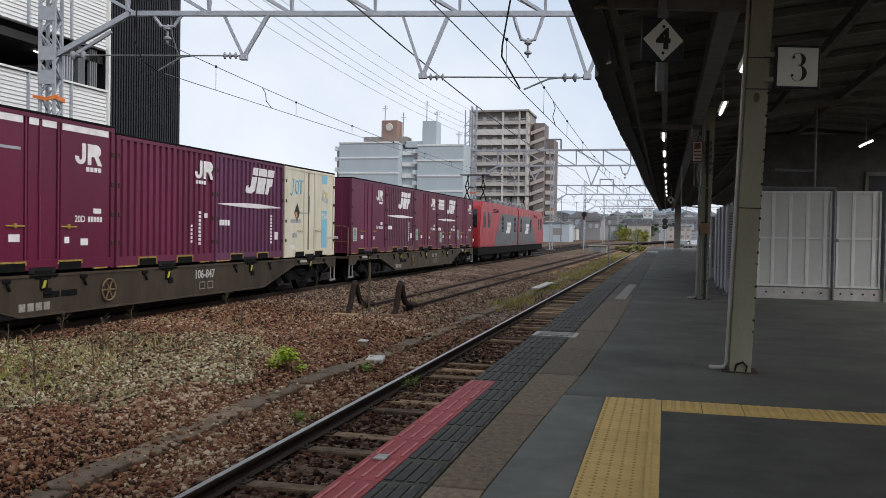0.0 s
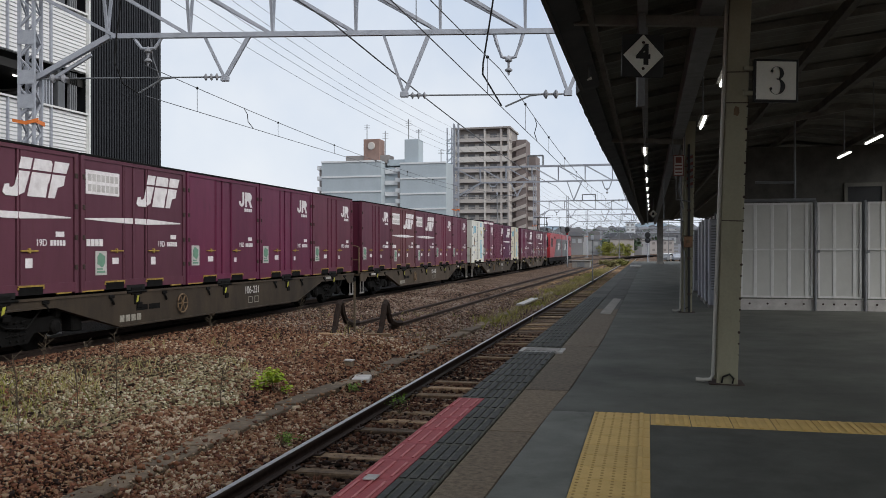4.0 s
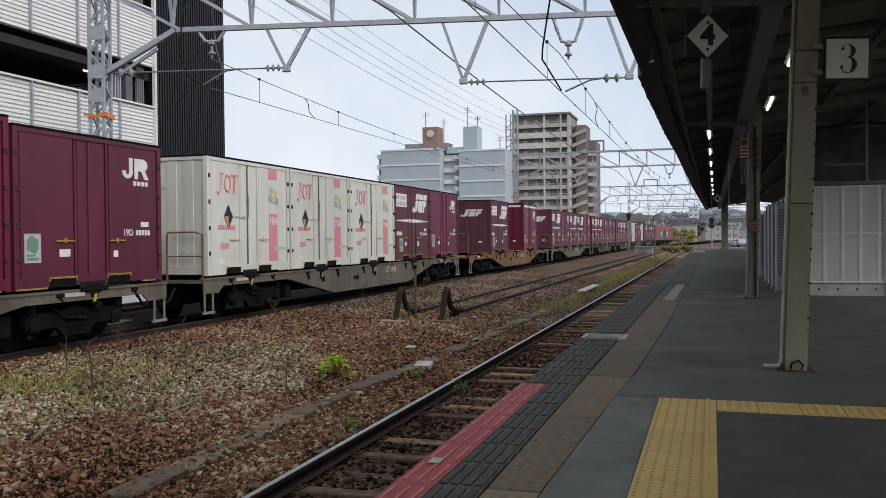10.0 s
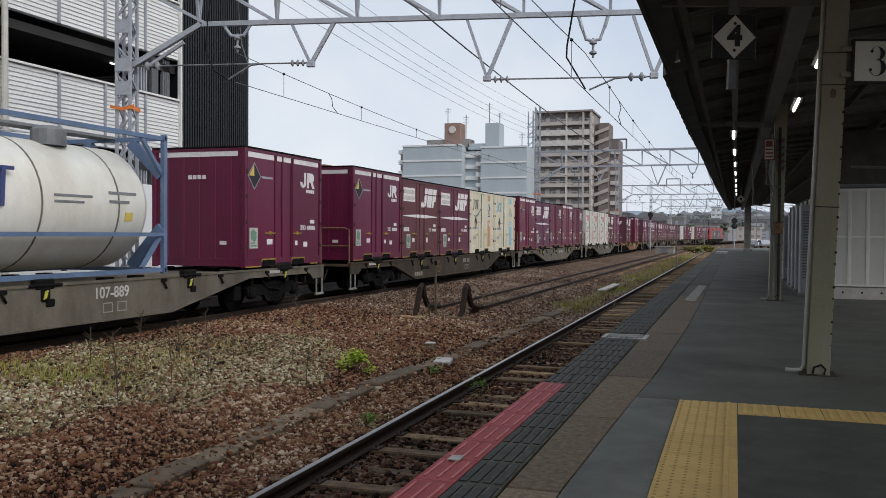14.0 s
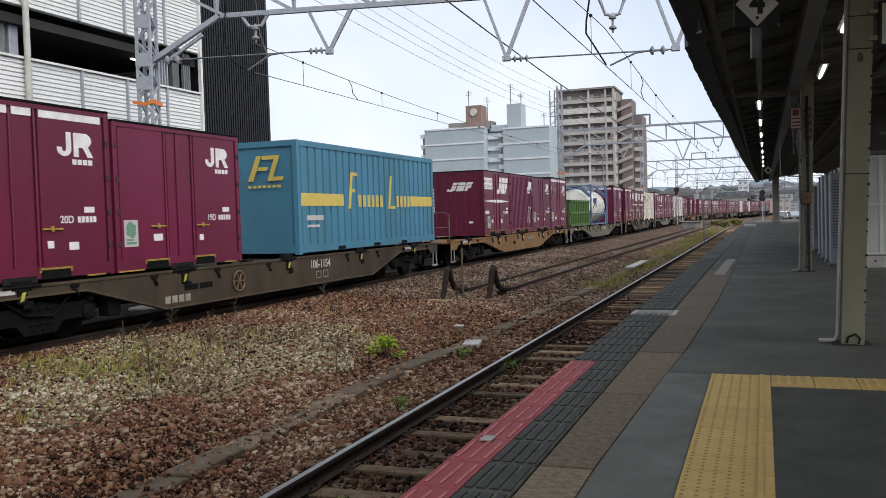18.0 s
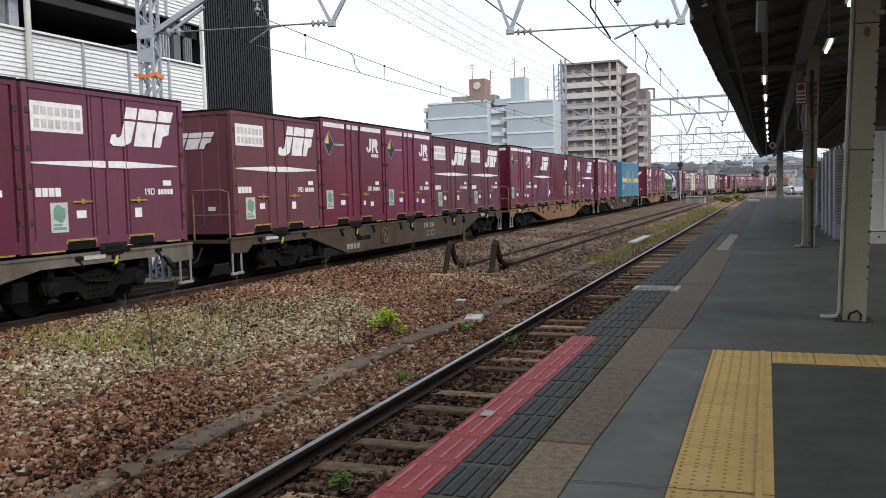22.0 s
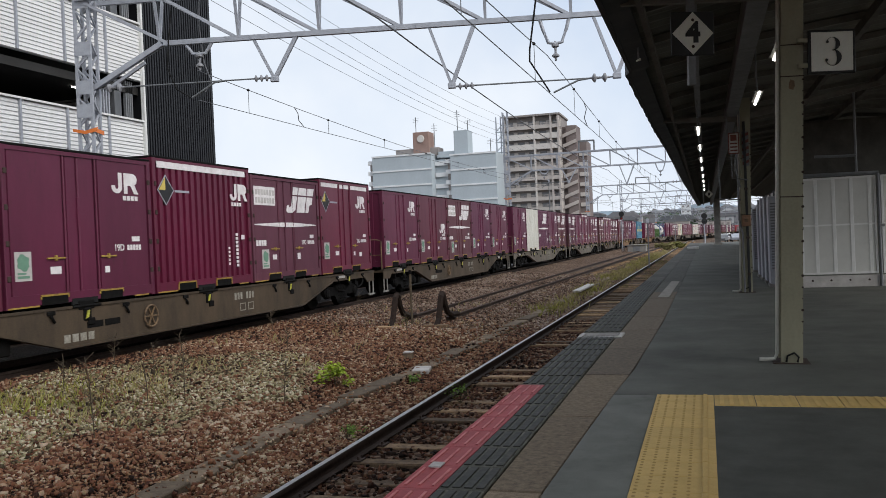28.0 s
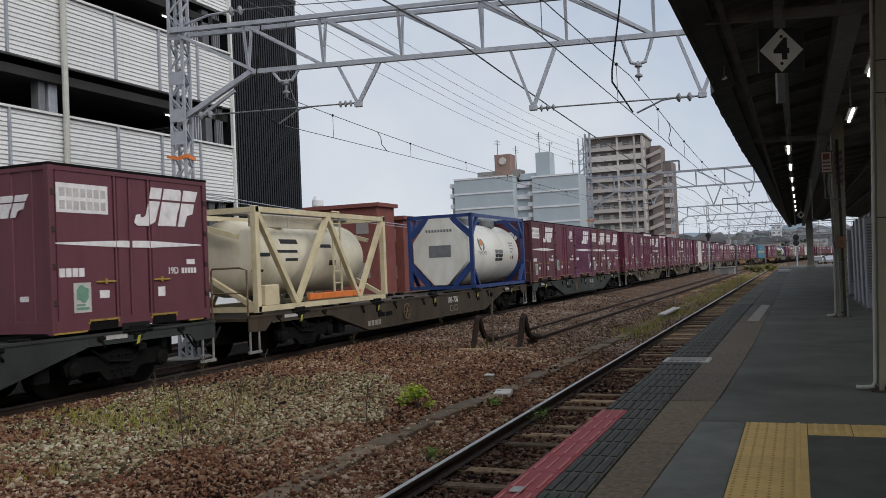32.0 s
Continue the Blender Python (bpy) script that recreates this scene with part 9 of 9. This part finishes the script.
PROTO = {
    "jr": make_container(MAROON, "maroon steel freight container with a white mark and double doors"),
    "jf": make_container(FADED, "faded red-brown freight container with slanted white blocks and a white stripe", marks="slant"),
    "jp": make_container(PURPLE, "faded purple freight container with slanted white blocks and a white stripe", marks="slant"),
    "d2": make_container(MAGENTA, "crimson freight container with white top stripes and a diamond badge", h=2.6, stripe=True),
    "jm": make_container(MAGENTA, "crimson freight container with slanted white blocks and a white stripe", marks="slant"),
    "jc": make_container(MAGENTA, "crimson freight container with a white mark and no stripe"),
    "rr": make_container(MAROON, "maroon ribbed freight container with a white mark", ribbed=True),
    "rp": make_container(PURPLE, "faded purple ribbed freight container with slanted white blocks", ribbed=True, marks="slant"),
    "dr": make_container(MAGENTA, "crimson ribbed freight container with white top stripes", ribbed=True, h=2.6, stripe=True),
    "jl": make_container(MAROON, "maroon freight container with its white mark set low", marks="bow_low"),
    "wh": make_container(CREAM, "plain grey-white ribbed freight container", ribbed=True, marks="none", rust=CREAMF),
    "or": make_ring_container(PINK, CREAM, "cream-white freight container with a pink-red band", PINK),
    "oo": make_ring_container(ORANGE, CREAMY, "yellowed cream freight container with an orange band", GALVD),
    "ob": make_ring_container(SKYBLUE, CREAMY, "yellowed cream freight container with a sky-blue band", SKYBLUE),
    "ow": make_ring_container(SKYBLUE, CREAM, "white freight container with a sky-blue band", SKYBLUE),
}
WAGONS = {
    "b": make_wagon(WAGON, "grimy brown flat container wagon"),
    "r": make_wagon(WAGON_RUST, "rust-orange flat container wagon", 3.0, 5.7),
    "g": make_wagon(WAGON_GREY, "dark green-black flat container wagon"),
    "p": make_wagon(WAGON_PALE, "pale grey flat container wagon", 3.0, 5.7),
}
LONG = make_long_container()
TANKS = {k: make_tank(k) for k in ("pale", "navy", "cream")}
OPEN = make_open_box()
# wagons from the front: paint, containers slot by slot (front first), number on the sill
CONSIST = [
    ("b", "jr jf jr rp jr", ""), ("b", "ob rp rr d2 ow", "106-847"), ("b", "jr jr jf jf jr", "106-640"), ("b", "jr jr jr jf jf", "106-231"),
    ("p", "jr jf jp jr jf", "107-1101"), ("r", "-- d2 -- jf --", "107-1855"), ("p", "jr jf or or or", "107-1948"), ("p", "jr d2 jr jp d2", "107-1449"),
    ("b", "ob oo jf jf d2", ""), ("p", "d2 -- -- -- --", "107-889"), ("r", "d2 jr rr jm --", ""), ("b", "-- -- -- jc d2", "106-1154"),
    ("r", "rp jr rr rp d2", ""), ("b", "jf jf d2 d2 jf", ""), ("p", "jf jr d2 jr jf", ""), ("p", "jf jr rp wh jr", ""),
    ("b", "jr jr jf jl jr", ""), ("b", "d2 jf dr jr jr", ""), ("g", "jf jf rp jr jf", "106-162"), ("b", "-- -- -- -- --", "106-706"),
    ("g", "jf -- -- -- --", "")]
used, numbered, fade = set(), [], random.Random(31)


def placed(proto, u, z):
    """One more of a kind on the train, u metres along it; it takes the wagon's tilt."""
    ob = proto
    if proto.name in used:
        ob = copy_thing(proto, pose(0, 0, 0))
    used.add(proto.name)
    MOVERS.append((ob, u, z))
    # every container has faded in its own way
    k, brown = fade.uniform(0.84, 1.12), fade.uniform(-1, 0.7)
    for piece in ob.children_recursive:
        piece.color = (k, k * (1 + 0.14 * brown), k * (1 - 0.16 * brown), 1)
    return ob


for k, (wp, slots, number) in enumerate(CONSIST):
    front = FRONTS[k]
    wag = placed(WAGONS[wp], front - 9.22, 0.0)
    numbered.append((wag, number))
    for i, s in enumerate(slots.split()):
        if s != "--":
            placed(PROTO[s], front - 1.84 - 3.677 * i, 0.99)
for wag, number in numbered:
    if number:
        letters("number", number, 0.26, PALECON, wag, Matrix.Translation((1.194, 1.42, 0.73)) @ Euler((radians(90), 0, radians(90))).to_matrix().to_4x4(), bold=0.004)
    else:
        bm = bmesh.new()
        for i in range(7):
            if i != 3:
                plate(bm, [(1.191, 0.98 + 0.125 * i, 0.66), (1.191, 1.06 + 0.125 * i, 0.66), (1.191, 1.06 + 0.125 * i, 0.81), (1.191, 0.98 + 0.125 * i, 0.81)], (0.003, 0, 0))
        tagged(part("number", bm, FADEDMARK, wag), kind="stuff")
placed(LONG, -176.6, 0.99)
placed(TANKS["pale"], -142.08, 0.99)
placed(OPEN, -148.3, 0.99)
placed(TANKS["navy"], -333.2, 0.99)
placed(TANKS["cream"], -345.6, 0.99)


def make_loco():
    """A red electric locomotive in two halves, with a grey middle, its pantographs and bogies."""
    L = 25.0
    lo = thing("electric_locomotive", "red electric locomotive with grey flanks and raised pantographs", "locomotive", pose(0, 0, 0))
    for q, n in ((-1, "rear_body"), (1, "front_body")):
        a, b = sorted((q * 0.15, q * L / 2))
        bm = bmesh.new()
        e = q * L / 2
        prof = [(q * 0.15, 0.95), (e, 0.95), (e, 1.9), (e - q * 0.35, 3.2), (e - q * 0.7, 3.5), (q * 0.15, 3.5)]
        plate(bm, [(-1.36, y, z) for y, z in prof], (2.72, 0, 0))
        bmesh.ops.bevel(bm, geom=bm.edges[:], offset=0.06, segments=2, affect="EDGES")
        bd = part(n, bm, LOCORED, lo)
        bm = bmesh.new()
        for sx in (1.355, -1.368):
            plate(bm, [(sx, q * yy, zz) for yy, zz in ((0.3, 1.0), (8.4, 1.0), (6.2, 2.95), (0.3, 2.95))], (0.013, 0, 0))
        part("grey_flank", bm, LOCOGREY, bd)
        bm = bmesh.new()
        slanted_blocks(lambda p: plate(bm, [(1.37, y, z) for y, z in p], (0.004, 0, 0)), q * 3.8 - 0.7, 1.75, 1.5, 0.7)
        part("white_mark", bm, MARK, bd)
        for y in (1.0, 5.4, 7.2, 8.1):
            bm = bmesh.new()
            y0, y1 = sorted((q * y, q * (y + 0.62)))
            for k in range(12 if y < 6 else 3):
                box(bm, 1.36, y0, (1.85 if y < 6 else 2.95) + 0.08 * k, 1.376, y1, (1.9 if y < 6 else 3.0) + 0.08 * k)
            tagged(part("grille", bm, BOGIE, bd), kind="stuff")
        for y in (9.6, 10.9):
            bm = bmesh.new()
            y0, y1 = sorted((q * y, q * (y + 0.6)))
            box(bm, 1.35, y0, 2.05, 1.372, y1, 2.95)
            part("side_window", bm, DARKGLASS, bd)
        bm = bmesh.new()
        yy = e - q * 0.13
        plate(bm, [(-1.2, e - q * 0.03, 2.05), (1.2, e - q * 0.03, 2.05), (1.15, e - q * 0.31, 3.05), (-1.15, e - q * 0.31, 3.05)], (0, q * 0.02, 0))
        part("windscreen", bm, DARKGLASS, bd)
        bm = bmesh.new()
        for s in (-0.9, 0.9):
            lathe(bm, (s, e, 1.35), (s, e + q * 0.04, 1.35), [(0, 0.14), (1, 0.11)], 12)
        part("headlamp", bm, TANKW, bd)
        bm = bmesh.new()
        for y in (3.2, 9.2):
            yc = q * y
            for s in (-1, 1):
                plate(bm, [(s * 1.0, yc - 1.9, 0.62), (s * 1.0, yc + 1.9, 0.62), (s * 1.0, yc + 1.6, 0.3), (s * 1.0, yc - 1.6, 0.3)], (s * 0.14, 0, 0))
                for d in (-1.25, 1.25):
                    lathe(bm, (s * 0.52, yc + d, 0.56), (s * 0.66, yc + d, 0.56), [(0, 0.58), (0.3, 0.55), (1, 0.52)], 24)
        tagged(part("bogie", bm, BOGIE, lo), kind="stuff")
        bm = bmesh.new()
        for y in (2.0, 4.0, 5.6):
            bevel_box(bm, -0.9, q * y - 0.5, 3.5, 0.9, q * y + 0.5, 3.8, 0.05)
        for k in range(6):
            lathe(bm, (0.6 * (-1) ** k, q * (1.0 + 1.3 * k), 3.5), (0.6 * (-1) ** k, q * (1.0 + 1.3 * k), 3.95), [(0, 0.06), (0.3, 0.1), (0.5, 0.05), (0.7, 0.1), (1, 0.05)], 8)
        part("roof_gear", bm, GALVD, lo)
        bm = bmesh.new()
        yc = q * 7.6
        for s in (-0.5, 0.5):
            bar(bm, (s, yc - 0.9, 3.7), (s, yc + 0.5, 4.5), 0.05)
            bar(bm, (s, yc + 0.5, 4.5), (s * 0.9, yc - 0.2, 5.2 if q < 0 else 4.6), 0.05)
        for s in (-0.5, 0.5):
            bar(bm, (s, yc + 0.9, 3.7), (s, yc - 0.5, 4.5), 0.05)
            bar(bm, (s, yc - 0.5, 4.5), (s * 0.9, yc + 0.2, 5.2 if q < 0 else 4.6), 0.05)
            bar(bm, (s, yc - 0.5, 4.5), (-s, yc + 0.5, 4.5), 0.04)
        for yy, zz in ((yc - 0.3, 5.22 if q < 0 else 4.62), (yc, 5.22 if q < 0 else 4.62)):
            bar(bm, (-0.9, yy, zz), (0.9, yy, zz), 0.05)
        tagged(part("pantograph", bm, BOGIE, lo), kind="stuff")
    bm = bmesh.new()
    box(bm, -1.2, -0.15, 1.0, 1.2, 0.15, 3.4)
    part("gangway", bm, BOGIE, lo)
    bm = bmesh.new()
    bevel_box(bm, -1.3, -L / 2 - 0.05, 0.5, 1.3, L / 2 + 0.05, 0.95, 0.05)
    part("underframe", bm, BOGIE, lo)
    MOVERS.append((lo, 58.5, 0.0))


make_loco()


# ---- loose stones of the yard ----
def scatter(rng, n, x0, x1, y0, y1, near=1.0):
    """Points on the yard, denser towards y0."""
    u = rng.uniform(0, 1, n) ** near
    y = y0 + (y1 - y0) * u
    x = rng.uniform(x0, x1, n)
    z = np.interp(x, [p[0] for p in PROFILE], [p[1] for p in PROFILE])
    return np.stack([x, y, z + rng.uniform(-0.02, 0.015, n)], 1)


nr = np.random.default_rng(11)
p = scatter(nr, 112000, -10.28, -4.1, 4.5, 15.0, 1.0)
pale = (((p[:, 0] + 7.9) / 2.0) ** 2 + ((p[:, 1] - 10.9) / 4.2) ** 2 + 0.35 * np.sin(p[:, 0] * 3) * np.sin(p[:, 1] * 2.1) < 1.0) & (nr.uniform(0, 1, len(p)) < 0.68)
stones("ballast", p[~pale], nr.gamma(7.0, 0.0061, (~pale).sum()).clip(0.025, 0.11), BALLAST, "loose red-brown broken stone of the yard", "ballast", nr)
stones("pale_ballast", p[pale], nr.gamma(7.0, 0.0057, pale.sum()).clip(0.025, 0.1), PALESTONE, "patch of pale tan broken stone in the yard", "ballast", nr)
p = scatter(nr, 72000, -10.28, -4.1, 15.0, 46.0, 1.5)
red = p[:, 1] < 19 + 7 * nr.uniform(0, 1, len(p)) ** 2
stones("mid_ballast", p[red], nr.uniform(0.045, 0.085, red.sum()), BALLAST, "loose red-brown broken stone beside the siding", "ballast", nr)
stones("far_ballast", p[~red], nr.uniform(0.05, 0.09, (~red).sum()), FARSTONE, "loose grey-brown broken stone farther along the yard", "ballast", nr)
p = scatter(nr, 16000, -4.25, -1.7, 3.0, 24.0, 1.3)
p[:, 2] -= 0.02
stones("track_ballast", p, nr.uniform(0.045, 0.08, len(p)), DARKSTONE, "dark oily broken stone between the sleepers", "ballast", nr)

p = scatter(nr, 1100, -5.4, -4.7, 4.5, 22.0, 1.2)
p[:, 2] = -0.945
stones("strewn_ballast", p, nr.gamma(7.0, 0.0065, len(p)).clip(0.025, 0.1), BALLAST, "loose stones strewn over the cable trough lids", "ballast", nr)


# ---- what moves ----
def motions():
    tilt = math.degrees(math.atan(SLOPE))
    for ob, u, z in MOVERS:
        rows = []
        for t, way in RUN.items():
            y = u + way
            swing, heading = bend(y)
            rows.append((t, pose(TRAIN_X + swing, y, TRAIN_Z + SLOPE * (y + 30) + z, tilt, 0, -heading)))
        walk(ob, rows)


motions()
